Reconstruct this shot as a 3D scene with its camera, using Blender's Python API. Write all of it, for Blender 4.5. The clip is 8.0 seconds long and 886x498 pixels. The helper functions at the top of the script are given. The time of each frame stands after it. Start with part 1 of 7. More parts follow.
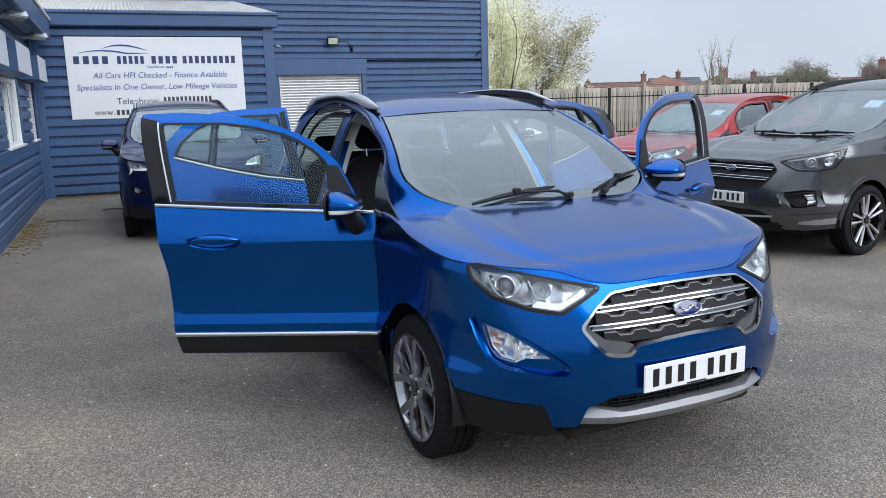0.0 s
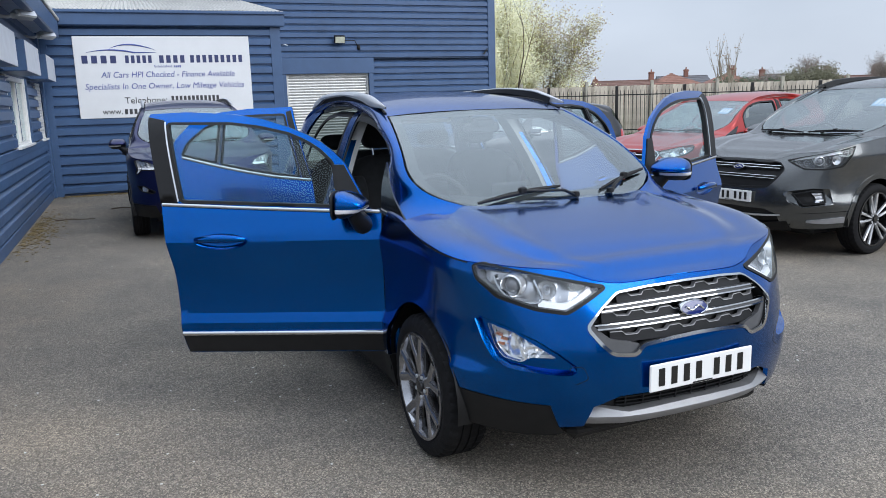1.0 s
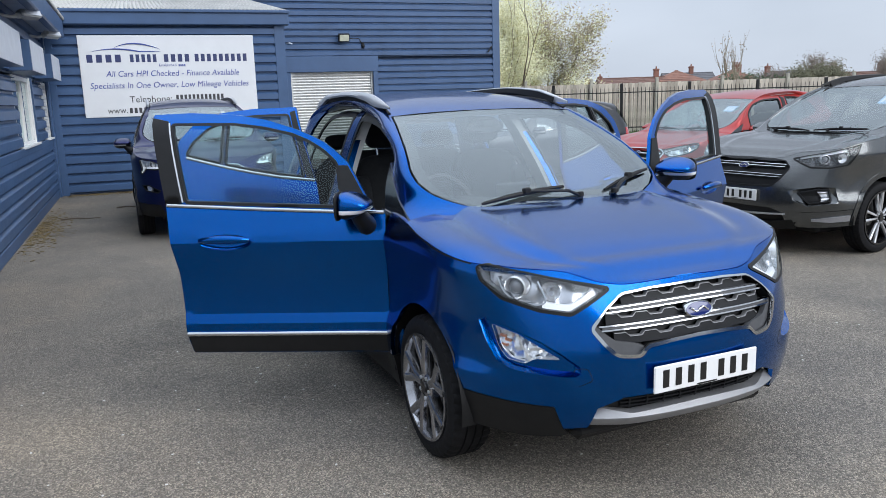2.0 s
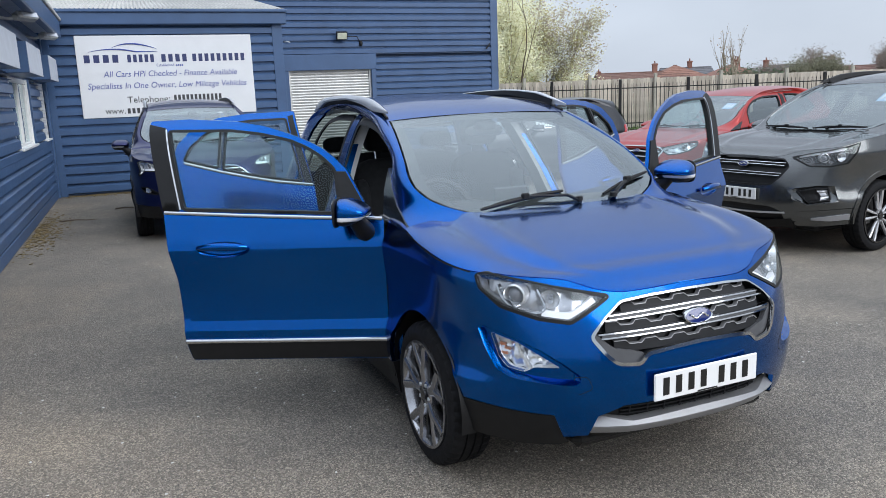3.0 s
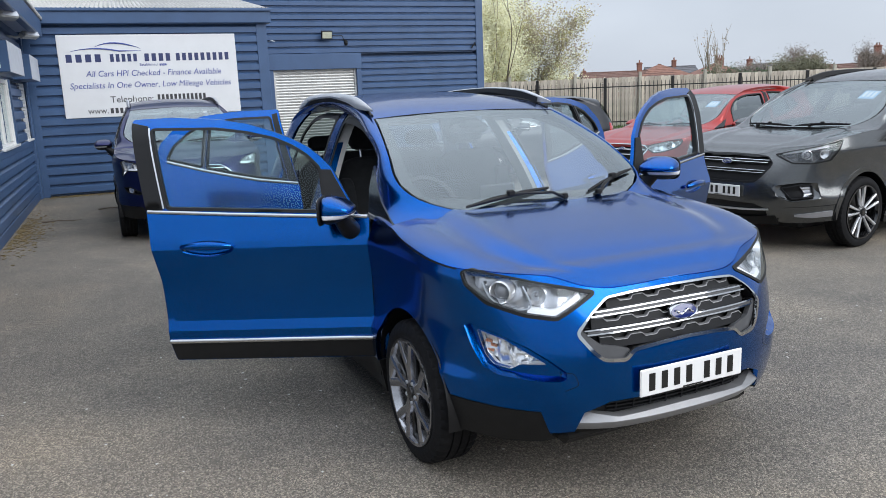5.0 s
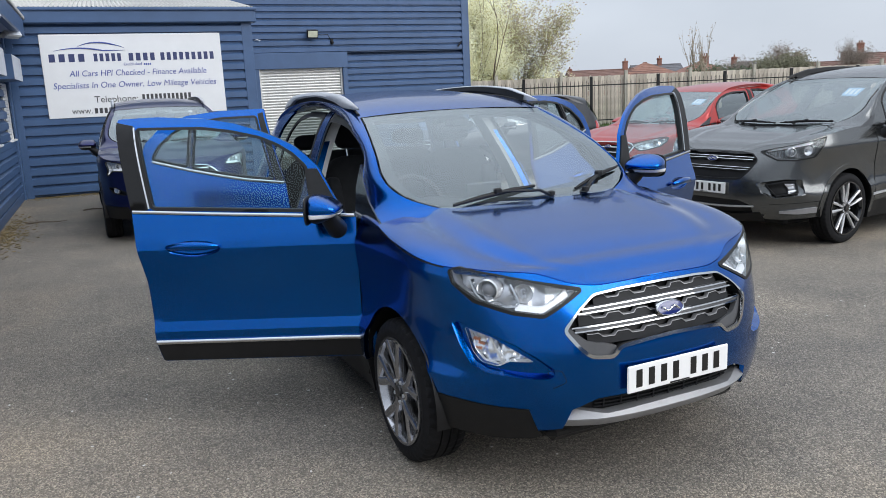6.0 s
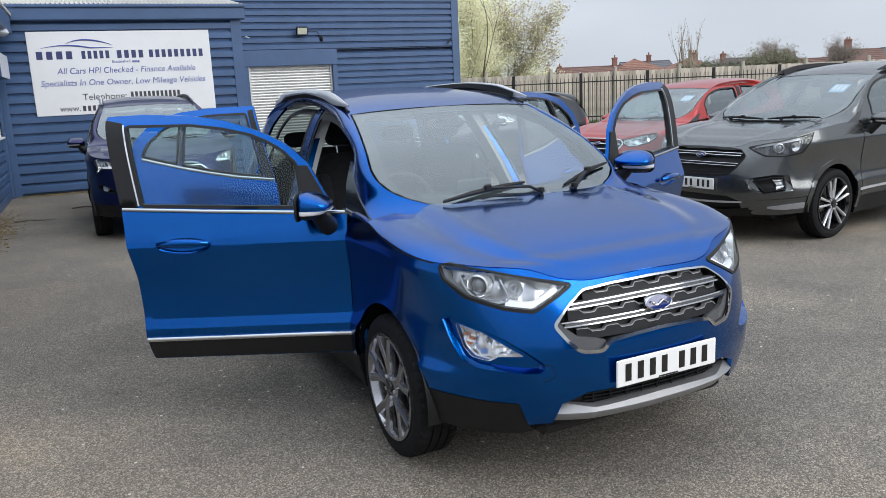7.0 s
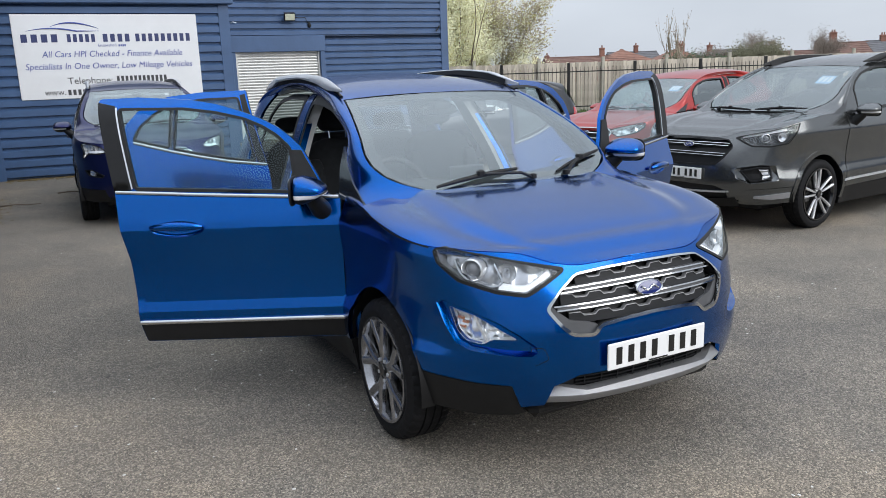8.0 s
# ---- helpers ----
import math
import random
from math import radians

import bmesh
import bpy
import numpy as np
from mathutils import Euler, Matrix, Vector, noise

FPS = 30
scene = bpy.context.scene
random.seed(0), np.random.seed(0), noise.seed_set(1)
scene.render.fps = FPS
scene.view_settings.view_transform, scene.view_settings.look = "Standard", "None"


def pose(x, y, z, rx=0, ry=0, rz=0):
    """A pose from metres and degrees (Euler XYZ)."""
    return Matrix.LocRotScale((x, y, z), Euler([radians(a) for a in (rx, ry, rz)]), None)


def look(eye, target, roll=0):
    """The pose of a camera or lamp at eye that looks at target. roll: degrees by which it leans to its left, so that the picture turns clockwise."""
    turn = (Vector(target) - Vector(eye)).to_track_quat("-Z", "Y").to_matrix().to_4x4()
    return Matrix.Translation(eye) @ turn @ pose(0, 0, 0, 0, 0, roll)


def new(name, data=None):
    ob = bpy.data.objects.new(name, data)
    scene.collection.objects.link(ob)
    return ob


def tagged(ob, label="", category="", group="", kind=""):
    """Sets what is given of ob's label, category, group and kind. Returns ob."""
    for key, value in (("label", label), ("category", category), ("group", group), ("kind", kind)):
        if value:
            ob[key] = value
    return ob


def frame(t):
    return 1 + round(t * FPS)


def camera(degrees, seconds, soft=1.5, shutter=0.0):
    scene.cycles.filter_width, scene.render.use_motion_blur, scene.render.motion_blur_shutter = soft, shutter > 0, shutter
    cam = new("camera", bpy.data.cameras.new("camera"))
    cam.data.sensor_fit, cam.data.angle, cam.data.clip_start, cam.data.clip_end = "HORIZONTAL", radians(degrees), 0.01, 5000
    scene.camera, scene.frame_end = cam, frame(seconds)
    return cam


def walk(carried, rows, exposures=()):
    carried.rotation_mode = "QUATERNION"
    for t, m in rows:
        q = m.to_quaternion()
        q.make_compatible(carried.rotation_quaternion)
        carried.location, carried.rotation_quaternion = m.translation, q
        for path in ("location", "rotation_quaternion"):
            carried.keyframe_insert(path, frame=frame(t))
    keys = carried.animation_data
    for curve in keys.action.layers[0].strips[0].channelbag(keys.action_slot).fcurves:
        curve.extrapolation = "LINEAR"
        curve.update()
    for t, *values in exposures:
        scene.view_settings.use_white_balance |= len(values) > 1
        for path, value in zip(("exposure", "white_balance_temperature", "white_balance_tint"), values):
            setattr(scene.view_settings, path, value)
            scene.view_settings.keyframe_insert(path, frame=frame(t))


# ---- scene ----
from mathutils.geometry import delaunay_2d_cdt

cam = camera(59.8, 8.0, 0.85)


def view(x, y, z, pitch, lean, yaw):
    return pose(x, y, z, 90 + pitch, 0, yaw) @ pose(0, 0, 0, 0, 0, lean)


walk(cam, [
    (0.0, view(-2.118, -2.251, 1.607, -10.771, -1.587, -24.534)),
    (0.5, view(-2.116, -2.253, 1.608, -10.847, -1.677, -24.270)),
    (1.0, view(-2.114, -2.257, 1.611, -10.868, -1.684, -23.993)),
    (1.5, view(-2.114, -2.260, 1.610, -10.914, -1.652, -23.743)),
    (3.0, view(-2.096, -2.238, 1.671, -11.335, -2.197, -23.657)),
    (3.5, view(-2.097, -2.236, 1.670, -11.413, -2.281, -23.783)),
    (4.0, view(-2.100, -2.235, 1.663, -11.402, -2.307, -23.960)),
    (4.5, view(-2.092, -2.233, 1.661, -11.378, -2.289, -24.246)),
    (6.0, view(-2.088, -2.234, 1.658, -11.532, -2.525, -25.603)),
    (6.5, view(-2.090, -2.245, 1.659, -11.587, -2.607, -25.940)),
    (7.0, view(-2.094, -2.250, 1.657, -11.778, -2.628, -26.298)),
    (7.5, view(-2.106, -2.247, 1.651, -12.183, -2.444, -26.921)),
    (8.0, view(-2.142, -2.265, 1.646, -12.637, -2.004, -27.343)),
], ((0.0, 0.0, 5960, 10), (4.0, 0.0, 6090, 10), (8.0, 0.0, 6270, 10)))

# ---- sky and sun ----
world = bpy.data.worlds.new("overcast_sky")
scene.world = world
world.use_nodes = True
wn, wl = world.node_tree.nodes, world.node_tree.links
wn.clear()
sky = wn.new("ShaderNodeTexSky")
sky.sky_type = "NISHITA"
sky.sun_disc = False
sky.sun_elevation, sky.sun_rotation = radians(33), radians(152)
sky.air_density, sky.dust_density = 1.0, 2.5
sky_level = wn.new("ShaderNodeVectorMath")
sky_level.operation = "SCALE"
sky_level.inputs["Scale"].default_value = 0.10
wl.new(sky.outputs[0], sky_level.inputs[0])
coord = wn.new("ShaderNodeTexCoord")
stretch = wn.new("ShaderNodeMapping")
stretch.inputs["Scale"].default_value = (1.0, 1.0, 2.6)
wl.new(coord.outputs["Generated"], stretch.inputs["Vector"])
cloud = wn.new("ShaderNodeTexNoise")
cloud.inputs["Scale"].default_value = 2.1
cloud.inputs["Detail"].default_value = 6
cloud.inputs["Roughness"].default_value = 0.5
wl.new(stretch.outputs[0], cloud.inputs["Vector"])
tone = wn.new("ShaderNodeValToRGB")
tone.color_ramp.elements[0].position, tone.color_ramp.elements[0].color = 0.32, (0.655, 0.70, 0.765, 1)
tone.color_ramp.elements[1].position, tone.color_ramp.elements[1].color = 0.68, (0.79, 0.835, 0.90, 1)
wl.new(cloud.outputs["Fac"], tone.inputs[0])
blend = wn.new("ShaderNodeMix")
blend.data_type = "RGBA"
blend.inputs["Factor"].default_value = 0.88
wl.new(sky_level.outputs[0], blend.inputs["A"])
wl.new(tone.outputs[0], blend.inputs["B"])
back = wn.new("ShaderNodeBackground")
sep = wn.new("ShaderNodeSeparateXYZ")
wl.new(coord.outputs["Generated"], sep.inputs[0])
rise = wn.new("ShaderNodeMapRange")
rise.inputs["From Min"].default_value, rise.inputs["From Max"].default_value = 0.42, 0.94
rise.inputs["To Min"].default_value, rise.inputs["To Max"].default_value = 0.99, 2.45
wl.new(sep.outputs["Z"], rise.inputs["Value"])
wl.new(blend.outputs["Result"], back.inputs["Color"])
wl.new(rise.outputs[0], back.inputs["Strength"])
out = wn.new("ShaderNodeOutputWorld")
wl.new(back.outputs[0], out.inputs[0])

sun = new("sun", bpy.data.lights.new("sun", "SUN"))
sun.data.energy, sun.data.angle, sun.data.color = 2.3, radians(50), (1.0, 0.98, 0.95)
sun.matrix_world = look((7, -13, 9.5), (0, 0, 0))

# ---- materials ----
def nodes_of(name):
    m = bpy.data.materials.new(name)
    m.use_nodes = True
    n = m.node_tree.nodes
    return m, n, m.node_tree.links, n["Principled BSDF"]


def noise_tex(n, l, scale, detail=4, rough=0.55, vec=None):
    t = n.new("ShaderNodeTexNoise")
    t.inputs["Scale"].default_value, t.inputs["Detail"].default_value, t.inputs["Roughness"].default_value = scale, detail, rough
    if vec is not None:
        l.new(vec, t.inputs["Vector"])
    return t.outputs["Fac"]


def ramp(n, l, fac, *stops):
    r = n.new("ShaderNodeValToRGB")
    e = r.color_ramp.elements
    while len(e) < len(stops):
        e.new(0.5)
    for k, (p, c) in zip(e, stops):
        k.position, k.color = p, (*c, 1)
    l.new(fac, r.inputs[0])
    return r.outputs[0]


def mix(n, l, a, b, fac, kind="MIX"):
    m = n.new("ShaderNodeMix")
    m.data_type, m.blend_type = "RGBA", kind
    for key, v in (("A", a), ("B", b), ("Factor", fac)):
        s = m.inputs[key] if key == "Factor" else [i for i in m.inputs if i.name == key and i.type == "RGBA"][0]
        if isinstance(v, (int, float)):
            s.default_value = v
        elif isinstance(v, tuple):
            s.default_value = (*v, 1)
        else:
            l.new(v, s)
    return [o for o in m.outputs if o.type == "RGBA"][0]


def bump(n, l, b, height, strength, distance=0.01):
    k = n.new("ShaderNodeBump")
    k.inputs["Strength"].default_value, k.inputs["Distance"].default_value = strength, distance
    l.new(height, k.inputs["Height"])
    l.new(k.outputs[0], b.inputs["Normal"])


def place_vec(n):
    return n.new("ShaderNodeTexCoord").outputs["Object"]


def shade(name, color, rough=0.5, metal=0.0, vary=0.12, scale=8.0, relief=0.0, relief_scale=60.0, coat=0.0, spec=0.5):
    """A plain surface with grain and patches of two sizes."""
    m, n, l, b = nodes_of(name)
    v = place_vec(n)
    big, fine = noise_tex(n, l, scale, 5, 0.6, v), noise_tex(n, l, scale * 9, 3, 0.6, v)
    lo, hi = tuple(c * (1 - vary) for c in color), tuple(min(1, c * (1 + vary)) for c in color)
    c1 = ramp(n, l, big, (0.3, lo), (0.7, hi))
    c2 = ramp(n, l, fine, (0.3, (1 - vary * 0.5,) * 3), (0.7, (1, 1, 1)))
    l.new(mix(n, l, c1, c2, 1.0, "MULTIPLY"), b.inputs["Base Color"])
    b.inputs["Metallic"].default_value = metal
    b.inputs["Coat Weight"].default_value = coat
    b.inputs["Coat Roughness"].default_value = 0.04
    b.inputs["Specular IOR Level"].default_value = spec
    rr = n.new("ShaderNodeMapRange")
    rr.inputs["To Min"].default_value, rr.inputs["To Max"].default_value = max(0.02, rough * 0.85), min(1, rough * 1.15)
    l.new(fine, rr.inputs["Value"])
    l.new(rr.outputs[0], b.inputs["Roughness"])
    if relief:
        bump(n, l, b, noise_tex(n, l, relief_scale, 4, 0.6, v), relief)
    return m


def paint(name, color, flake, metal=0.35, rough=0.32):
    """Metallic car paint under clear lacquer."""
    m, n, l, b = nodes_of(name)
    v = place_vec(n)
    sp = n.new("ShaderNodeTexVoronoi")
    sp.inputs["Scale"].default_value = 900
    l.new(v, sp.inputs["Vector"])
    c = mix(n, l, color, flake, ramp(n, l, sp.outputs["Color"], (0.55, (0, 0, 0)), (0.95, (1, 1, 1))))
    dust = noise_tex(n, l, 3.5, 5, 0.6, v)
    l.new(c, b.inputs["Base Color"])
    b.inputs["Metallic"].default_value, b.inputs["Roughness"].default_value = metal, rough
    b.inputs["Coat Weight"].default_value = 0.62
    b.inputs["Coat IOR"].default_value = 1.37
    cr = n.new("ShaderNodeMapRange")
    cr.inputs["To Min"].default_value, cr.inputs["To Max"].default_value = 0.0, 0.018
    l.new(dust, cr.inputs["Value"])
    l.new(cr.outputs[0], b.inputs["Coat Roughness"])
    return m


def pane(name, tint, gloss_rough=0.0, least=0.085):
    """A thin sheet of glass: clear, tinted, with a real mirror-like skin."""
    m, n, l, b = nodes_of(name)
    n.remove(b)
    tr, gl, mx = n.new("ShaderNodeBsdfTransparent"), n.new("ShaderNodeBsdfGlossy"), n.new("ShaderNodeMixShader")
    tr.inputs["Color"].default_value = (*tint, 1)
    gl.inputs["Roughness"].default_value = gloss_rough
    gl.inputs["Color"].default_value = (0.90, 0.97, 0.98, 1)
    lw, pw, mr = n.new("ShaderNodeLayerWeight"), n.new("ShaderNodeMath"), n.new("ShaderNodeMapRange")
    lw.inputs["Blend"].default_value = 0.5
    pw.operation, pw.inputs[1].default_value = "POWER", 3.0
    mr.inputs["To Min"].default_value = least
    l.new(lw.outputs["Facing"], pw.inputs[0])
    l.new(pw.outputs[0], mr.inputs["Value"])
    l.new(mr.outputs[0], mx.inputs[0])
    l.new(tr.outputs[0], mx.inputs[1])
    l.new(gl.outputs[0], mx.inputs[2])
    l.new(mx.outputs[0], n["Material Output"].inputs[0])
    return m


def asphalt_material():
    m, n, l, b = nodes_of("worn_asphalt")
    v = place_vec(n)
    patch = noise_tex(n, l, 0.22, 6, 0.6, v)
    stain = noise_tex(n, l, 0.9, 5, 0.65, v)
    chips = n.new("ShaderNodeTexVoronoi")
    chips.inputs["Scale"].default_value = 150
    l.new(v, chips.inputs["Vector"])
    grit = noise_tex(n, l, 260, 2, 0.7, v)
    c = ramp(n, l, patch, (0.28, (0.168, 0.158, 0.143)), (0.50, (0.230, 0.208, 0.176)), (0.72, (0.310, 0.256, 0.192)))
    c = mix(n, l, c, ramp(n, l, stain, (0.25, (0.72, 0.72, 0.73)), (0.75, (1.12, 1.10, 1.06))), 1.0, "MULTIPLY")
    c = mix(n, l, c, ramp(n, l, chips.outputs["Color"], (0.05, (0.46, 0.46, 0.47)), (0.55, (0.96, 0.96, 0.96)), (0.97, (2.15, 2.1, 2.02))), 1.0, "MULTIPLY")
    c = mix(n, l, c, ramp(n, l, grit, (0.3, (0.7, 0.7, 0.7)), (0.75, (1.25, 1.25, 1.25))), 1.0, "MULTIPLY")
    l.new(c, b.inputs["Base Color"])
    b.inputs["Roughness"].default_value = 0.88
    b.inputs["Specular IOR Level"].default_value = 0.35
    inv = n.new("ShaderNodeMath")
    inv.operation = "SUBTRACT"
    inv.inputs[0].default_value = 1
    l.new(chips.outputs["Distance"], inv.inputs[1])
    bump(n, l, b, inv.outputs[0], 0.9, 0.006)
    return m


ASPHALT = asphalt_material()
CLADDING = shade("blue_coated_steel", (0.052, 0.100, 0.205), 0.42, 0.0, 0.13, 1.3, 0.05, 30)
CLADDING_TRIM = shade("blue_steel_trim", (0.051, 0.098, 0.200), 0.42, 0.0, 0.10, 2.0, 0.04, 30)
ROOF_SHEET = shade("weathered_fibre_cement", (0.50, 0.49, 0.46), 0.8, 0, 0.22, 3, 0.3, 40)
SIGN_WHITE = shade("white_sign_board", (0.70, 0.71, 0.72), 0.35, 0, 0.03, 2)
SIGN_NAVY = shade("navy_vinyl", (0.035, 0.045, 0.13), 0.4, 0, 0.05, 9)
SIGN_BLUE = shade("blue_vinyl", (0.05, 0.075, 0.30), 0.4, 0, 0.05, 9)
SIGN_GREY = shade("dark_grey_vinyl", (0.05, 0.05, 0.055), 0.4, 0, 0.05, 9)
SHUTTER = shade("galvanised_slat", (0.60, 0.60, 0.58), 0.42, 0.25, 0.10, 5, 0.03)
WHITE_PVC = shade("white_plastic_frame", (0.78, 0.78, 0.76), 0.35, 0, 0.06, 6)
LIGHT_GREY = shade("grey_painted_box", (0.52, 0.55, 0.60), 0.45, 0, 0.08, 5)
LAMP_GREY = shade("grey_cast_metal", (0.42, 0.43, 0.42), 0.45, 0.3, 0.12, 9)
BLACK = shade("black_plastic", (0.0085, 0.0085, 0.009), 0.46, 0, 0.2, 20, 0.05, 300, spec=0.28)
FENCE_WOOD = shade("weathered_fence_wood", (0.54, 0.49, 0.42), 0.85, 0, 0.25, 3, 0.3, 70)
fw_n, fw_l = FENCE_WOOD.node_tree.nodes, FENCE_WOOD.node_tree.links
fw_b = fw_n["Principled BSDF"]
fw_c = fw_b.inputs["Base Color"].links[0].from_socket
fw_r = ramp(fw_n, fw_l, fw_n.new("ShaderNodeObjectInfo").outputs["Random"], (0.0, (0.74, 0.72, 0.68)), (0.5, (1.02, 1.00, 0.98)), (1.0, (1.22, 1.20, 1.15)))
fw_l.new(mix(fw_n, fw_l, fw_c, fw_r, 1.0, "MULTIPLY"), fw_b.inputs["Base Color"])
FENCE_POST = shade("concrete_post", (0.46, 0.43, 0.36), 0.9, 0, 0.2, 6, 0.3, 50)
RAILING = shade("black_painted_rail", (0.014, 0.014, 0.015), 0.45, 0.2, 0.2, 12)
BRICK = shade("red_brick", (0.24, 0.115, 0.085), 0.9, 0, 0.25, 2, 0.3, 20)
ROOF_RED = shade("red_clay_tile", (0.25, 0.130, 0.095), 0.85, 0, 0.25, 1.5, 0.3, 15)
ROOF_BROWN = shade("brown_roof_tile", (0.165, 0.095, 0.075), 0.85, 0, 0.25, 1.5, 0.3, 15)
ROOF_SLATE = shade("grey_slate", (0.12, 0.12, 0.13), 0.7, 0, 0.25, 1.5, 0.3, 15)
GRASS = shade("grass_blades", (0.075, 0.125, 0.03), 0.8, 0, 0.35, 0.8)
BARK = shade("grey_brown_bark", (0.13, 0.10, 0.075), 0.9, 0, 0.3, 8, 0.4, 40)
BLOSSOM = shade("pale_blossom", (0.88, 0.85, 0.58), 0.8, 0, 0.2, 1.5)
SPRING_LEAF = shade("young_leaf", (0.42, 0.38, 0.12), 0.7, 0, 0.3, 1.5)
DARK_LEAF = shade("evergreen_leaf", (0.05, 0.075, 0.03), 0.7, 0, 0.3, 1.5)
HEDGE = shade("brown_green_hedge", (0.13, 0.125, 0.07), 0.8, 0, 0.3, 1.5)
TWIG = shade("bare_twigs", (0.36, 0.30, 0.235), 0.9, 0, 0.25, 3)
FAR_TWIG = shade("brown_far_twigs", (0.20, 0.165, 0.135), 0.9, 0, 0.25, 3)
MOSS = shade("moss_and_leaf_litter", (0.19, 0.14, 0.06), 0.95, 0, 0.5, 6)
WINDOW_PANE = pane("window_glass", (0.55, 0.60, 0.62))
# near-black colour that stands in for the shade of an unlit room
UNLIT_ROOM = shade("unlit_room_shade", (0.05, 0.05, 0.055), 0.8)

# ---- modelling helpers ----
class Geo:
    """Vertices and faces that become one mesh."""
    def __init__(self):
        self.v, self.f = [], []

    def add(self, verts, faces):
        k = len(self.v)
        self.v += [tuple(p) for p in verts]
        self.f += [tuple(i + k for i in f) for f in faces]
        return self

    def box(self, x0, x1, y0, y1, z0, z1, b=0.0, m=None):
        """A box with chamfered edges."""
        c = ((x0 + x1) / 2, (y0 + y1) / 2, (z0 + z1) / 2)
        h = (abs(x1 - x0) / 2, abs(y1 - y0) / 2, abs(z1 - z0) / 2)
        b = min(b, min(h) * 0.95)
        if b <= 0:
            vs = [(sx * h[0], sy * h[1], sz * h[2]) for sx in (-1, 1) for sy in (-1, 1) for sz in (-1, 1)]
            fs = [(0, 1, 3, 2), (4, 6, 7, 5), (0, 4, 5, 1), (2, 3, 7, 6), (0, 2, 6, 4), (1, 5, 7, 3)]
        else:
            vs, ix = [], {}
            for sx in (-1, 1):
                for sy in (-1, 1):
                    for sz in (-1, 1):
                        for a in range(3):
                            p = [sx * (h[0] - b), sy * (h[1] - b), sz * (h[2] - b)]
                            p[a] += (sx, sy, sz)[a] * b
                            ix[(sx, sy, sz, a)] = len(vs)
                            vs.append(tuple(p))
            fs = []
            for a in range(3):
                u, w = [k for k in range(3) if k != a]
                for s in (-1, 1):
                    q = []
                    for su, sw in ((-1, -1), (1, -1), (1, 1), (-1, 1)):
                        g = [0, 0, 0]
                        g[a], g[u], g[w] = s, su, sw
                        q.append(ix[(*g, a)])
                    fs.append(tuple(q))
                for su in (-1, 1):
                    for sw in (-1, 1):
                        q = []
                        for s, ax in ((-1, u), (1, u), (1, w), (-1, w)):
                            g = [0, 0, 0]
                            g[a], g[u], g[w] = s, su, sw
                            q.append(ix[(*g, ax)])
                        fs.append(tuple(q))
            for sx in (-1, 1):
                for sy in (-1, 1):
                    for sz in (-1, 1):
                        fs.append(tuple(ix[(sx, sy, sz, a)] for a in range(3)))
        vs = [Vector(p) + Vector(c) for p in vs]
        if m is not None:
            vs = [m @ p for p in vs]
        return self.add(vs, fs)

    def tube(self, pts, r, n=8, cap=True, closed=False, flat=1.0, up=(0, 0, 1)):
        """A tube along points; r is one radius or one for each point. flat squeezes it along its upper axis."""
        pts = [Vector(p) for p in pts]
        k, rings = len(self.v), []
        rs = r if isinstance(r, (list, tuple)) else [r] * len(pts)
        for i, p in enumerate(pts):
            a = pts[i - 1] if i or closed else p
            c = pts[(i + 1) % len(pts)] if i + 1 < len(pts) or closed else p
            d = (c - a).normalized() if (c - a).length > 1e-9 else Vector((0, 0, 1))
            u = d.cross(Vector(up))
            if u.length < 1e-4:
                u = d.cross(Vector((1, 0, 0)))
            u.normalize()
            w = u.cross(d)
            rings.append([p + u * math.cos(t) * rs[i] + w * math.sin(t) * rs[i] * flat for t in [2 * math.pi * j / n for j in range(n)]])
        self.v += [tuple(q) for ring in rings for q in ring]
        m = len(rings)
        for i in range(m if closed else m - 1):
            i2 = (i + 1) % m
            for j in range(n):
                j2 = (j + 1) % n
                self.f.append((k + i * n + j, k + i * n + j2, k + i2 * n + j2, k + i2 * n + j))
        if cap and not closed:
            self.f.append(tuple(k + j for j in reversed(range(n))))
            self.f.append(tuple(k + (m - 1) * n + j for j in range(n)))
        return self

    def grid(self, rows, close=False):
        """A sheet through rows of points."""
        k, n = len(self.v), len(rows[0])
        for r in rows:
            self.v += [tuple(p) for p in r]
        for i in range(len(rows) - 1):
            for j in range(n if close else n - 1):
                j2 = (j + 1) % n
                self.f.append((k + i * n + j, k + i * n + j2, k + (i + 1) * n + j2, k + (i + 1) * n + j))
        return self

    def lathe(self, prof, n=32, axis="x", c=(0, 0, 0)):
        """A profile of (along, radius) turned round an axis through c."""
        rows = []
        for a, r in prof:
            ring = []
            for j in range(n):
                t = 2 * math.pi * j / n
                p = {"x": (a, r * math.cos(t), r * math.sin(t)), "y": (r * math.cos(t), a, r * math.sin(t)), "z": (r * math.cos(t), r * math.sin(t), a)}[axis]
                ring.append((p[0] + c[0], p[1] + c[1], p[2] + c[2]))
            rows.append(ring)
        return self.grid(rows, True)

    def prism(self, poly, a0, a1, axis="y"):
        """A flat outline given thickness along an axis."""
        n, k = len(poly), len(self.v)
        for a in (a0, a1):
            for p, q in poly:
                self.v.append({"x": (a, p, q), "y": (p, a, q), "z": (p, q, a)}[axis])
        for j in range(n):
            self.f.append((k + j, k + (j + 1) % n, k + n + (j + 1) % n, k + n + j))
        self.f += [tuple(k + j for j in reversed(range(n))), tuple(k + n + j for j in range(n))]
        return self

    def move(self, m):
        self.v = [tuple(m @ Vector(p)) for p in self.v]
        return self


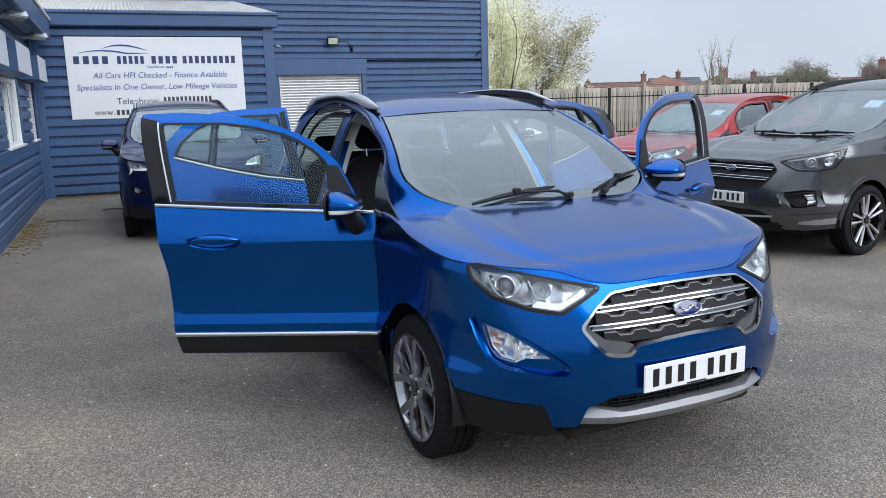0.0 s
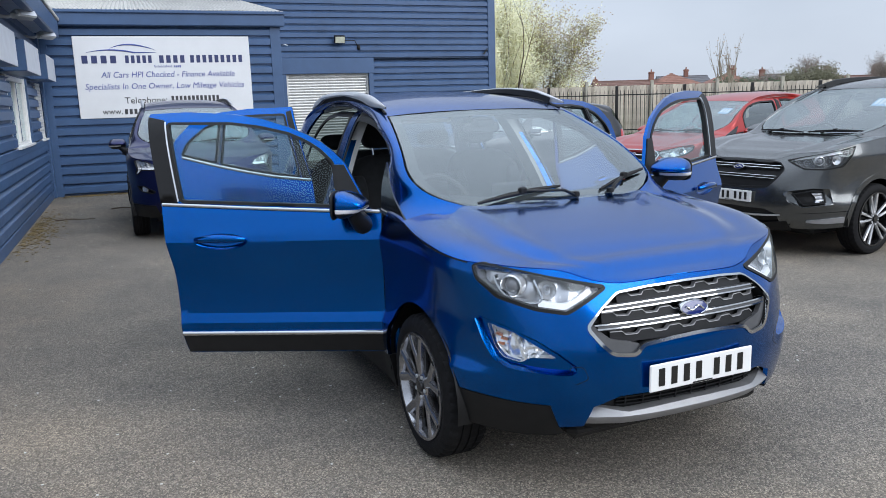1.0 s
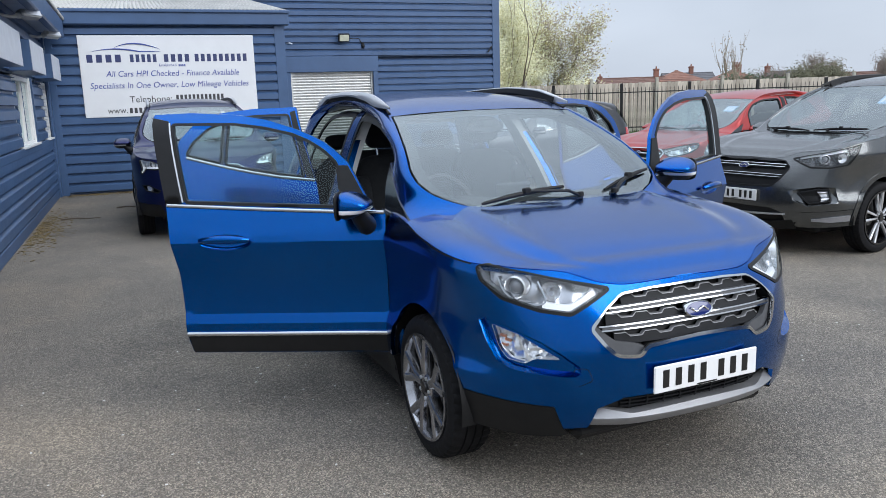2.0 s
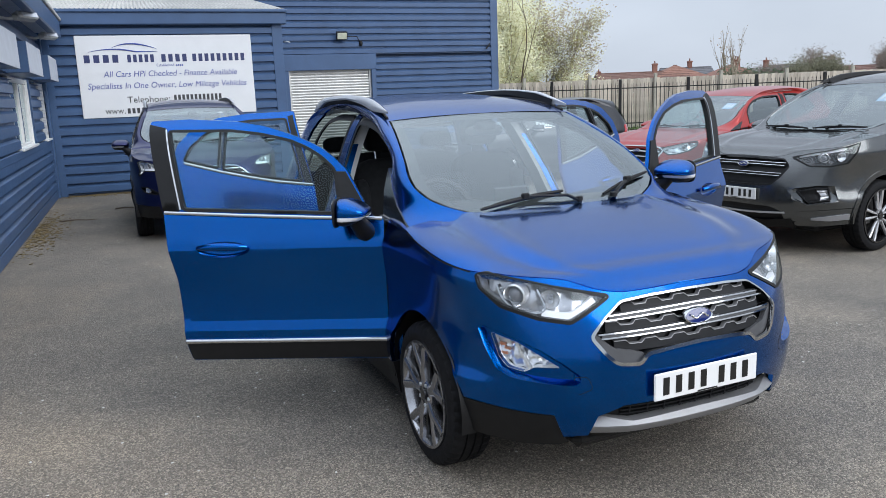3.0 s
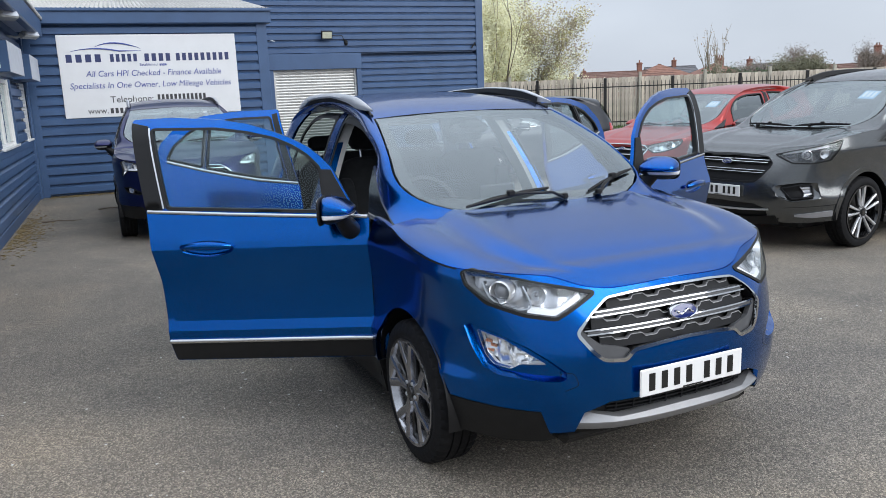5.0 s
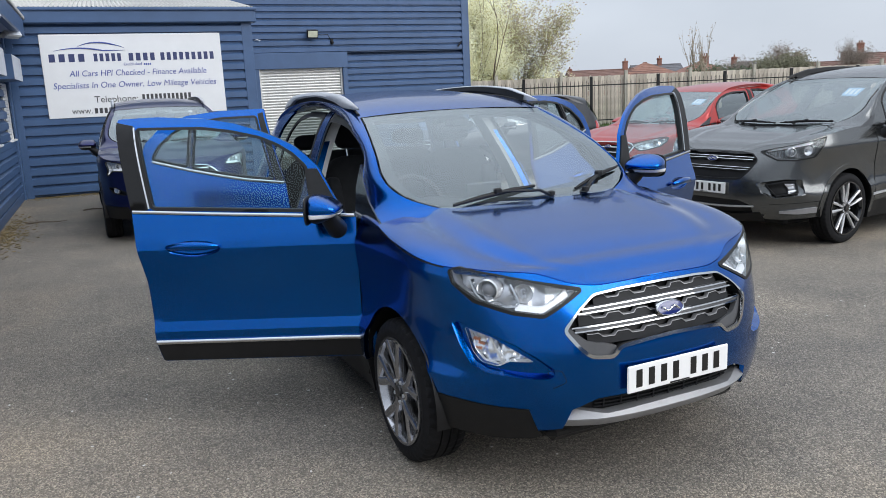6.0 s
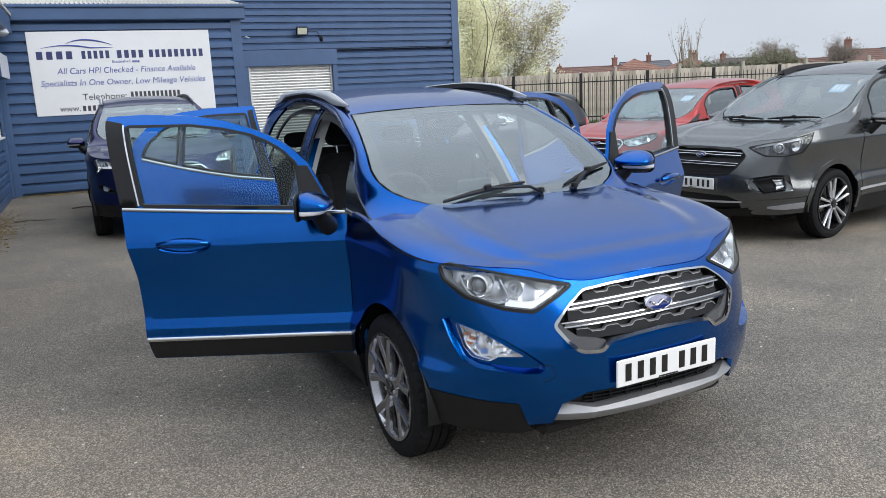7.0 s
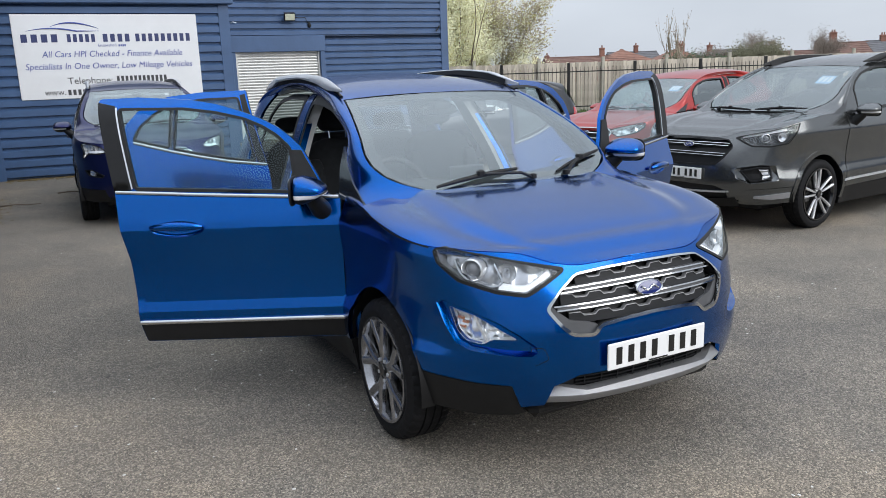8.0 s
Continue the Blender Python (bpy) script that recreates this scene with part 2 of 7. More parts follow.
def mesh_of(name, geo, material, smooth=0.0):
    me = bpy.data.meshes.new(name)
    me.from_pydata(geo.v, [], geo.f)
    me.validate()
    if smooth:
        bm = bmesh.new()
        bm.from_mesh(me)
        bmesh.ops.remove_doubles(bm, verts=bm.verts, dist=0.0002)
        bmesh.ops.recalc_face_normals(bm, faces=bm.faces)
        bm.to_mesh(me)
        bm.free()
        me.shade_smooth()
        me.set_sharp_from_angle(angle=radians(smooth))
    else:
        bm = bmesh.new()
        bm.from_mesh(me)
        bmesh.ops.recalc_face_normals(bm, faces=bm.faces)
        bm.to_mesh(me)
        bm.free()
    me.materials.append(material)
    return me


def part(name, geo, material, parent=None, label="", smooth=0.0):
    ob = new(name, mesh_of(name, geo, material, smooth))
    if parent is not None:
        ob.parent = parent
    if label:
        tagged(ob, label)
    return ob


def thing(name, m, label, category, group="", kind=""):
    """An empty at a thing's base."""
    ob = new(name)
    ob.empty_display_size = 0.1
    ob.matrix_basis = m
    return tagged(ob, label, category, group, kind)


def shared(name, mesh, parent, m):
    """One more piece on a mesh that it shares with its like."""
    ob = new(name, mesh)
    ob.parent = parent
    ob.matrix_basis = m
    return ob

# ---- ground ----
ground = tagged(part("ground", Geo().grid([[(x, y, 0) for x in (-600, -40, -6, 0, 8, 40, 600)] for y in (-600, -40, -6, 0, 8, 40, 600)]), ASPHALT),
                "worn grey asphalt car yard with pale chippings", "ground", kind="structure")

# ---- the blue sheds ----
SHED = pose(-2.92, 14.35, 0, 0, 0, -3.0)      # along the sign wall: x to the right, y inwards
PITCH = 0.186


def cladding(length, z0, z1, out=0.054):
    """Horizontal box-rib cladding that faces -y, from x = 0 to length."""
    g, prof, z = Geo(), [], z0
    while z < z1 - 0.001:
        for dz, dy in ((0, 0.0), (0.026, 0.0), (0.038, -out), (PITCH - 0.040, -out), (PITCH - 0.002, 0.0)):
            if z + dz <= z1:
                prof.append((dy, z + dz))
        z += PITCH
    n = max(2, int(length / 1.0))
    g.grid([[(length * i / n, y, zz) for i in range(n + 1)] for y, zz in prof])
    g.grid([[(0, 0.16, z0), (length, 0.16, z0)], [(0, 0.16, z1), (length, 0.16, z1)]])
    return g


def wall(name, m, length, z0, z1, label):
    ob = part(name, cladding(length, z0, z1), CLADDING, None)
    ob.matrix_basis = m
    return tagged(ob, label, "wall", kind="structure")


def trim(m, geo, label, material=None, name="trim", smooth=0.0):
    ob = part(name, geo, material or CLADDING_TRIM, None, "", smooth)
    ob.matrix_basis = m
    return tagged(ob, label, "trim", kind="structure")


EXT = 4.36
wall("wall_sign", SHED, EXT, 0.02, 3.22, "blue horizontal ribbed steel wall of the low extension")
trim(SHED, Geo().box(-0.02, 0.20, -0.055, -0.004, 0.0, 3.2, 0.006), "blue folded steel corner strip")
trim(SHED, Geo().box(EXT - 0.02, EXT + 0.19, -0.06, 0.10, 0.0, 3.2, 0.006), "blue folded steel corner strip at the extension's end")
trim(SHED, Geo().box(-0.1, EXT + 0.28, -0.16, 0.02, 3.20, 3.46, 0.02), "blue steel eaves fascia with a gutter lip")
trim(SHED, Geo().box(-0.1, EXT + 0.30, -0.20, -0.02, 3.43, 3.49, 0.012), "blue steel gutter edge along the eaves")
roof = Geo()
NR = 58
roof.grid([[(-0.1 + (EXT + 0.35) * i / (NR * 4), y, 3.50 + 0.16 * (y + 0.1) + 0.022 * math.sin(2 * math.pi * i / 4 + 0.4)) for i in range(NR * 4 + 1)] for y in (-0.18, 2.6, 5.9)])
tagged(part("roof", roof, ROOF_SHEET), "pale corrugated fibre cement roof sheeting", "roof", kind="structure").matrix_basis = SHED
wall("wall_extension_end", SHED @ pose(EXT + 0.15, 0.05, 0, 0, 0, 90), 5.9, 0.02, 3.4, "blue ribbed steel end wall of the extension")

HALL = pose(2.75, 19.95, 0, 0, 0, -3.0)
hall_len = 6.62
# the hall's front, in pieces round the shutter opening
SH0, SH1, SHZ = 0.30, 2.72, 2.50
wall("wall_hall_high", HALL @ pose(-9.0, 0, 0), hall_len + 9.0, SHZ + 0.40, 7.2, "blue horizontal ribbed steel wall of the tall hall")
wall("wall_hall_right", HALL @ pose(SH1 + 0.10, 0, 0), hall_len - SH1 - 0.10, 0.02, SHZ + 0.40, "blue ribbed steel wall beside the roller shutter")
wall("wall_hall_left", HALL @ pose(-9, 0, 0), 9 + SH0 - 0.1, 0.02, SHZ + 0.40, "blue ribbed steel wall behind the extension")
trim(HALL, Geo().box(SH0 - 0.16, SH1 + 0.16, -0.10, 0.0, SHZ - 0.02, SHZ + 0.42, 0.01), "flat blue steel shutter-box cover over the opening")
trim(HALL, Geo().box(SH0 - 0.14, SH0, -0.08, 0.16, 0, SHZ - 0.02, 0.008), "blue steel jamb of the shutter opening")
trim(HALL, Geo().box(SH1, SH1 + 0.14, -0.08, 0.16, 0, SHZ - 0.02, 0.008), "blue steel jamb of the shutter opening")
trim(HALL, Geo().box(hall_len - 0.04, hall_len + 0.20, -0.07, 0.18, 0, 7.2, 0.008), "blue folded steel corner strip of the hall")
wall("wall_hall_side", HALL @ pose(hall_len + 0.16, 0.1, 0, 0, 0, 90), 16, 0.02, 7.2, "blue ribbed steel side wall of the hall")
shutter = thing("roller_shutter", HALL @ pose(0, 0.07, 0), "closed galvanised roller shutter with narrow slats", "shutter", kind="")
slat = Geo()
slat.grid([[(x, y, z) for x in (SH0 + 0.05, SH1 - 0.05)] for y, z in ((0.020, 0), (-0.010, 0.010), (-0.024, 0.038), (-0.016, 0.064), (0.020, 0.076))])
slat_mesh = mesh_of("slat", slat, SHUTTER, 40)
for i in range(32):
    shared("slat", slat_mesh, shutter, pose(0, 0, i * 0.0785))
for x in (SH0, SH1 - 0.06):
    part("guide_rail", Geo().box(x, x + 0.06, -0.06, 0.03, 0, SHZ, 0.006), SHUTTER, shutter, "pale steel guide rail")

# ---- the skin of a car ----
def smooth_keys(*pairs):
    """A smooth curve through (a, b) pairs."""
    xs = np.array([p[0] for p in pairs], float)
    ys = np.array([p[1] for p in pairs], float)
    d = np.diff(ys) / np.diff(xs)
    m = np.zeros(len(xs))
    m[0], m[-1] = d[0], d[-1]
    for i in range(1, len(xs) - 1):
        if d[i - 1] * d[i] > 0:
            w1, w2 = 2 * (xs[i + 1] - xs[i]) + xs[i] - xs[i - 1], xs[i + 1] - xs[i] + 2 * (xs[i] - xs[i - 1])
            m[i] = (w1 + w2) / (w1 / d[i - 1] + w2 / d[i])

    def at(v):
        if v <= xs[0]:
            return float(ys[0] + m[0] * (v - xs[0]))
        if v >= xs[-1]:
            return float(ys[-1] + m[-1] * (v - xs[-1]))
        i = int(np.searchsorted(xs, v)) - 1
        h = xs[i + 1] - xs[i]
        t = (v - xs[i]) / h
        return float((2 * t**3 - 3 * t**2 + 1) * ys[i] + (t**3 - 2 * t**2 + t) * h * m[i] + (-2 * t**3 + 3 * t**2) * ys[i + 1] + (t**3 - t**2) * h * m[i + 1])
    return at


class Shell:
    """The outer skin of a car: nose at y = 0, tail at y = length, over (s, z), s the way round its plan from the nose."""
    def __init__(self, half, length, nose, nose_n, tail, tail_n, side, front, rear, arches=(), arch_r=0.37, flare=0.012):
        pts = []
        for a in np.linspace(0, math.pi / 2, 160):
            c, s = math.cos(a), math.sin(a)
            pts.append((half * s ** (2 / nose_n), nose - nose * c ** (2 / nose_n)))
        for a in np.linspace(0, math.pi / 2, 160):
            c, s = math.cos(a), math.sin(a)
            pts.append((half * c ** (2 / tail_n), length - tail + tail * s ** (2 / tail_n)))
        p = np.array(pts)
        keep = np.concatenate([[True], np.hypot(*np.diff(p, axis=0).T) > 1e-6])
        p = p[keep]
        q = [p[0]]
        for a, b in zip(p[:-1], p[1:]):
            n = max(1, int(np.hypot(*(b - a)) / 0.02))
            q += [a + (b - a) * k / n for k in range(1, n + 1)]
        self.p = np.array(q)
        self.s = np.concatenate([[0], np.cumsum(np.hypot(*np.diff(self.p, axis=0).T))])
        d = np.gradient(self.p, self.s, axis=0)
        d /= np.hypot(d[:, 0], d[:, 1])[:, None]
        self.n = np.stack([d[:, 1], -d[:, 0]], 1)
        k = np.ones(9) / 9
        for i in (0, 1):
            e = np.concatenate([np.full(4, self.n[0, i]), self.n[:, i], np.full(4, self.n[-1, i])])
            self.n[:, i] = np.convolve(e, k, "valid")
        self.n[0], self.n[-1] = (0, -1), (0, 1)
        self.half, self.length = half, length
        self.side, self.front, self.rear = side, front, rear
        self.arches, self.arch_r, self.flare = arches, arch_r, flare

    def sx(self, x):
        """s on the nose at the width x."""
        m = self.p[:, 1] < self.length / 2
        return math.copysign(float(np.interp(abs(x), self.p[m, 0], self.s[m])), x)

    def sy(self, y):
        """s on the flank at y."""
        m = self.p[:, 0] > self.half * 0.6
        return float(np.interp(y, self.p[m, 1], self.s[m]))

    def at(self, s, z, off=0.0):
        g = 1 if s >= 0 else -1
        s = abs(s)
        x, y = np.interp(s, self.s, self.p[:, 0]), np.interp(s, self.s, self.p[:, 1])
        nx, ny = np.interp(s, self.s, self.n[:, 0]), np.interp(s, self.s, self.n[:, 1])
        ins = nx * nx * self.side(z) + ny * ny * (self.front(z) if y < self.length / 2 else self.rear(z))
        for ya in self.arches:
            r = math.hypot(y - ya, z - self.arch_r * 0.87)
            if r < self.arch_r + 0.16 and nx > 0.5:
                t = 1 - min(max((r - self.arch_r) / 0.16, 0), 1)
                ins -= self.flare * t * t * (3 - 2 * t)
        k = ins - off
        return (g * (x - nx * k), y - ny * k, z)



def inside(poly, pts):
    """Which points lie in a polygon."""
    p, q = np.asarray(poly, float), np.asarray(pts, float)
    r = np.zeros(len(q), bool)
    for (x1, y1), (x2, y2) in zip(p, np.roll(p, -1, axis=0)):
        m = (y1 > q[:, 1]) != (y2 > q[:, 1])
        if y1 != y2:
            r ^= m & (q[:, 0] < (x2 - x1) * (q[:, 1] - y1) / (y2 - y1) + x1)
    return r


def dense(poly, step, closed=True):
    out_ = []
    n = len(poly)
    for i in range(n if closed else n - 1):
        a, b = np.array(poly[i], float), np.array(poly[(i + 1) % n], float)
        k = max(1, int(math.ceil(np.hypot(*(b - a)) / step)))
        out_ += [tuple(a + (b - a) * j / k) for j in range(k)]
    if not closed:
        out_.append(tuple(poly[-1]))
    return out_


def rounded(poly, r, n=4):
    """A polygon with its corners rounded off."""
    out_, m = [], len(poly)
    for i in range(m):
        p, a, c = (np.array(poly[k % m], float) for k in (i, i - 1, i + 1))
        la, lc = np.hypot(*(a - p)), np.hypot(*(c - p))
        d = min(r, la * 0.45, lc * 0.45)
        u, w = p + (a - p) / la * d, p + (c - p) / lc * d
        for t in np.linspace(0, 1, n + 1):
            out_.append(tuple((1 - t) ** 2 * u + 2 * t * (1 - t) * p + t * t * w))
    return out_


def spline(pts, n=6, closed=False):
    """A smooth line through points."""
    p = [np.array(q, float) for q in pts]
    m, out_ = len(p), []
    for i in range(m if closed else m - 1):
        a, b, c, d = (p[k % m] if closed else p[min(max(k, 0), m - 1)] for k in (i - 1, i, i + 1, i + 2))
        for t in np.arange(n) / n:
            out_.append(tuple(0.5 * (2 * b + (c - a) * t + (2 * a - 5 * b + 4 * c - d) * t * t + (3 * b - a - 3 * c + d) * t**3)))
    if not closed:
        out_.append(tuple(p[-1]))
    return out_


def band(pts, width, closed=False):
    """The outline of a strip along a line; for a closed line, its outer and inner outline."""
    p = [np.array(q, float) for q in pts]
    n, left, right = len(p), [], []
    ws = width if isinstance(width, (list, tuple)) else [width] * n
    for i in range(n):
        a, c = (p[i - 1], p[(i + 1) % n]) if closed else (p[max(i - 1, 0)], p[min(i + 1, n - 1)])
        d = c - a
        d /= max(np.hypot(*d), 1e-9)
        w = np.array([-d[1], d[0]]) * ws[i] / 2
        left.append(tuple(p[i] + w))
        right.append(tuple(p[i] - w))
    return (left, right) if closed else left + right[::-1]


def skin(place, outline, holes=(), step=0.03, depth=0.0, creases=()):
    """A sheet over a flat outline with holes, laid by place(u, v, off); depth turns its edges inwards."""
    loops = [dense(q, step) for q in (outline, *holes)]
    pts, edges = [], []
    for q in loops:
        k = len(pts)
        pts += q
        edges += [(k + i, k + (i + 1) % len(q)) for i in range(len(q))]
    for q in creases:
        ring = q[0] != "open"
        q = dense(q if ring else q[1:], step, ring)
        k = len(pts)
        pts += q
        edges += [(k + i, k + (i + 1) % len(q)) for i in range(len(q) if ring else len(q) - 1)]
    b = np.array(pts)
    lo, hi = b.min(0), b.max(0)
    gx, gy = np.meshgrid(np.arange(lo[0] + step / 2, hi[0], step), np.arange(lo[1] + step / 2, hi[1], step * 0.9))
    gx[1::2] += step / 2
    cand = np.stack([gx.ravel(), gy.ravel()], 1)
    ok = inside(loops[0], cand)
    for q in loops[1:]:
        ok &= ~inside(q, cand)
    cand = cand[ok]
    if len(cand):
        near = np.min(np.hypot(cand[:, None, 0] - b[None, :, 0], cand[:, None, 1] - b[None, :, 1]), axis=1)
        cand = cand[near > step * 0.45]
    allp = [Vector(p) for p in pts] + [Vector(p) for p in cand]
    vs, _, fs, *_ = delaunay_2d_cdt(allp, edges, [], 0, 1e-7)
    cen = np.array([[sum(vs[i][k] for i in f) / len(f) for k in (0, 1)] for f in fs])
    ok = inside(loops[0], cen)
    for q in loops[1:]:
        ok &= ~inside(q, cen)
    g = Geo()
    g.v = [place(p[0], p[1], 0.0) for p in vs]
    g.f = [tuple(f) for f, k in zip(fs, ok) if k]
    if depth:
        for q in loops:
            g.grid([[place(u, v, 0.0) for u, v in q], [place(u, v, -depth) for u, v in q]], True)
    return g


# ---- car materials ----
BLUE_PAINT = paint("metallic_blue_paint", (0.0, 0.074, 0.325), (0.0, 0.138, 0.52), 1.0, 0.21)
NAVY_PAINT = paint("dark_navy_paint", (0.008, 0.010, 0.060), (0.02, 0.03, 0.12), 0.8)
GREY_PAINT = paint("magnetic_grey_paint", (0.104, 0.109, 0.110), (0.21, 0.216, 0.217), 0.9, 0.24)
RED_PAINT = paint("bright_red_paint", (0.34, 0.016, 0.012), (0.45, 0.03, 0.02), 0.35)
BLACK_PAINT = paint("black_car_paint", (0.008, 0.009, 0.012), (0.02, 0.02, 0.025))
CHROME = shade("polished_chrome", (0.54, 0.55, 0.56), 0.09, 1.0, 0.03, 10)
SATIN = shade("satin_silver", (0.60, 0.61, 0.63), 0.38, 0.55, 0.06, 12)
SILVER_PLASTIC = shade("silver_painted_plastic", (0.30, 0.30, 0.31), 0.45, 0.3, 0.08, 14)
MESH_GREY = shade("grey_mesh_plastic", (0.085, 0.086, 0.09), 0.42, 0.2, 0.08, 14, spec=0.3)
SKID = shade("silver_skid_paint", (0.27, 0.27, 0.275), 0.42, 0.4, 0.08, 14)
RUBBER = shade("tyre_rubber", (0.011, 0.011, 0.012), 0.72, 0, 0.25, 30, 0.15, 200, spec=0.16)
GLOSS_BLACK = shade("gloss_black_trim", (0.010, 0.010, 0.011), 0.12, 0, 0.1, 20, coat=0.6)
DARK_GREY = shade("dark_grey_grille", (0.014, 0.0145, 0.016), 0.50, 0.0, 0.12, 20, spec=0.18)
RIM_GREY = shade("dark_alloy_pocket", (0.06, 0.06, 0.063), 0.35, 0.7, 0.1, 20)
ALLOY_GREY = shade("gunmetal_alloy", (0.36, 0.36, 0.375), 0.17, 0.9, 0.08, 25, coat=0.7)
RIM_FACE = shade("machined_alloy", (0.66, 0.66, 0.67), 0.26, 0.65, 0.06, 30)
LAMP_CHROME = shade("lamp_reflector", (0.86, 0.87, 0.88), 0.12, 0.65, 0.05, 30)
LAMP_INNER = shade("grey_lamp_housing", (0.46, 0.47, 0.49), 0.20, 0.7, 0.08, 25)
LAMP_WHITE = shade("white_light_guide", (0.92, 0.93, 0.95), 0.2, 0, 0.03, 10)
LAMP_AMBER = shade("amber_lamp_insert", (0.55, 0.22, 0.12), 0.3, 0, 0.1, 60)
IRON = shade("dull_brake_iron", (0.07, 0.068, 0.065), 0.5, 0.6, 0.2, 30)
LENS_GREY = shade("smoky_projector_lens", (0.16, 0.165, 0.18), 0.06, 0, 0.1, 20, coat=1.0)
LAMP_RED = shade("red_lamp_lens", (0.35, 0.01, 0.01), 0.1, 0, 0.1, 20, coat=1)
CLOTH = shade("charcoal_seat_cloth", (0.014, 0.015, 0.017), 0.9, 0, 0.2, 25, 0.2, 400, spec=0.2)
TRIM_DARK = shade("dark_soft_dashboard", (0.014, 0.014, 0.015), 0.65, 0, 0.15, 30, 0.1, 300)
TRIM_GREY = shade("pale_grey_headlining", (0.40, 0.40, 0.39), 0.9, 0, 0.1, 10)
PLATE_WHITE = shade("white_plate", (0.80, 0.80, 0.79), 0.25, 0, 0.03, 10)
PLATE_BLACK = shade("black_plate_characters", (0.012, 0.012, 0.012), 0.3, 0, 0.1, 10)
BADGE_BLUE = shade("deep_blue_enamel", (0.012, 0.022, 0.13), 0.1, 0, 0.1, 10, coat=1)
STICKER = shade("pale_blue_sticker", (0.16, 0.38, 0.62), 0.4, 0, 0.05, 10)
SCREEN = pane("windscreen_glass", (0.80, 0.86, 0.85), 0.0, 0.14)
SIDE_PANE = pane("side_glass", (0.76, 0.88, 0.88), 0.0, 0.03)
DARK_PANE = pane("tinted_glass", (0.36, 0.42, 0.42), 0.0, 0.19)
LENS = pane("clear_lamp_lens", (0.97, 0.98, 0.99), 0.0, 0.04)


def scale_keys(pairs, kz, kv):
    return smooth_keys(*[(z * kz, v * kv) for z, v in pairs])


SIDE = ((0.18, 0.05), (0.30, 0.03), (0.44, 0.004), (0.53, 0), (0.578, 0.017), (0.72, 0.022), (0.88, 0.007), (0.950, 0), (1.01, 0.022), (1.10, 0.058), (1.30, 0.145), (1.45, 0.222), (1.545, 0.29), (1.60, 0.36))
FRONT = ((0.20, 0.16), (0.28, 0.075), (0.38, 0.02), (0.50, 0), (0.62, 0.005), (0.73, 0.03), (0.82, 0.07), (0.89, 0.12), (0.95, 0.19), (1.05, 0.33))
REAR = ((0.20, 0.12), (0.35, 0.03), (0.5, 0), (0.8, 0.02), (1.05, 0.06), (1.3, 0.2), (1.55, 0.38))


class Body:
    """Measures of one car; outlines are given for the small blue one and stretched to fit."""
    def __init__(self, half, length, height, axle_f=0.845, axle_r=3.355, tyre=0.322, lift=0.0, deep=False, arch=0.063):
        self.deep = deep
        self.kx, self.ky, self.kz = half / 0.882, length / 4.02, height / 1.655
        kx, ky, kz = self.kx, self.ky, self.kz
        self.half, self.length, self.tyre = half, length, tyre
        self.axles = (axle_f, axle_r)
        self.arch_r, self.arch_z = tyre + arch, tyre + arch - 0.050
        self.shell = Shell(half, length, 0.80 * ky, 2.5, 0.62 * ky, 3.4, scale_keys(SIDE, kz, kx), scale_keys(FRONT, kz, ky), scale_keys(REAR, kz, ky),
                           arches=self.axles, arch_r=self.arch_r)
        self.roll = smooth_keys(*[(self.shell.sy(y * ky), v) for y, v in ((0.34, 0.0), (0.44, 0.014), (0.62, 0.032), (0.86, 0.032), (1.03, 0.014), (1.20, 0.0), (1.30, 0.0))]) if deep else (lambda s: 0.0)
        flat = smooth_keys(*[(self.shell.sx(x * kx) if not y else self.shell.sy(y * ky), (z + lift) * kz) for x, y, z in
                                 ((0, 0, 0.895), (0.30, 0, 0.888), (0.40, 0, 0.898), (0.58, 0, 0.945), (0, 0.33, 0.972), (0, 0.44, 0.990), (0, 0.60, 1.026), (0, 0.81, 1.052), (0, 1.03, 1.070), (0, 1.29, 1.084))])
        self.top = lambda s: flat(s) - max(0.0, self.roll(s))

    def face(self, s, z):
        return (s * self.kx, z * self.kz)

    def flank(self, y, z, g=1):
        return (g * self.shell.sy(y * self.ky), z * self.kz)

    def lay(self, off=0.0, g=1):
        return lambda u, v, d: self.shell.at(u * g, v, off + d)

    def arch(self, axle, z_from, front_first=True, n=22):
        """The arch's edge in (s, z), from the rear foot to the front foot."""
        c, r, zc = self.axles[axle], self.arch_r, self.arch_z
        a0 = math.asin(max(-1, min(1, (z_from[0] - zc) / r)))
        a1 = math.pi - math.asin(max(-1, min(1, (z_from[1] - zc) / r)))
        pts = []
        for a in np.linspace(a0, a1, n):
            pts.append((self.shell.sy(c + r * math.cos(a)), zc + r * math.sin(a)))
        return pts


def E1(b):
    """The line along windscreen edge and roof side, on the +x side."""
    pts = ((0.430, 1.010, 1.092), (0.497, 1.040, 1.106), (0.576, 1.085, 1.130), (0.651, 1.140, 1.161), (0.700, 1.222, 1.208), (0.707, 1.330, 1.270), (0.668, 1.50, 1.372), (0.590, 1.89, 1.535), (0.562, 2.2, 1.602), (0.552, 2.7, 1.632), (0.54, 3.2, 1.622), (0.52, 3.66, 1.560))
    return spline([(x * b.kx, y * b.ky, z * b.kz) for x, y, z in pts], 8)


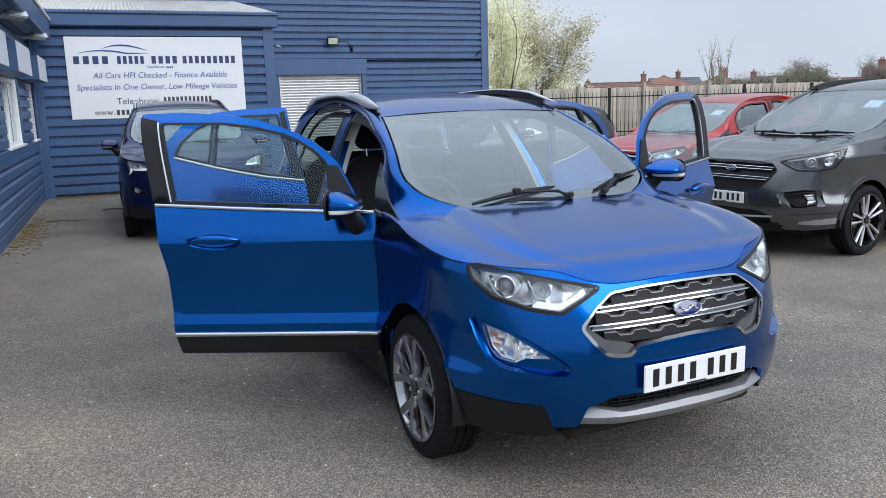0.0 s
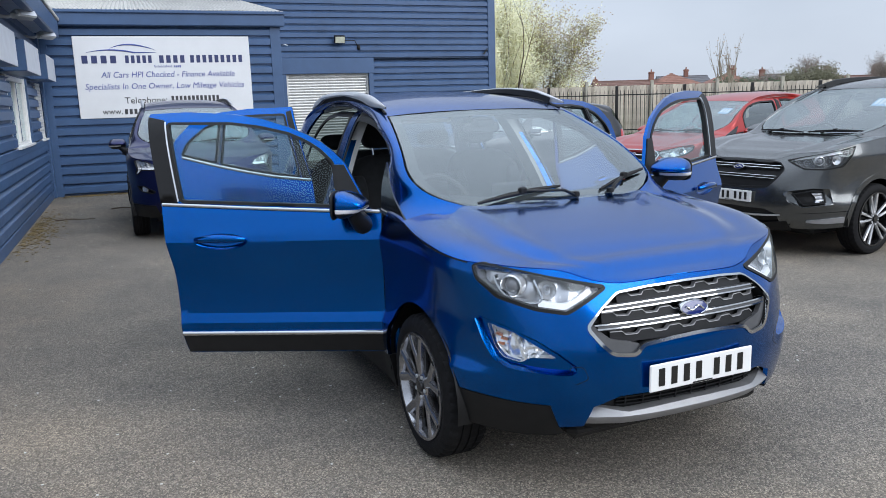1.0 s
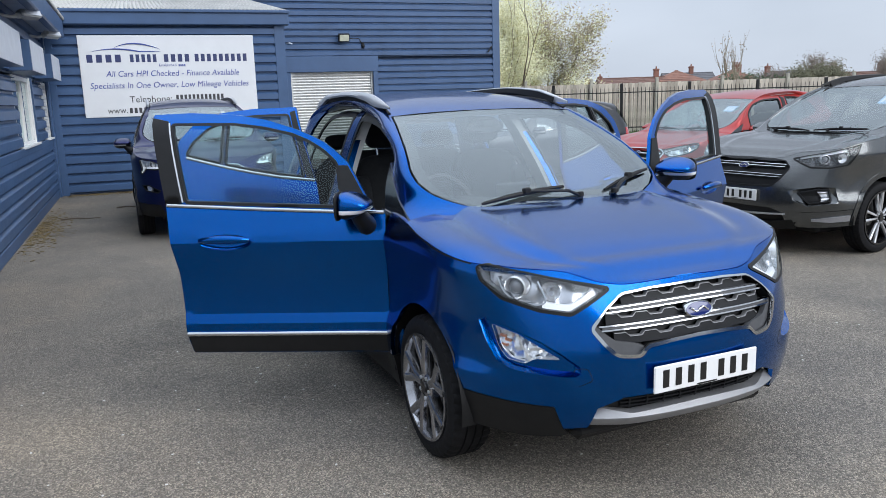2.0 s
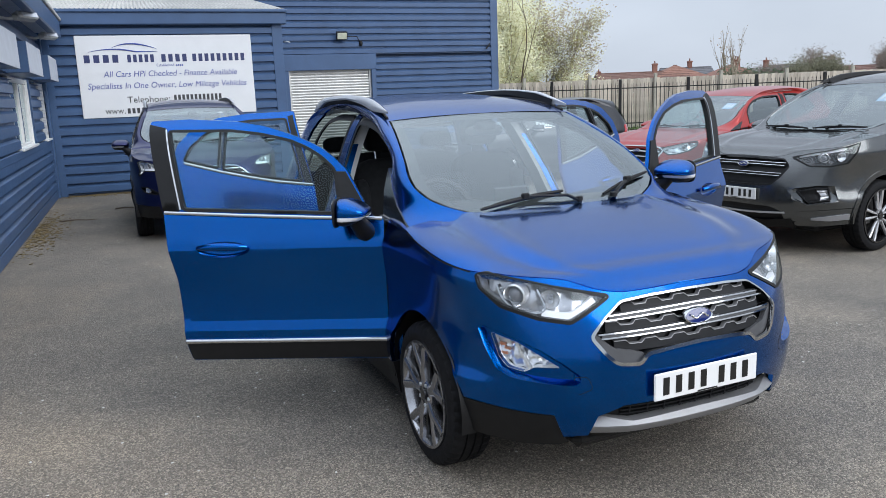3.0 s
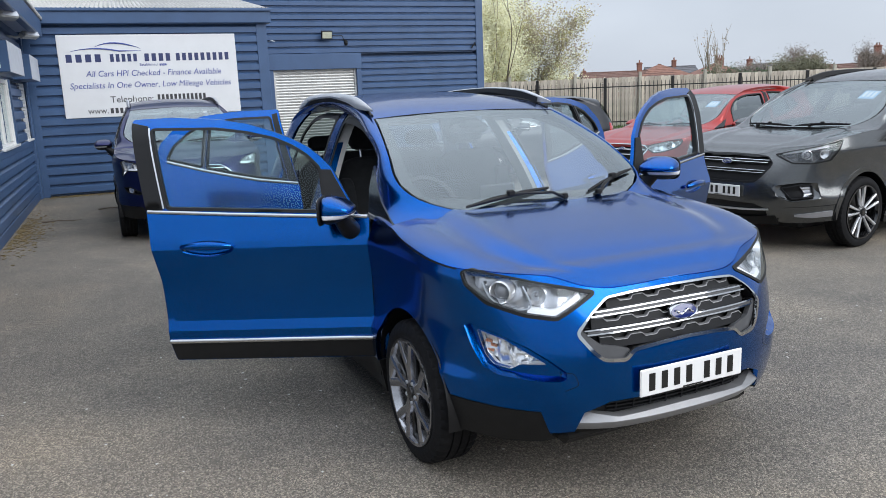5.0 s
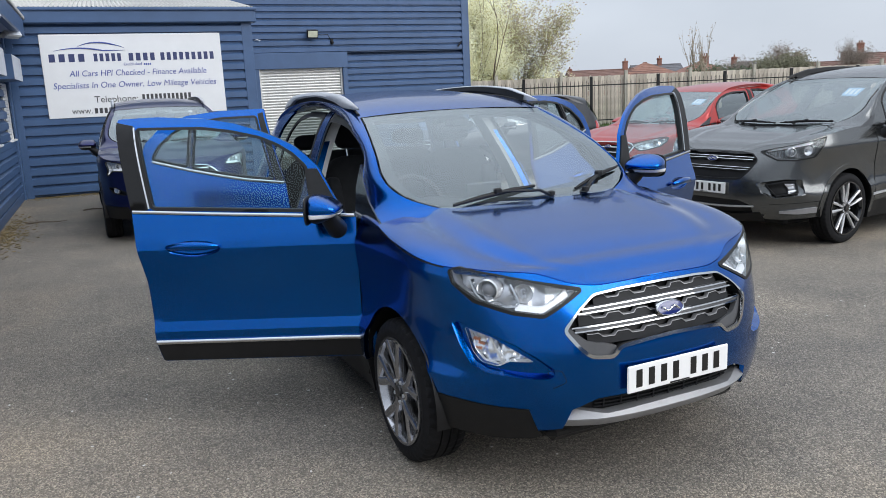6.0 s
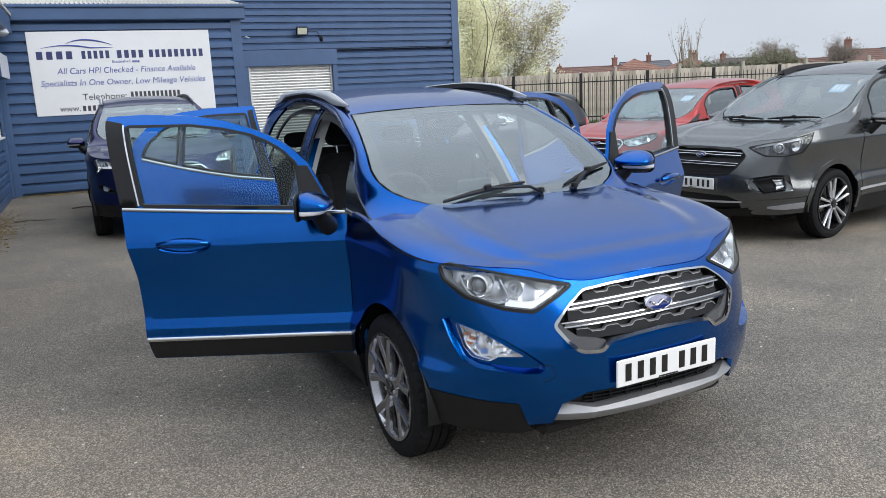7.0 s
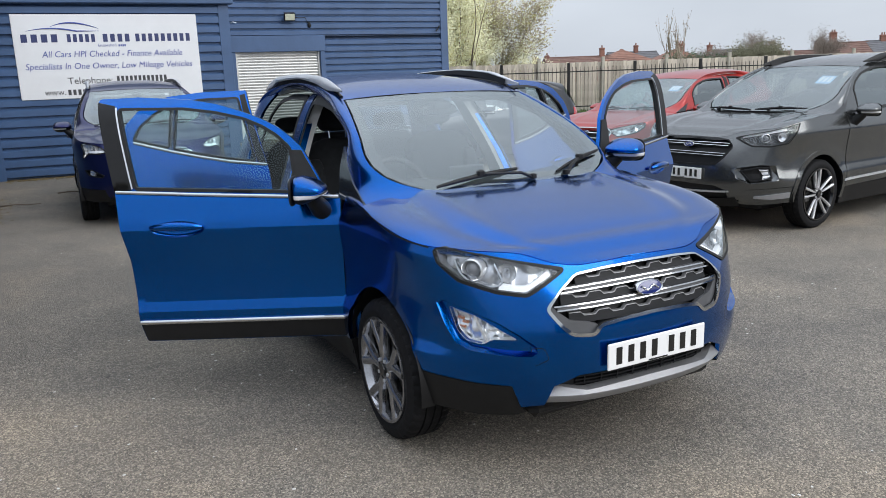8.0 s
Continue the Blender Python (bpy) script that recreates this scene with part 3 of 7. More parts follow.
def E2(b):
    """The line along the top of the side windows, on the skin."""
    if b.deep:
        pts = ((1.05, 1.050), (1.34, 1.140), (1.53, 1.243), (1.60, 1.332), (1.82, 1.448), (2.155, 1.535), (2.69, 1.584), (3.05, 1.590), (3.30, 1.572), (3.55, 1.530), (3.74, 1.43))
        return spline([b.flank(*p) for p in pts], 7)
    pts = ((1.03, 1.078), (1.20, 1.135), (1.40, 1.250), (1.62, 1.432), (1.80, 1.510), (2.10, 1.577), (2.55, 1.602), (2.95, 1.590), (3.25, 1.520), (3.60, 1.400))
    return spline([b.flank(*p) for p in pts], 7)


def resample(line, n):
    p = np.array(line, float)
    d = np.concatenate([[0], np.cumsum(np.linalg.norm(np.diff(p, axis=0), axis=1))])
    return [tuple(float(np.interp(t, d, p[:, k])) for k in range(p.shape[1])) for t in np.linspace(0, d[-1], n)]


def hood_geo(b):
    sh, g = b.shell, Geo()
    lift = b.top(0) / b.kz - 0.895
    _, y0, z0 = sh.at(0.02, b.top(0.02))
    zc = smooth_keys((y0, z0), (y0 + 0.10, z0 + 0.034), (0.42 * b.ky + lift, (1.000 + lift * 0.7) * b.kz), (0.75 * b.ky, (1.066 + lift * 0.3) * b.kz), (1.10 * b.ky, 1.118 * b.kz))
    rows = []
    for s in np.concatenate([np.linspace(0.02, 0.42 * b.kx, 12), np.linspace(0.45 * b.kx, sh.sy(1.06 * b.ky), 36)]):
        xb, yb, zb = sh.at(s, b.top(s) + 0.003)
        row = []
        drop = max(0.0, b.roll(s))
        for t in np.linspace(-1, 1, 57):
            u = math.copysign(1 - (1 - abs(t)) ** 1.9, t)
            a, y = abs(u), yb
            zt = max(zc(y), zb + drop)
            z = zb + drop * (1 - a**22) + (zt - zb - drop) * (1 - a**3.2)
            ridge = math.exp(-((a - 0.62) / 0.07) ** 2) * 0.010 - math.exp(-((a - 0.74) / 0.07) ** 2) * 0.010
            z += ridge * min(1, max(0, (y - 0.2) / 0.3)) * b.kz
            row.append((u * xb, y, z))
        rows.append(row)
    g.grid(rows)
    g.grid([rows[-1], [(x, y + 0.01, z - 0.05) for x, y, z in rows[-1]]])
    edge = [r[0] for r in rows[::-1]] + [r[-1] for r in rows]
    g.grid([edge, [(x * 0.985, y + 0.012, z - 0.03) for x, y, z in edge]])
    return g


def screen_rows(b, inset=0.0, n=24, m=12):
    edge = [p for p in E1(b) if p[1] <= 1.892 * b.ky]
    edge = resample(edge, m)
    rows = []
    for i, (x, y, z) in enumerate(edge):
        t = i / (m - 1)
        bow = 0.056 * b.ky * (x / (0.66 * b.kx)) ** 2
        rise = (-0.010 * (1 - t) + 0.022 * t) * b.kz
        k = x - 0.012 - inset
        rows.append([(k * u, y - bow * (1 - u * u), z + rise * (1 - u * u) + 0.016 * math.sin(math.pi * t) * (1 - u * u)) for u in np.linspace(-1, 1, n)])
    return rows


def roof_rows(b, n=22, drop=0.0):
    edge = [p for p in E1(b) if p[1] >= 1.88 * b.ky]
    rows = []
    for i, (x, y, z) in enumerate(edge):
        t = i / (len(edge) - 1)
        crown = (0.022 + 0.03 * math.sin(math.pi * min(1, t * 1.1) / 2)) * b.kz
        bow = 0.05 * b.ky * max(0, 1 - t * 6)
        rows.append([(x * u, y - bow * (1 - u * u), z + crown * (1 - abs(u) ** 2.6) - drop) for u in np.linspace(-1, 1, n)])
    return rows


def tyre_geo(r, w, rim):
    prof = [(-w / 2 + 0.012, rim), (-w / 2, rim + 0.02), (-w / 2, r - 0.045), (-w / 2 + 0.012, r - 0.012), (-w / 2 + 0.03, r - 0.001)]
    prof += [(a, r - d) for a, d in ((-0.052, 0), (-0.050, 0.008), (-0.044, 0.008), (-0.042, 0), (-0.012, 0), (-0.010, 0.008), (-0.004, 0.008), (-0.002, 0), (0.03, 0), (0.032, 0.008), (0.038, 0.008), (0.04, 0))]
    prof += [(w / 2 - 0.03, r - 0.001), (w / 2 - 0.012, r - 0.012), (w / 2, r - 0.045), (w / 2, rim + 0.02), (w / 2 - 0.012, rim)]
    g, n, rows = Geo(), 176, []
    for a, rr in prof:
        block = 0.007 if rr > r - 0.014 and abs(a) > 0.04 else 0.0
        ring = []
        for j in range(n):
            t = 2 * math.pi * j / n
            k = rr - block * ((j + (2 if a > 0 else 0)) % 4 == 0)
            ring.append((a, k * math.cos(t), k * math.sin(t)))
        rows.append(ring)
    g.grid(rows, True)
    return g


def wheel_kit(b, style, parent_car, side, axle):
    """A wheel whose outer face looks to side; its parts are built once for each car and shared."""
    w, rim = 0.205, b.tyre - 0.087
    key = (style, round(b.tyre, 3))
    if key not in WHEELS:
        tyre = mesh_of("tyre", tyre_geo(b.tyre, w, rim), RUBBER, 35)
        barrel = Geo().lathe([(w / 2 - 0.012, rim + 0.006), (w / 2 + 0.002, rim + 0.004), (w / 2 + 0.002, rim - 0.010), (w / 2 - 0.014, rim - 0.016), (w / 2 - 0.06, rim - 0.03), (-w / 2, rim - 0.03), (-w / 2, rim)], 56)
        barrel = mesh_of("rim_barrel", barrel, ALLOY_GREY if style == "twin" else GLOSS_BLACK, 35)
        sp, po = Geo(), Geo()
        n = {"twin": 5, "star": 5, "plain": 7}[style]
        for k in range(n):
            t0 = 2 * math.pi * k / n
            for j in (-1, 1):
                spread = {"twin": 0.19, "star": 0.16, "plain": 0.10}[style]
                ends = [(0.045, j * 0.16), (0.085, j * spread * 1.45), (0.15, j * spread * 1.30), (rim - 0.008, j * spread * (1.15 if style == "star" else 0.9))]
                if style == "twin":
                    ends = [(0.045, j * 0.16), (0.085, j * 0.09), (0.125, j * 0.115), (0.175, j * 0.225), (rim - 0.006, j * 0.275)]
                for geo_, x0, wd, th in ((sp, 0.0, {"twin": 0.040, "star": 0.030, "plain": 0.027}[style], 0.012), (po, -0.022, 0.032, 0.02)):
                    pts = [(w / 2 - 0.018 + x0 + 0.014 * (r_ / rim), r_ * math.sin(t0 + a_), r_ * math.cos(t0 + a_)) for r_, a_ in ends]
                    pts = spline(pts, 4)
                    rows = []
                    for i, p in enumerate(pts):
                        q = Vector(pts[min(i + 1, len(pts) - 1)]) - Vector(pts[max(i - 1, 0)])
                        tan = q.cross(Vector((1, 0, 0))).normalized() * wd * ((0.22 + 0.34 * i / len(pts)) if style == "star" and geo_ is sp else (0.42 + 0.16 * i / len(pts)))
                        p = Vector(p)
                        dx = Vector((th, 0, 0))
                        rows.append([p - tan - dx, p - tan * 0.88 + dx * 0.3, p - tan * 0.35 + dx * 0.85, p + tan * 0.35 + dx * 0.85, p + tan * 0.88 + dx * 0.3, p + tan - dx])
                    geo_.grid(rows, True)
        hub = Geo().lathe([(w / 2 - 0.05, 0.075), (w / 2 - 0.016, 0.070), (w / 2 - 0.006, 0.055), (w / 2 - 0.012, 0.034), (w / 2 - 0.012, 0.0)], 30)
        cap = Geo().lathe([(w / 2 - 0.014, 0.031), (w / 2 + 0.001, 0.028), (w / 2 + 0.005, 0.0)], 24)
        nuts = []
        for k in range(5):
            t = 2 * math.pi * (k + 0.5) / 5
            nuts.append(("wheel_nut", mesh_of("wheel_nut", Geo().lathe([(w / 2 - 0.03, 0.010), (w / 2 - 0.002, 0.009), (w / 2 + 0.001, 0.0)], 6, "x", (0, 0.052 * math.sin(t), 0.052 * math.cos(t))), SATIN, 30)))
        disc = Geo().lathe([(0.0, 0.155), (0.012, 0.155), (0.012, 0.06), (0.02, 0.0)], 40)
        disc.box(-0.02, 0.045, -0.16, -0.07, -0.06, 0.06, 0.012)
        WHEELS[key] = [("tyre", tyre), ("rim", barrel), ("spoke_face", mesh_of("spoke_face", sp, ALLOY_GREY if style == "twin" else RIM_FACE, 40)), ("spoke_pocket", mesh_of("spoke_pocket", po, GLOSS_BLACK, 40)),
                       ("hub", mesh_of("hub", hub, ALLOY_GREY if style == "twin" else RIM_GREY, 40)), ("centre_cap", mesh_of("centre_cap", cap, GLOSS_BLACK, 40))] + nuts
        WHEELS[key].append(("brake_disc", mesh_of("brake_disc", disc, IRON, 40)))
    x = side * (b.half - 0.112)
    m = pose(x, b.axles[axle], b.tyre, 0, 0, 0 if side > 0 else 180) @ pose(0, 0, 0, 17 * axle + 9, 0, 0)
    kit = WHEELS[key]
    root = shared("wheel", kit[-1][1], parent_car, m)
    for nm, me in kit[:-1]:
        shared(nm, me, root, Matrix.Identity(4))
    return root


WHEELS = {}


def strip_part(b, name, line, width, off, mat, parent, g=1, depth=0.006, label="", step=0.04, smooth=50):
    return part(name, skin(b.lay(off, g), band(line, width), (), step, depth), mat, parent, label, smooth)


def bead(b, g, line, off, r, flat=0.7, back_=None):
    """A half-round strip laid on the skin."""
    pts = [b.shell.at(u * g, v, off) for u, v in dense(line, 0.05, False)]
    t = Geo().tube(pts, r, 10, True, False, 1.0)
    return t.move(back_) if back_ is not None else t


def frame_part(b, name, line, width, off, mat, parent, g=1, depth=0.012, label="", step=0.03):
    o, i = band(line, width, True)
    if abs(sum(p[0] * q[1] - q[0] * p[1] for p, q in zip(o, o[1:] + o[:1]))) < abs(sum(p[0] * q[1] - q[0] * p[1] for p, q in zip(i, i[1:] + i[:1]))):
        o, i = i, o
    return part(name, skin(b.lay(off, g), o, (i,), step, depth), mat, parent, label, 50)


def plate(b, parent, s=0.0, z=0.535, off=0.014):
    x, y, zz = b.shell.at(0, z * b.kz, off)
    g = Geo().box(-0.26, 0.26, y - 0.006, y + 0.004, zz - 0.0555, zz + 0.0555, 0.004)
    p = part("number_plate", g, PLATE_WHITE, parent, "white number plate with plain dark bars")
    for i in range(7):
        x = -0.205 + i * 0.0615 + (0.03 if i > 3 else 0)
        part("plate_bar", Geo().box(x - 0.015, x + 0.015, y - 0.0085, y - 0.006, zz - 0.035, zz + 0.037, 0.001), PLATE_BLACK, p)
    part("plate_bar", Geo().box(-0.05, 0.05, y - 0.0085, y - 0.006, zz - 0.051, zz - 0.045, 0.0005), PLATE_BLACK, p)
    back = Geo().box(-0.23, 0.23, y + 0.002, y + 0.05, zz - 0.045, zz + 0.045, 0.004)
    part("plate_backing", back, BLACK, p)
    return p


def badge(b, parent, z, off, rx=0.072, rz=0.029):
    x, y, zz = b.shell.at(0, z * b.kz, off)
    lean = -0.42
    def oval(k, dy):
        return [(k * rx * math.cos(t), y + dy + k * rz * math.sin(t) * -lean * 0.9, zz + k * rz * math.sin(t)) for t in np.linspace(0, 2 * math.pi, 36, endpoint=False)]
    g = Geo().grid([oval(1, 0.02), oval(1, -0.004), oval(0.93, -0.007), oval(0.88, -0.004)], True)
    p = part("badge", g, CHROME, parent, "oval badge with a chrome rim", 40)
    part("badge_face", Geo().grid([oval(0.89, -0.0035), oval(0.5, -0.006), oval(0.02, -0.007)], True), BADGE_BLUE, p, "", 60)
    sw = [(rx * 0.62 * t, y - 0.0095 + 0.003 * t * t, zz + rz * 0.28 * math.sin(t * 4.5)) for t in np.linspace(-1, 1, 22)]
    part("badge_stroke", Geo().tube(sw, [0.002 + 0.0028 * abs(math.cos(k * 0.9)) for k in range(22)], 6), CHROME, p)
    return p


def soft_box(g, x0, x1, y0, y1, z0, z1, r, m=None, n=7, p=4.0):
    """A cushion-like rounded block."""
    c, h = ((x0 + x1) / 2, (y0 + y1) / 2, (z0 + z1) / 2), ((x1 - x0) / 2, (y1 - y0) / 2, (z1 - z0) / 2)
    rows = []
    for i in range(n * 2 + 1):
        a = math.pi * (i / (n * 2) - 0.5)
        ca, sa = max(0, math.cos(a)) ** (2 / p), math.copysign(abs(math.sin(a)) ** (2 / p), math.sin(a))
        row = []
        for j in range(n * 4):
            t = 2 * math.pi * j / (n * 4)
            ct, st = math.copysign(abs(math.cos(t)) ** (2 / p), math.cos(t)), math.copysign(abs(math.sin(t)) ** (2 / p), math.sin(t))
            q = Vector((c[0] + h[0] * ca * ct, c[1] + h[1] * ca * st, c[2] + h[2] * sa))
            row.append(m @ q if m is not None else q)
        rows.append(row)
    return g.grid(rows, True)


def seat(parent, x, y, z, width=0.50, bench=False, rests=(0,)):
    tilt = pose(0, y + 0.46, z + 0.18, -14, 0, 0)
    s = part("seat", soft_box(Geo(), x - width / 2, x + width / 2, y, y + 0.52, z, z + 0.20, 0.05), CLOTH, parent, "charcoal cloth seat", 60)
    top_ = 0.56 if bench else 0.60
    part("backrest", soft_box(Geo(), x - width / 2, x + width / 2, -0.02, 0.13, -0.05, top_, 0.05, tilt), CLOTH, s, "", 60)
    if not bench:
        for k in (-1, 1):
            part("bolster", soft_box(Geo(), x + k * width * 0.42 - 0.05, x + k * width * 0.42 + 0.05, -0.07, 0.08, 0.02, 0.46, 0.05, tilt), CLOTH, s, "", 60)
    for r in rests:
        part("headrest", soft_box(Geo(), x + r - 0.13, x + r + 0.13, 0.0, 0.11, top_ + 0.02 + 0.03 * (not bench), top_ + (0.13 if bench else 0.23), 0.04, tilt), CLOTH, s, "", 60)
        for k in (-0.06, 0.06):
            part("headrest_post", Geo().tube([tilt @ Vector((x + r + k, 0.06, top_ - 0.04)), tilt @ Vector((x + r + k, 0.06, top_ + 0.08))], 0.007), CHROME, s)
    return s


def wedge(g, grow, z_lo, z_hi, x0=-0.012, x1=0.215):
    """A slice of the mirror's wedge-shaped housing, pointed towards the car's front."""
    o = Geo()
    soft_box(o, x0 - grow, x1 + grow, -0.115 - grow, 0.052 + grow, -0.060 - grow, 0.100 + grow, 0.03, None, 11, 3.2)
    out_ = []
    for x, y, z in o.v:
        k = min(1, max(0, (0.052 - y) / 0.167))
        tip = 1 - 0.80 * k ** 1.7
        z = 0.038 + (z - 0.038) * tip - 0.010 * k
        edge = min(1, max(0, (x - 0.10) / 0.12))
        z = 0.02 + (z - 0.02) * (1 - 0.25 * edge ** 2)
        out_.append((g * x, y, min(z_hi, max(z_lo, z))))
    o.v = out_
    return o


def wing_mirror(parent, b, g, y, z, paint_, lower=BLACK, shift=None):
    x0, y0, z0 = b.shell.at(b.flank(y, z)[0], z * b.kz)
    base = pose(g * (x0 + 0.045), y0, z0) @ Matrix.Scale(0.98, 4)
    if shift is not None:
        base = shift @ base
    housing = part("wing_mirror", wedge(g, 0.0, 0.004, 1).move(base), paint_, parent, "", 50)
    part("mirror_base", wedge(g, -0.003, -1, 0.006).move(base), lower, housing, "black lower mirror housing", 50)
    lamp = wedge(g, 0.0015, -0.014, 0.006, 0.02, 0.216)
    lamp.v = [(x, min(y_, 0.030), z_) for x, y_, z_ in lamp.v]
    part("indicator_lamp", lamp.move(base), LAMP_WHITE, housing, "clear side indicator", 50)
    foot = Geo().tube([(g * (x0 - 0.03), y0 - 0.075, z0 - 0.125), (g * (x0 + 0.025), y0 - 0.064, z0 - 0.100), (g * (x0 + 0.085), y0 - 0.036, z0 - 0.040), (g * (x0 + 0.12), y0 - 0.03, z0 + 0.0)], [0.058, 0.053, 0.041, 0.036], 14)
    if shift is not None:
        foot.move(shift)
    part("mirror_foot", foot, lower, housing, "", 60)
    rim = Geo()
    soft_box(rim, -0.008, 0.200, 0.040, 0.056, -0.052, 0.086, 0.02, None, 7, 4)
    rim.v = [(g * x, y_, z_) for x, y_, z_ in rim.v]
    part("mirror_rim", rim.move(base), lower, housing, "black mirror rim", 50)
    glass = Geo()
    soft_box(glass, 0.004, 0.190, 0.052, 0.059, -0.044, 0.084, 0.02, None, 6, 4)
    glass.v = [(g * x, y_, z_) for x, y_, z_ in glass.v]
    part("mirror_glass", glass.move(base), CHROME, housing, "", 50)
    return housing


def headlight(b, parent, g, outline, projector, guide, inner=None):
    poly = rounded([b.face(*p) for p in outline], 0.012)
    cu, cv = sum(p[0] for p in poly) / len(poly), sum(p[1] for p in poly) / len(poly)
    small = [(cu + (u - cu) * 0.93, cv + (v - cv) * 0.86) for u, v in poly]
    pan = skin(lambda u, v, d: b.shell.at(u * g, v, -0.046 + 0.0045 * math.sin(u * 70) + 0.005 * math.sin(v * 60 + u * 25) + d), small, (), 0.012, 0.0)
    wall_, wall2 = dense(poly, 0.02), dense(poly, 0.02)
    pan.grid([[b.shell.at((cu + (u - cu) * 0.93) * g, cv + (v - cv) * 0.86, -0.048) for u, v in wall_], [b.shell.at(u * g, v, -0.001) for u, v in wall2]], True)
    h = part("headlight", pan, inner or LAMP_CHROME, parent, "clear headlight with projector lens", 40)
    part("lamp_lens", skin(b.lay(0.002, g), poly, (), 0.03, 0.004), LENS, h, "", 50).visible_shadow = False
    mid_ = sum(v for u, v in poly) / len(poly)
    frame_part(b, "lamp_bezel", poly, [0.006 if v > mid_ + 0.01 else 0.013 for u, v in poly], 0.004, BLACK, h, g, 0.02, "", 0.02)
    for k, (s, z, r) in enumerate(projector):
        u, v = b.face(s, z)
        p, q = Vector(b.shell.at(u * g, v, -0.035)), Vector(b.shell.at(u * g, v, 0.0))
        d = (q - p).normalized()
        m = Matrix.Translation(p) @ d.to_track_quat("X", "Z").to_matrix().to_4x4()
        if k:
            part("lamp_bowl", Geo().lathe([(0.022, r * 1.75), (0.010, r * 1.5), (-0.004, r * 1.0), (-0.012, r * 0.45), (-0.014, 0.0)], 28).move(m), LAMP_CHROME, h, "", 60)
            part("lamp_bulb", Geo().lathe([(-0.012, 0.007), (0.010, 0.007), (0.016, 0.0)], 12).move(m), LENS_GREY, h, "", 60)
            continue
        part("projector_ring", Geo().lathe([(-0.02, r * 1.55), (0.014, r * 1.40), (0.018, r * 1.22), (0.0, r * 1.05), (-0.02, r)], 28).move(m), LAMP_CHROME, h, "", 40)
        part("projector_lens", Geo().lathe([(-0.005, r), (0.010, r * 0.8), (0.018, r * 0.45), (0.021, 0)], 24).move(m), LENS_GREY, h, "", 60)
    if guide:
        strip_part(b, "light_guide", spline([b.face(*p) for p in guide], 5), 0.026, -0.022, LAMP_WHITE, h, g, 0.02, "white light strip", 0.02)
    return h


def grille(b, parent, outline, bars, rows, frame_w=0.015, frame_mat=None, bar_mat=None):
    poly = [b.face(*p) for p in outline]
    back_ = part("grille", skin(b.lay(-0.055), poly, (), 0.05, 0.0), BLACK, parent, "dark radiator grille in a chrome frame")
    rim_ = rounded(poly, 0.02, 3)
    mid_ = sum(v for u, v in rim_) / len(rim_)
    frame_part(b, "grille_frame", rim_, [frame_w * (0.55 if v > mid_ + 0.05 else 1.0) for u, v in rim_], 0.005, frame_mat or CHROME, back_, 1, 0.010, "chrome grille frame")
    o = rounded(poly, 0.02, 3)
    wall_ = dense(o, 0.03)
    part("grille_surround", Geo().grid([[b.shell.at(u * 0.985, v, -0.056) for u, v in wall_], [b.shell.at(u, v, 0.002) for u, v in wall_]], True), DARK_GREY, back_, "", 40)
    for s0, s1, z, h, drop in bars:
        line = [b.face(s0 + (s1 - s0) * t, z - drop * (2 * t - 1) ** 2) for t in np.linspace(0, 1, 13)]
        strip_part(b, "grille_bar", line, h, -0.008, bar_mat or CHROME, back_, 1, 0.02, "chrome grille bar", 0.04)
    for s0, s1, z, amp in rows:
        line, s = [], s0
        while s < s1:
            for ds, dz in ((0.0, amp), (0.052, amp), (0.068, -amp), (0.120, -amp), (0.136, amp)):
                if s + ds <= s1 and (not line or s + ds > line[-1][0] / b.kx + 0.001):
                    line.append(b.face(s + ds, z + dz))
            s += 0.136
        strip_part(b, "grille_mesh", line, 0.0028, -0.020, SILVER_PLASTIC, back_, 1, 0.02, "pale castellated mesh edge", 0.05)
        low = [(u, (z - 0.034) * b.kz) for u, v in (line[0], line[-1])]
        part("grille_panel", skin(b.lay(-0.024), line + low[::-1], (), 0.05, 0.02), DARK_GREY, back_, "dark moulded grille panel", 40)
    return back_


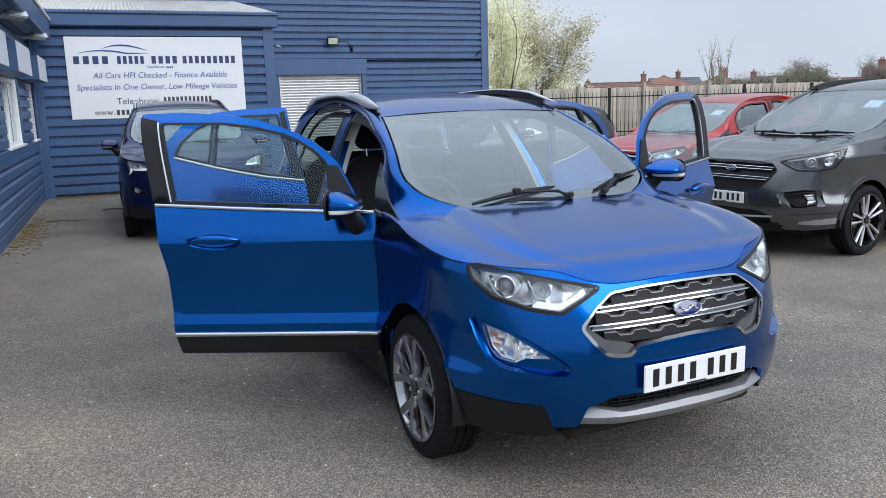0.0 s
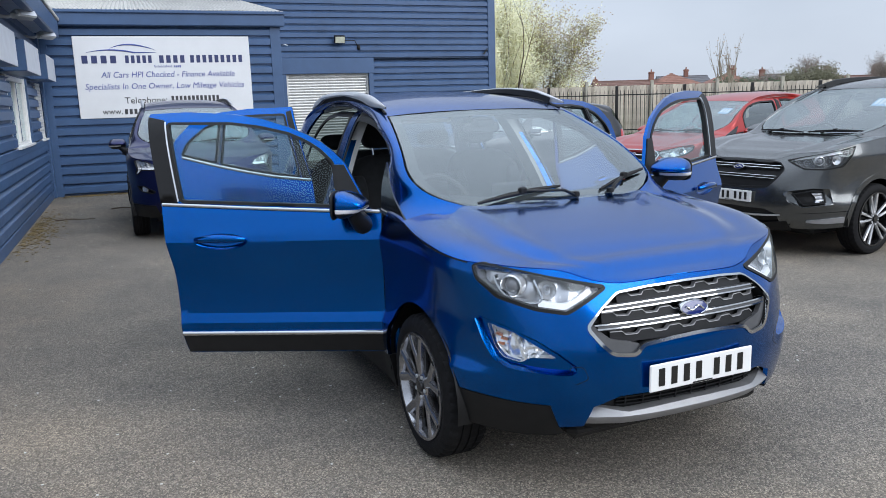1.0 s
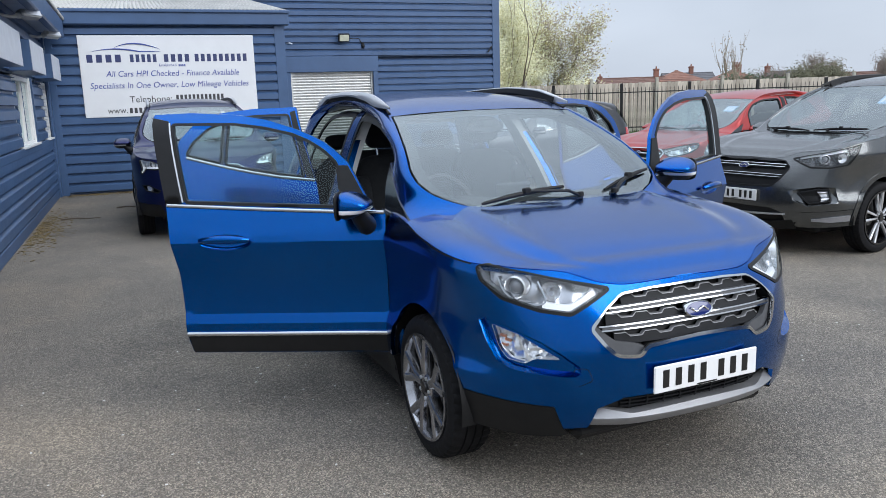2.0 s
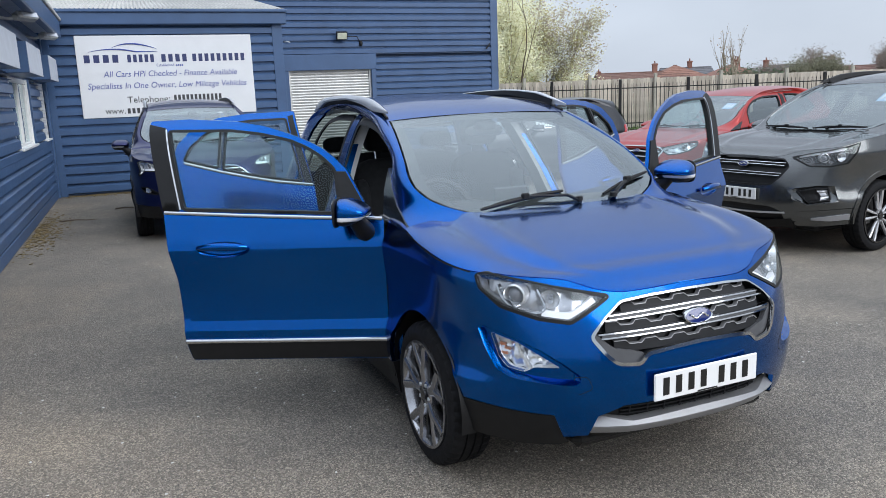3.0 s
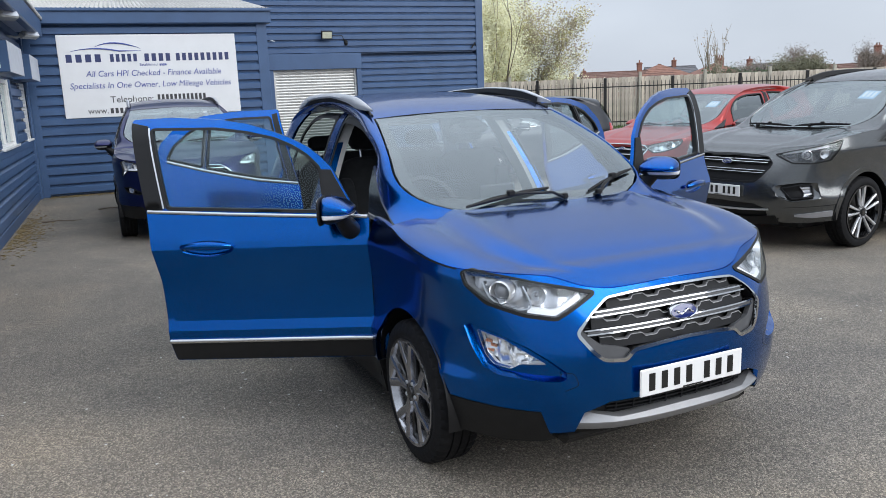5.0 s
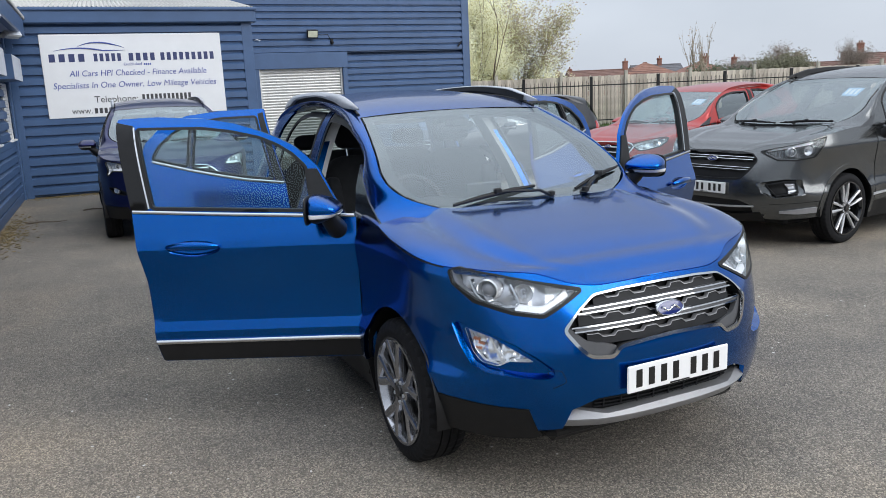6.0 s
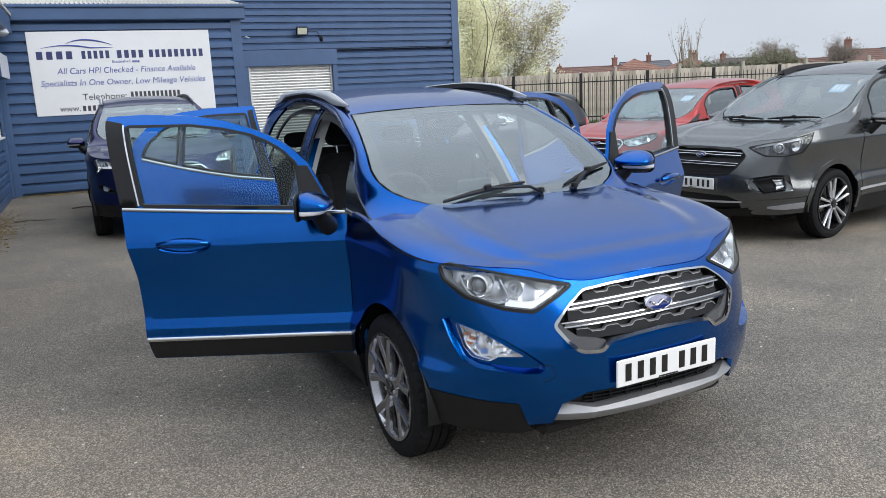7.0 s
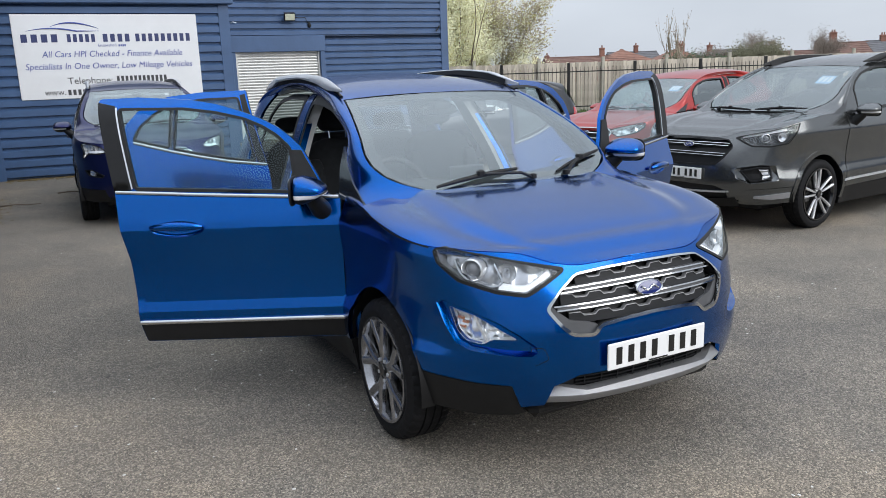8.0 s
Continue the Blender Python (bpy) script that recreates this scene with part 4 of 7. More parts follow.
def roof_rail(b, parent, g, mat):
    """A flat blade along the roof side, solid at both ends and lifted over a dark gap between them."""
    kx, ky, kz = b.kx, b.ky, b.kz
    top_ = smooth_keys((1.90, 1.588), (2.08, 1.636), (2.24, 1.668), (2.70, 1.690), (3.25, 1.678), (3.55, 1.628), (3.68, 1.585))
    low_ = smooth_keys((1.90, 1.576), (2.10, 1.590), (2.30, 1.628), (2.70, 1.660), (3.20, 1.645), (3.38, 1.610), (3.68, 1.575))
    mid_ = smooth_keys((1.90, 0.592), (2.3, 0.584), (3.0, 0.572), (3.68, 0.540))
    rows, gap = [], []
    for y in np.linspace(1.90, 3.68, 40):
        t, l, x = top_(y) * kz, low_(y) * kz, mid_(y) * kx
        w = 0.026 * min(1, 0.12 + (y - 1.90) / 0.22, 0.2 + (3.68 - y) / 0.2)
        rows.append([(g * (x + w * 0.9), y * ky, l), (g * (x + w * 1.0), y * ky, l + (t - l) * 0.35), (g * (x + w * 0.55), y * ky, t - (t - l) * 0.15), (g * (x + w * 0.1), y * ky, t), (g * (x - w * 0.6), y * ky, t - (t - l) * 0.12), (g * (x - w), y * ky, l)])
        if 2.14 < y < 3.42:
            gap.append([(g * (x + 0.004), y * ky, l + 0.004), (g * (x - 0.004), y * ky, l - 0.022), (g * (x - 0.016), y * ky, l - 0.022), (g * (x - 0.016), y * ky, l + 0.004)])
    r = part("roof_rail", Geo().grid(rows, True), mat, parent, "", 40)
    # shade on the rail's inner side, put in as a dark grey strip
    inner = []
    for y in np.linspace(2.02, 3.56, 32):
        t, l, x = top_(y) * kz, low_(y) * kz, mid_(y) * kx
        inner.append([(g * (x - 0.019), y * ky, t - (t - l) * 0.22), (g * (x - 0.029), y * ky, l - 0.004)])
    part("rail_inner_face", Geo().grid(inner), DARK_GREY, r, "inner side of the rail, darkened to look shaded", 40)
    part("rail_foot", Geo().grid(gap, True), DARK_GREY, r, "dark inset below the rail", 40)
    return r


def wiper(b, parent, p0, p1, p2):
    """An arm from its spindle p0 to the blade's middle, and the blade from p1 to p2."""
    a, c, d = Vector(p0), Vector(p1), Vector(p2)
    mid = c.lerp(d, 0.52)
    up = Vector((0, -0.015, 0.03))
    w = part("wiper", Geo().tube([a, a.lerp(mid, 0.25) + up, mid + up * 0.9], [0.013, 0.011, 0.008], 8, True, False, 0.7), BLACK, parent, "black wiper arm", 50)
    part("wiper_blade", Geo().tube([c + up * 0.35, c.lerp(d, 0.3) + up * 0.6, c.lerp(d, 0.7) + up * 0.6, d + up * 0.35], [0.006, 0.010, 0.010, 0.006], 8, True, False, 1.2), BLACK, w, "", 50)
    part("wiper_joint", Geo().box(mid[0] - 0.02, mid[0] + 0.02, mid[1] - 0.03, mid[1], mid[2] + 0.015, mid[2] + 0.045, 0.006), BLACK, w)
    part("wiper_cap", Geo().lathe([(0, 0.02), (0.02, 0.018), (0.026, 0.0)], 16, "z", tuple(a)), BLACK, w, "", 50)


def relief(b, poly, depth, ramp_=0.013, lip=0.0):
    """How far the bumper's skin sinks inside an outline, and swells along its lower lip."""
    p = np.array([b.face(*q) for q in poly], float)
    q = np.roll(p, -1, axis=0)
    e = q - p
    l2 = (e * e).sum(1)
    mid = p.mean(0)

    def at(u, v):
        w = np.array([abs(u), v])
        if np.hypot(*(w - mid)) > 0.45:
            return 0.0
        t = np.clip(((w - p) * e).sum(1) / l2, 0, 1)
        near = p + e * t[:, None]
        d = np.hypot(*(w - near).T)
        k = int(d.argmin())
        swell = 0.0
        if k < 5:
            swell = lip * min(1, max(0, (p[0, 1] - near[k, 1]) / 0.08)) * min(1, max(0, (near[k, 0] - p[5, 0]) / 0.06))
        if inside(p, [w])[0]:
            r = min(1.0, d[k] / ramp_)
            r = r * r * (3 - 2 * r)
            return swell * (1 - r) - depth * r
        return swell * math.exp(-d[k] / 0.045)
    return at, [tuple(r) for r in p]


def nose(b, root, paint_, headlamp, fog, grill, intake_z=0.478, label="", floor=0.335, step=0.03, sunk=None):
    """Bumper, wings and bonnet sides in one skin, with holes for lamps and grille."""
    k = b.shell
    half = [b.face(0, intake_z), b.face(0.36, intake_z - 0.010), b.face(0.465, 0.428), b.face(0.50, floor + 0.005), b.face(0.60, floor), b.face(0.635, 0.437)]
    arch = b.arch(0, (0.37 * b.kz, 0.456 * b.kz))
    half += arch[::-1]
    half += [b.flank(1.283, 0.37), b.flank(1.283, 1.083)]
    s_end = b.flank(1.283, 1)[0]
    half += [(s, b.top(s)) for s in np.linspace(s_end, 0.0, 60)[1:-1]]
    top_mid = [(0.0, b.top(0.0))]
    outline = half + top_mid + [(-u, v) for u, v in half[::-1][:-1]]
    holes = []
    for poly in (headlamp, fog):
        if poly:
            p = rounded([b.face(*q) for q in poly], 0.012)
            holes += [p, [(-u, v) for u, v in p]]
    if grill:
        holes.append(rounded([b.face(*q) for q in grill], 0.02, 3))
    if sunk is None:
        return part("front_body", skin(b.lay(), outline, holes, step, 0.02), paint_, root, label, 35)
    at, rim = relief(b, *sunk)
    o, i = band(rim, 0.026, True)
    area = lambda r: abs(sum(p[0] * q[1] - q[0] * p[1] for p, q in zip(r, r[1:] + r[:1])))
    o = i if area(i) < area(o) else o
    lines = [rim, [(-u, v) for u, v in rim], o, [(-u, v) for u, v in o]]
    return part("front_body", skin(lambda u, v, d: b.shell.at(u, v, at(u, v) + d), outline, holes, step, 0.02, lines), paint_, root, label, 30)


def greenhouse(b, root, paint_):
    """Pillars, roof, screens."""
    e1, e2 = resample(E1(b), 64), resample(E2(b), 64)
    tuck = smooth_keys((0.9, -0.036), (1.45, -0.036), (1.75, 0.0), (4.0, 0.0)) if b.deep else (lambda y: 0.0)
    for g in (-1, 1):
        rows = []
        for (x, y, z), (s, v) in zip(e1, e2):
            p, q = Vector((g * x, y, z)), Vector(b.shell.at(g * s, v, tuck(y)))
            rows.append([p.lerp(q, t) + Vector((g * 0.020, -0.006, 0.016)) * 4 * t * (1 - t) for t in np.linspace(0, 1, 7)])
        rows.insert(0, [p + Vector((0, -0.05, -0.040)) for p in rows[0]])
        inner = [[Vector(r[-1]) + Vector((-g * 0.05, 0.01, -0.012))] for r in rows]
        geo = Geo().grid(rows)
        geo.grid([[r[-1] for r in rows], [i[0] for i in inner]])
        geo.grid([[r[0] for r in rows], [Vector(r[0]) + Vector((-g * 0.02, 0.015, -0.03)) for r in rows]])
        part("roof_pillar", geo, paint_, root, "", 40)
    r = roof_rows(b)
    part("roof", Geo().grid(r), paint_, root, "", 40)
    part("headlining", Geo().grid(roof_rows(b, 22, 0.035)), TRIM_GREY, root, "pale grey headlining", 40)
    sr = screen_rows(b)
    sc = part("windscreen", Geo().grid(sr), SCREEN, root, "clear curved windscreen", 60)
    sc.visible_shadow = False
    rim = Geo()
    m = len(sr)
    for j0, j1 in ((0, 1), (-2, -1)):
        rim.grid([[Vector(row[j0]) + Vector((0, 0.004, -0.006)), Vector(row[j0]).lerp(Vector(row[j1]), 1.0) + Vector((0, 0.004, -0.006))] for row in sr])
    rim.grid([[Vector(p) + Vector((0, 0.004, -0.006)) for p in sr[-1]], [Vector(p).lerp(Vector(q), 0.75) + Vector((0, 0.004, -0.006)) for p, q in zip(sr[-1], sr[-2])]])
    rim.grid([[Vector(p) + Vector((0, 0.004, -0.006)) for p in sr[0]], [Vector(p).lerp(Vector(q), 0.55) + Vector((0, 0.004, -0.006)) for p, q in zip(sr[0], sr[1])]])
    part("screen_border", rim, BLACK, sc, "black screen border", 40)
    # cowl between bonnet and screen
    s = b.shell.sy(1.0 * b.ky)
    xb, yb, zb = b.shell.at(s, b.top(s))
    front_ = [(u * xb * 0.99, yb - 0.02, zb - 0.02 + 0.045 * (1 - u * u)) for u in np.linspace(-1, 1, len(sr[0]))]
    low = [Vector(p) + Vector((0, 0.01, -0.012)) for p in sr[0]]
    part("cowl_panel", Geo().grid([front_, low]), BLACK, root, "black cowl below the windscreen", 40)
    # rear screen
    top_row = r[-1]
    xs = [p[0] for p in top_row]
    s_end = b.shell.s[-1]
    bot = []
    for t in np.linspace(-1, 1, len(xs)):
        y_max = b.length - 0.05
        bot.append((t * b.half * 0.84, b.length - 0.10 * b.ky - 0.10 * t * t, 1.10 * b.kz))
    rs = part("rear_screen", Geo().grid([top_row, [Vector(p).lerp(Vector(q), 0.5) + Vector((0, 0.03, 0.02)) for p, q in zip(top_row, bot)], bot]), DARK_PANE, root, "tinted rear screen", 60)
    rs.visible_shadow = False
    return sc


def tail(b, root, paint_, opening):
    """The rear quarters and tailgate; opening is the edge where the flank's door begins, from the sill up."""
    s_end = float(b.shell.s[-1]) * 0.9995
    for g in (-1, 1):
        arch = b.arch(1, (0.37 * b.kz, 0.40 * b.kz))
        foot = [p for p in arch if p[0] > b.flank(opening[0][0], 1)[0] or p[1] > 0.5]
        out_ = [b.flank(*p) for p in opening]
        e2 = [p for p in E2(b) if p[0] > out_[-1][0] + 0.02]
        out_ += e2 + [b.flank(3.84, 1.10)] + [(s_end, 1.10 * b.kz), (s_end, 0.34 * b.kz), b.flank(3.80, 0.34)]
        out_ += [p for p in arch[::-1]]
        part("rear_quarter", skin(b.lay(0, g), out_, (), 0.05, 0.02), paint_, root, "", 35)
        lamp = [b.flank(3.70, 1.08), b.flank(3.62, 0.86), (b.flank(3.86, 0.8)[0] + 0.05, 0.84 * b.kz), (b.flank(3.86, 0.8)[0] + 0.10, 1.06 * b.kz)]
        part("tail_lamp", skin(b.lay(0.006, g), rounded(lamp, 0.03), (), 0.05, 0.02), LAMP_RED, root, "red tail lamp", 40)


def underside(b, root):
    g = Geo().box(-b.half + 0.30, b.half - 0.30, 0.45, b.length - 0.35, 0.20 * b.kz, 0.36 * b.kz, 0.03)
    part("underbody", g, BLACK, root)
    for gs in (-1, 1):
        for ax in (0, 1):
            c, r = b.axles[ax], b.arch_r + 0.012
            rows = []
            for a in np.linspace(-0.04 * math.pi, 1.04 * math.pi, 24):
                rows.append([(gs * x, c + r * math.cos(a), b.arch_z + r * math.sin(a)) for x in (b.half - 0.02, b.half - 0.32)])
            geo = Geo().grid(rows)
            hub = [(gs * (b.half - 0.32), c + r * math.cos(a), b.arch_z + r * math.sin(a)) for a in np.linspace(0, 2 * math.pi, 24, endpoint=False)]
            hub = [(x, y, max(z, 0.20 * b.kz)) for x, y, z in hub]
            geo.add(hub, [tuple(range(24))])
            part("wheel_liner", geo, BLACK, root, "", 40)


def lower_trim(b, root, side_z=0.37, arch_trim=False, corner=None):
    """Black plastic along sills and bumper corners."""
    for g in (-1, 1):
        y0 = (b.axles[0] + b.arch_r - 0.01) / b.ky
        y1 = (b.axles[1] - b.arch_r + 0.01) / b.ky
        o = [b.flank(y0, 0.20), b.flank(y1, 0.20), b.flank(y1, side_z), b.flank(y0, side_z)]
        part("sill_cover", skin(b.lay(-0.004, g), o, (), 0.06, 0.05), BLACK, root, "black plastic sill cover", 40)
        ar = b.arch(0, (0.25 * b.kz, 0.45 * b.kz))
        foot = ar[-1]
        o = [b.face(0.60, 0.332), b.face(0.635, 0.433), foot, (b.flank((b.axles[0] - b.arch_r * 0.99) / b.ky, 1)[0], 0.30 * b.kz), b.face(0.80, 0.285), b.face(0.62, 0.290), b.face(0.575, 0.305)]
        part("bumper_corner", skin(b.lay(-0.003, g), rounded(o, 0.01), (), 0.04, 0.03), corner or BLACK, root, "painted bumper corner" if corner else "black plastic bumper corner", 40)
        if arch_trim:
            for ax in (0, 1):
                line = b.arch(ax, (0.26 * b.kz, 0.30 * b.kz), n=30)
                strip_part(b, "arch_trim", line, 0.05, 0.006, BLACK if arch_trim is True else arch_trim, root, g, 0.02, "", 0.05)


def cabin(b, root):
    """Dashboard, wheel, seats and floor."""
    kx, ky, kz = b.kx, b.ky, b.kz
    part("cabin_floor", Geo().box(-0.74 * kx, 0.74 * kx, 1.0 * ky, 3.6 * ky, 0.34 * kz, 0.38 * kz, 0.01), CLOTH, root)
    rows = []
    for y, z in ((1.10, 1.085), (1.30, 1.100), (1.48, 1.085), (1.60, 1.00), (1.58, 0.80), (1.48, 0.60)):
        rows.append([(u * 0.74 * kx, (y + 0.05 * u * u) * ky, (z - 0.02 * u * u + (0.03 * math.exp(-((u + 0.5) / 0.18) ** 2) if 1.4 < y < 1.62 else 0)) * kz) for u in np.linspace(-1, 1, 25)])
    d = part("dashboard", Geo().grid(rows), TRIM_DARK, root, "dark soft-touch dashboard", 40)
    part("centre_console", Geo().box(-0.13, 0.13, 1.5 * ky, 2.2 * ky, 0.38, 0.66 * kz, 0.04), TRIM_DARK, root)
    part("display_screen", Geo().box(-0.11, 0.11, 1.535 * ky, 1.555 * ky, 1.02 * kz, 1.15 * kz, 0.008), GLOSS_BLACK, d)
    m = pose(-0.36 * kx, 1.72 * ky, 1.02 * kz, 68, 0, 0)
    ring = [m @ Vector((0.185 * math.cos(t), 0.185 * math.sin(t), 0)) for t in np.linspace(0, 2 * math.pi, 36, endpoint=False)]
    w = part("steering_wheel", Geo().tube(ring, 0.016, 10, False, True, 1.0, (0.1, 0.3, 0.9)), TRIM_DARK, root, "black steering wheel", 60)
    boss = Geo()
    soft_box(boss, -0.07, 0.07, -0.06, 0.05, -0.02, 0.03, 0.02, m)
    for a in (0, math.pi, -math.pi / 2):
        boss.tube([m @ Vector((0.05 * math.cos(a), 0.05 * math.sin(a), 0)), m @ Vector((0.18 * math.cos(a), 0.18 * math.sin(a), 0))], 0.016, 8)
    part("wheel_boss", boss, TRIM_DARK, w, "", 50)
    part("steering_column", Geo().tube([m @ Vector((0, 0, -0.01)), m @ Vector((0, 0, -0.3))], 0.04, 12), TRIM_DARK, w)
    for x in (-0.36, 0.36):
        seat(root, x * kx, 1.98 * ky, 0.52 * kz)
    seat(root, 0.0, 2.86 * ky, 0.54 * kz, 1.28 * kx, True, (-0.40, 0.0, 0.40))
    rm = Geo()
    soft_box(rm, -0.12, 0.12, 1.86 * ky, 1.89 * ky, 1.42 * kz, 1.485 * kz, 0.02)
    rv = part("rear_view_mirror", rm, GLOSS_BLACK, root, "black rear-view mirror", 50)
    part("mirror_stem", Geo().tube([(0, 1.87 * ky, 1.47 * kz), (0, 1.85 * ky, 1.50 * kz)], 0.02, 8), BLACK, rv)
    pod = Geo()
    soft_box(pod, -0.06, 0.06, 1.80 * ky, 1.90 * ky, 1.455 * kz, 1.505 * kz, 0.02)
    part("sensor_pod", pod, BLACK, rv, "", 50)
    for g in (-1, 1):
        vis = Geo()
        soft_box(vis, g * 0.36 - 0.19, g * 0.36 + 0.19, 1.90 * ky, 2.06 * ky, 1.490 * kz, 1.512 * kz, 0.01, None, 5, 6)
        part("sun_visor", vis, TRIM_GREY, root, "folded grey sun visor", 50)


FRONT_DOOR = ((1.292, 0.372), (2.318, 0.372), (2.342, 0.48), (2.358, 0.80), (2.418, 1.13), (2.556, 1.588), (2.35, 1.592), (2.09, 1.573), (1.93, 1.545), (1.79, 1.502), (1.70, 1.467), (1.613, 1.425), (1.55, 1.378), (1.485, 1.320), (1.350, 1.092), (1.292, 1.076))
FRONT_PANE = ((2.318, 1.148), (2.438, 1.536), (2.10, 1.528), (1.94, 1.506), (1.785, 1.470), (1.69, 1.430), (1.615, 1.385), (1.545, 1.322), (1.512, 1.110))
REAR_DOOR = ((2.372, 0.372), (2.905, 0.372), (2.955, 0.50), (3.03, 0.70), (3.14, 0.84), (3.235, 0.95), (3.300, 1.12), (3.322, 1.30), (3.29, 1.42), (3.20, 1.52), (3.05, 1.578), (2.85, 1.598), (2.57, 1.602), (2.43, 1.13), (2.382, 0.80))
REAR_PANE = ((2.505, 1.172), (2.615, 1.556), (2.84, 1.553), (2.99, 1.535), (3.00, 1.262), (2.83, 1.226), (2.66, 1.194))
QUARTER_PANE = ((3.03, 1.272), (3.02, 1.525), (3.12, 1.48), (3.21, 1.40), (3.245, 1.325))


def door(b, root, g, outline, panes, hinge, angle, paint_, belt, handle, front, shift=(0, 0, 0), upright=0.0):
    """One open door: its skin turned about the hinge, with everything that it carries."""
    h = Vector((g * hinge[0], hinge[1], 0))
    back_ = Matrix.Translation(-h)
    flank = lambda pts: [b.flank(*p) for p in pts]
    hy, hz = handle
    cup = flank([(hy + 0.132 * math.cos(t), hz - 0.004 + 0.040 * math.sin(t)) for t in np.linspace(0, 2 * math.pi, 32, endpoint=False)])
    holes = [rounded(flank(p), 0.018, 3) for p in panes] + [cup]
    outl = rounded(flank(outline), 0.015, 3)

    def settle(geo):
        """The open door's frame leans in less than the roof side does."""
        out_ = []
        for x, y, z in geo.v:
            t = min(1, max(0, (z - 1.10) / 0.50))
            out_.append((x + g * upright * t, y, z))
        geo.v = out_
        return geo.move(back_)

    ys = [p[0] for p in outline if p[1] < 0.97]
    folds = [["open"] + flank([(min(ys) + 0.012, z), (max(p[0] for p in outline if abs(p[1] - z) < 0.20) - 0.05, z)]) for z in (0.530, 0.578, 0.950)]
    skin_ = settle(skin(b.lay(0, g), outl, holes, 0.035, 0.022, folds))
    d = part("front_door" if front else "rear_door", skin_, paint_, root, "open door", 15)
    d.matrix_basis = Matrix.Translation(h) @ Matrix.Rotation(radians(angle) * -g, 4, "Z")
    d.matrix_basis = Matrix.Translation(shift) @ d.matrix_basis
    put = lambda name, geo, mat, label="", sm=40, par=None: part(name, settle(geo), mat, par or d, label, sm)
    wide = [rounded([((p[0] - sum(q[0] for q in h_) / len(h_)) * 0.998 + sum(q[0] for q in h_) / len(h_), (p[1] - sum(q[1] for q in h_) / len(h_)) * 0.998 + sum(q[1] for q in h_) / len(h_)) for p in h_], 0.012, 2) for h_ in (flank(p) for p in panes)]
    put("door_trim", skin(b.lay(-0.022, g), outl, wide, 0.06, 0.0), TRIM_DARK, "dark inner door trim")
    arm = Geo()
    y0, y1 = outline[0][0] + 0.2, outline[1][0] - 0.1
    xi = b.half - 0.09
    soft_box(arm, -0.03, 0.03, y0, y1, 0.78, 0.88, 0.02)
    arm.v = [(g * (xi + x), y, z) for x, y, z in arm.v]
    put("armrest", arm, TRIM_DARK)
    for i, p in enumerate(panes):
        ctr = flank(p)
        gl = put("door_glass", skin(b.lay(-0.016, g), [(u, v) for u, v in rounded(ctr, 0.018, 3)], (), 0.05, 0.0), SIDE_PANE, "clear door glass", 60)
        gl.visible_shadow = False
        o, i_ = band(rounded(ctr, 0.018, 3), 0.014, True)
        if abs(sum(a[0] * c[1] - c[0] * a[1] for a, c in zip(o, o[1:] + o[:1]))) < abs(sum(a[0] * c[1] - c[0] * a[1] for a, c in zip(i_, i_[1:] + i_[:1]))):
            o, i_ = i_, o
        put("window_seal", skin(b.lay(0.003, g), o, (i_,), 0.04, 0.03), BLACK, "black window seal")
    # pillar covers, strips, handle
    if front:
        cover = [(2.336, 1.146), (2.419, 1.138), (2.552, 1.572), (2.458, 1.552)]
        sail = [(1.362, 1.100), (1.506, 1.108), (1.536, 1.312), (1.488, 1.310)]
        put("mirror_sail", skin(b.lay(0.006, g), flank(sail), (), 0.03, 0.03), BLACK, "black mirror triangle")
        put("bright_strip", skin(b.lay(0.009, g), band(flank([(2.330, 1.150), (2.450, 1.545)]), 0.008), (), 0.04, 0.01), CHROME, "bright vertical window strip")
    else:
        cover = [(2.437, 1.150), (2.492, 1.160), (2.606, 1.572), (2.575, 1.580)]
        put("bright_strip", skin(b.lay(0.008, g), band(flank([(3.016, 1.264), (3.006, 1.53)]), 0.014), (), 0.04, 0.01), GLOSS_BLACK, "black vertical window strip")
    put("pillar_cover", skin(b.lay(0.006, g), flank(cover), (), 0.04, 0.026), BLACK, "black pillar cover")
    put("belt_strip", bead(b, g, flank(belt), 0.003, 0.010), CHROME, "chrome strip below the window", 60)
    bot = [p for p in outline if p[1] < 0.4]
    ya, yb = min(p[0] for p in bot), max(p[0] for p in bot)
    ye = [p for p in outline if 0.44 < p[1] < 0.52]
    yb2 = ye[0][0] if ye else yb
    put("lower_cover", skin(b.lay(0.005, g), flank([(ya + 0.004, 0.376), (yb - 0.004, 0.376), (yb2 - 0.008, 0.463), (ya + 0.004, 0.463)]), (), 0.06, 0.02), BLACK, "black plastic lower door cover")
    put("sill_strip", bead(b, g, flank([(ya + 0.003, 0.477), (yb2 - 0.006, 0.477)]), 0.004, 0.013), CHROME, "chrome strip above the lower cover", 60)
    cu, cv = sum(p[0] for p in cup) / len(cup), sum(p[1] for p in cup) / len(cup)
    bowl = Geo().grid([[b.shell.at(g * (cu + (u - cu) * k), cv + (v - cv) * k, o) for u, v in cup] for k, o in ((1.0, 0.001), (0.94, -0.007), (0.80, -0.014), (0.5, -0.018), (0.02, -0.019))], True)
    put("handle_cup", bowl, paint_, "recessed handle cup", 60)
    pts = []
    for t in np.linspace(-1, 1, 13):
        x, y, z = b.shell.at(b.flank(hy + 0.125 * t, hz)[0], hz + 0.010 + 0.008 * (1 - t * t), 0.018 + 0.020 * (1 - t**4))
        pts.append((g * x, y, z))
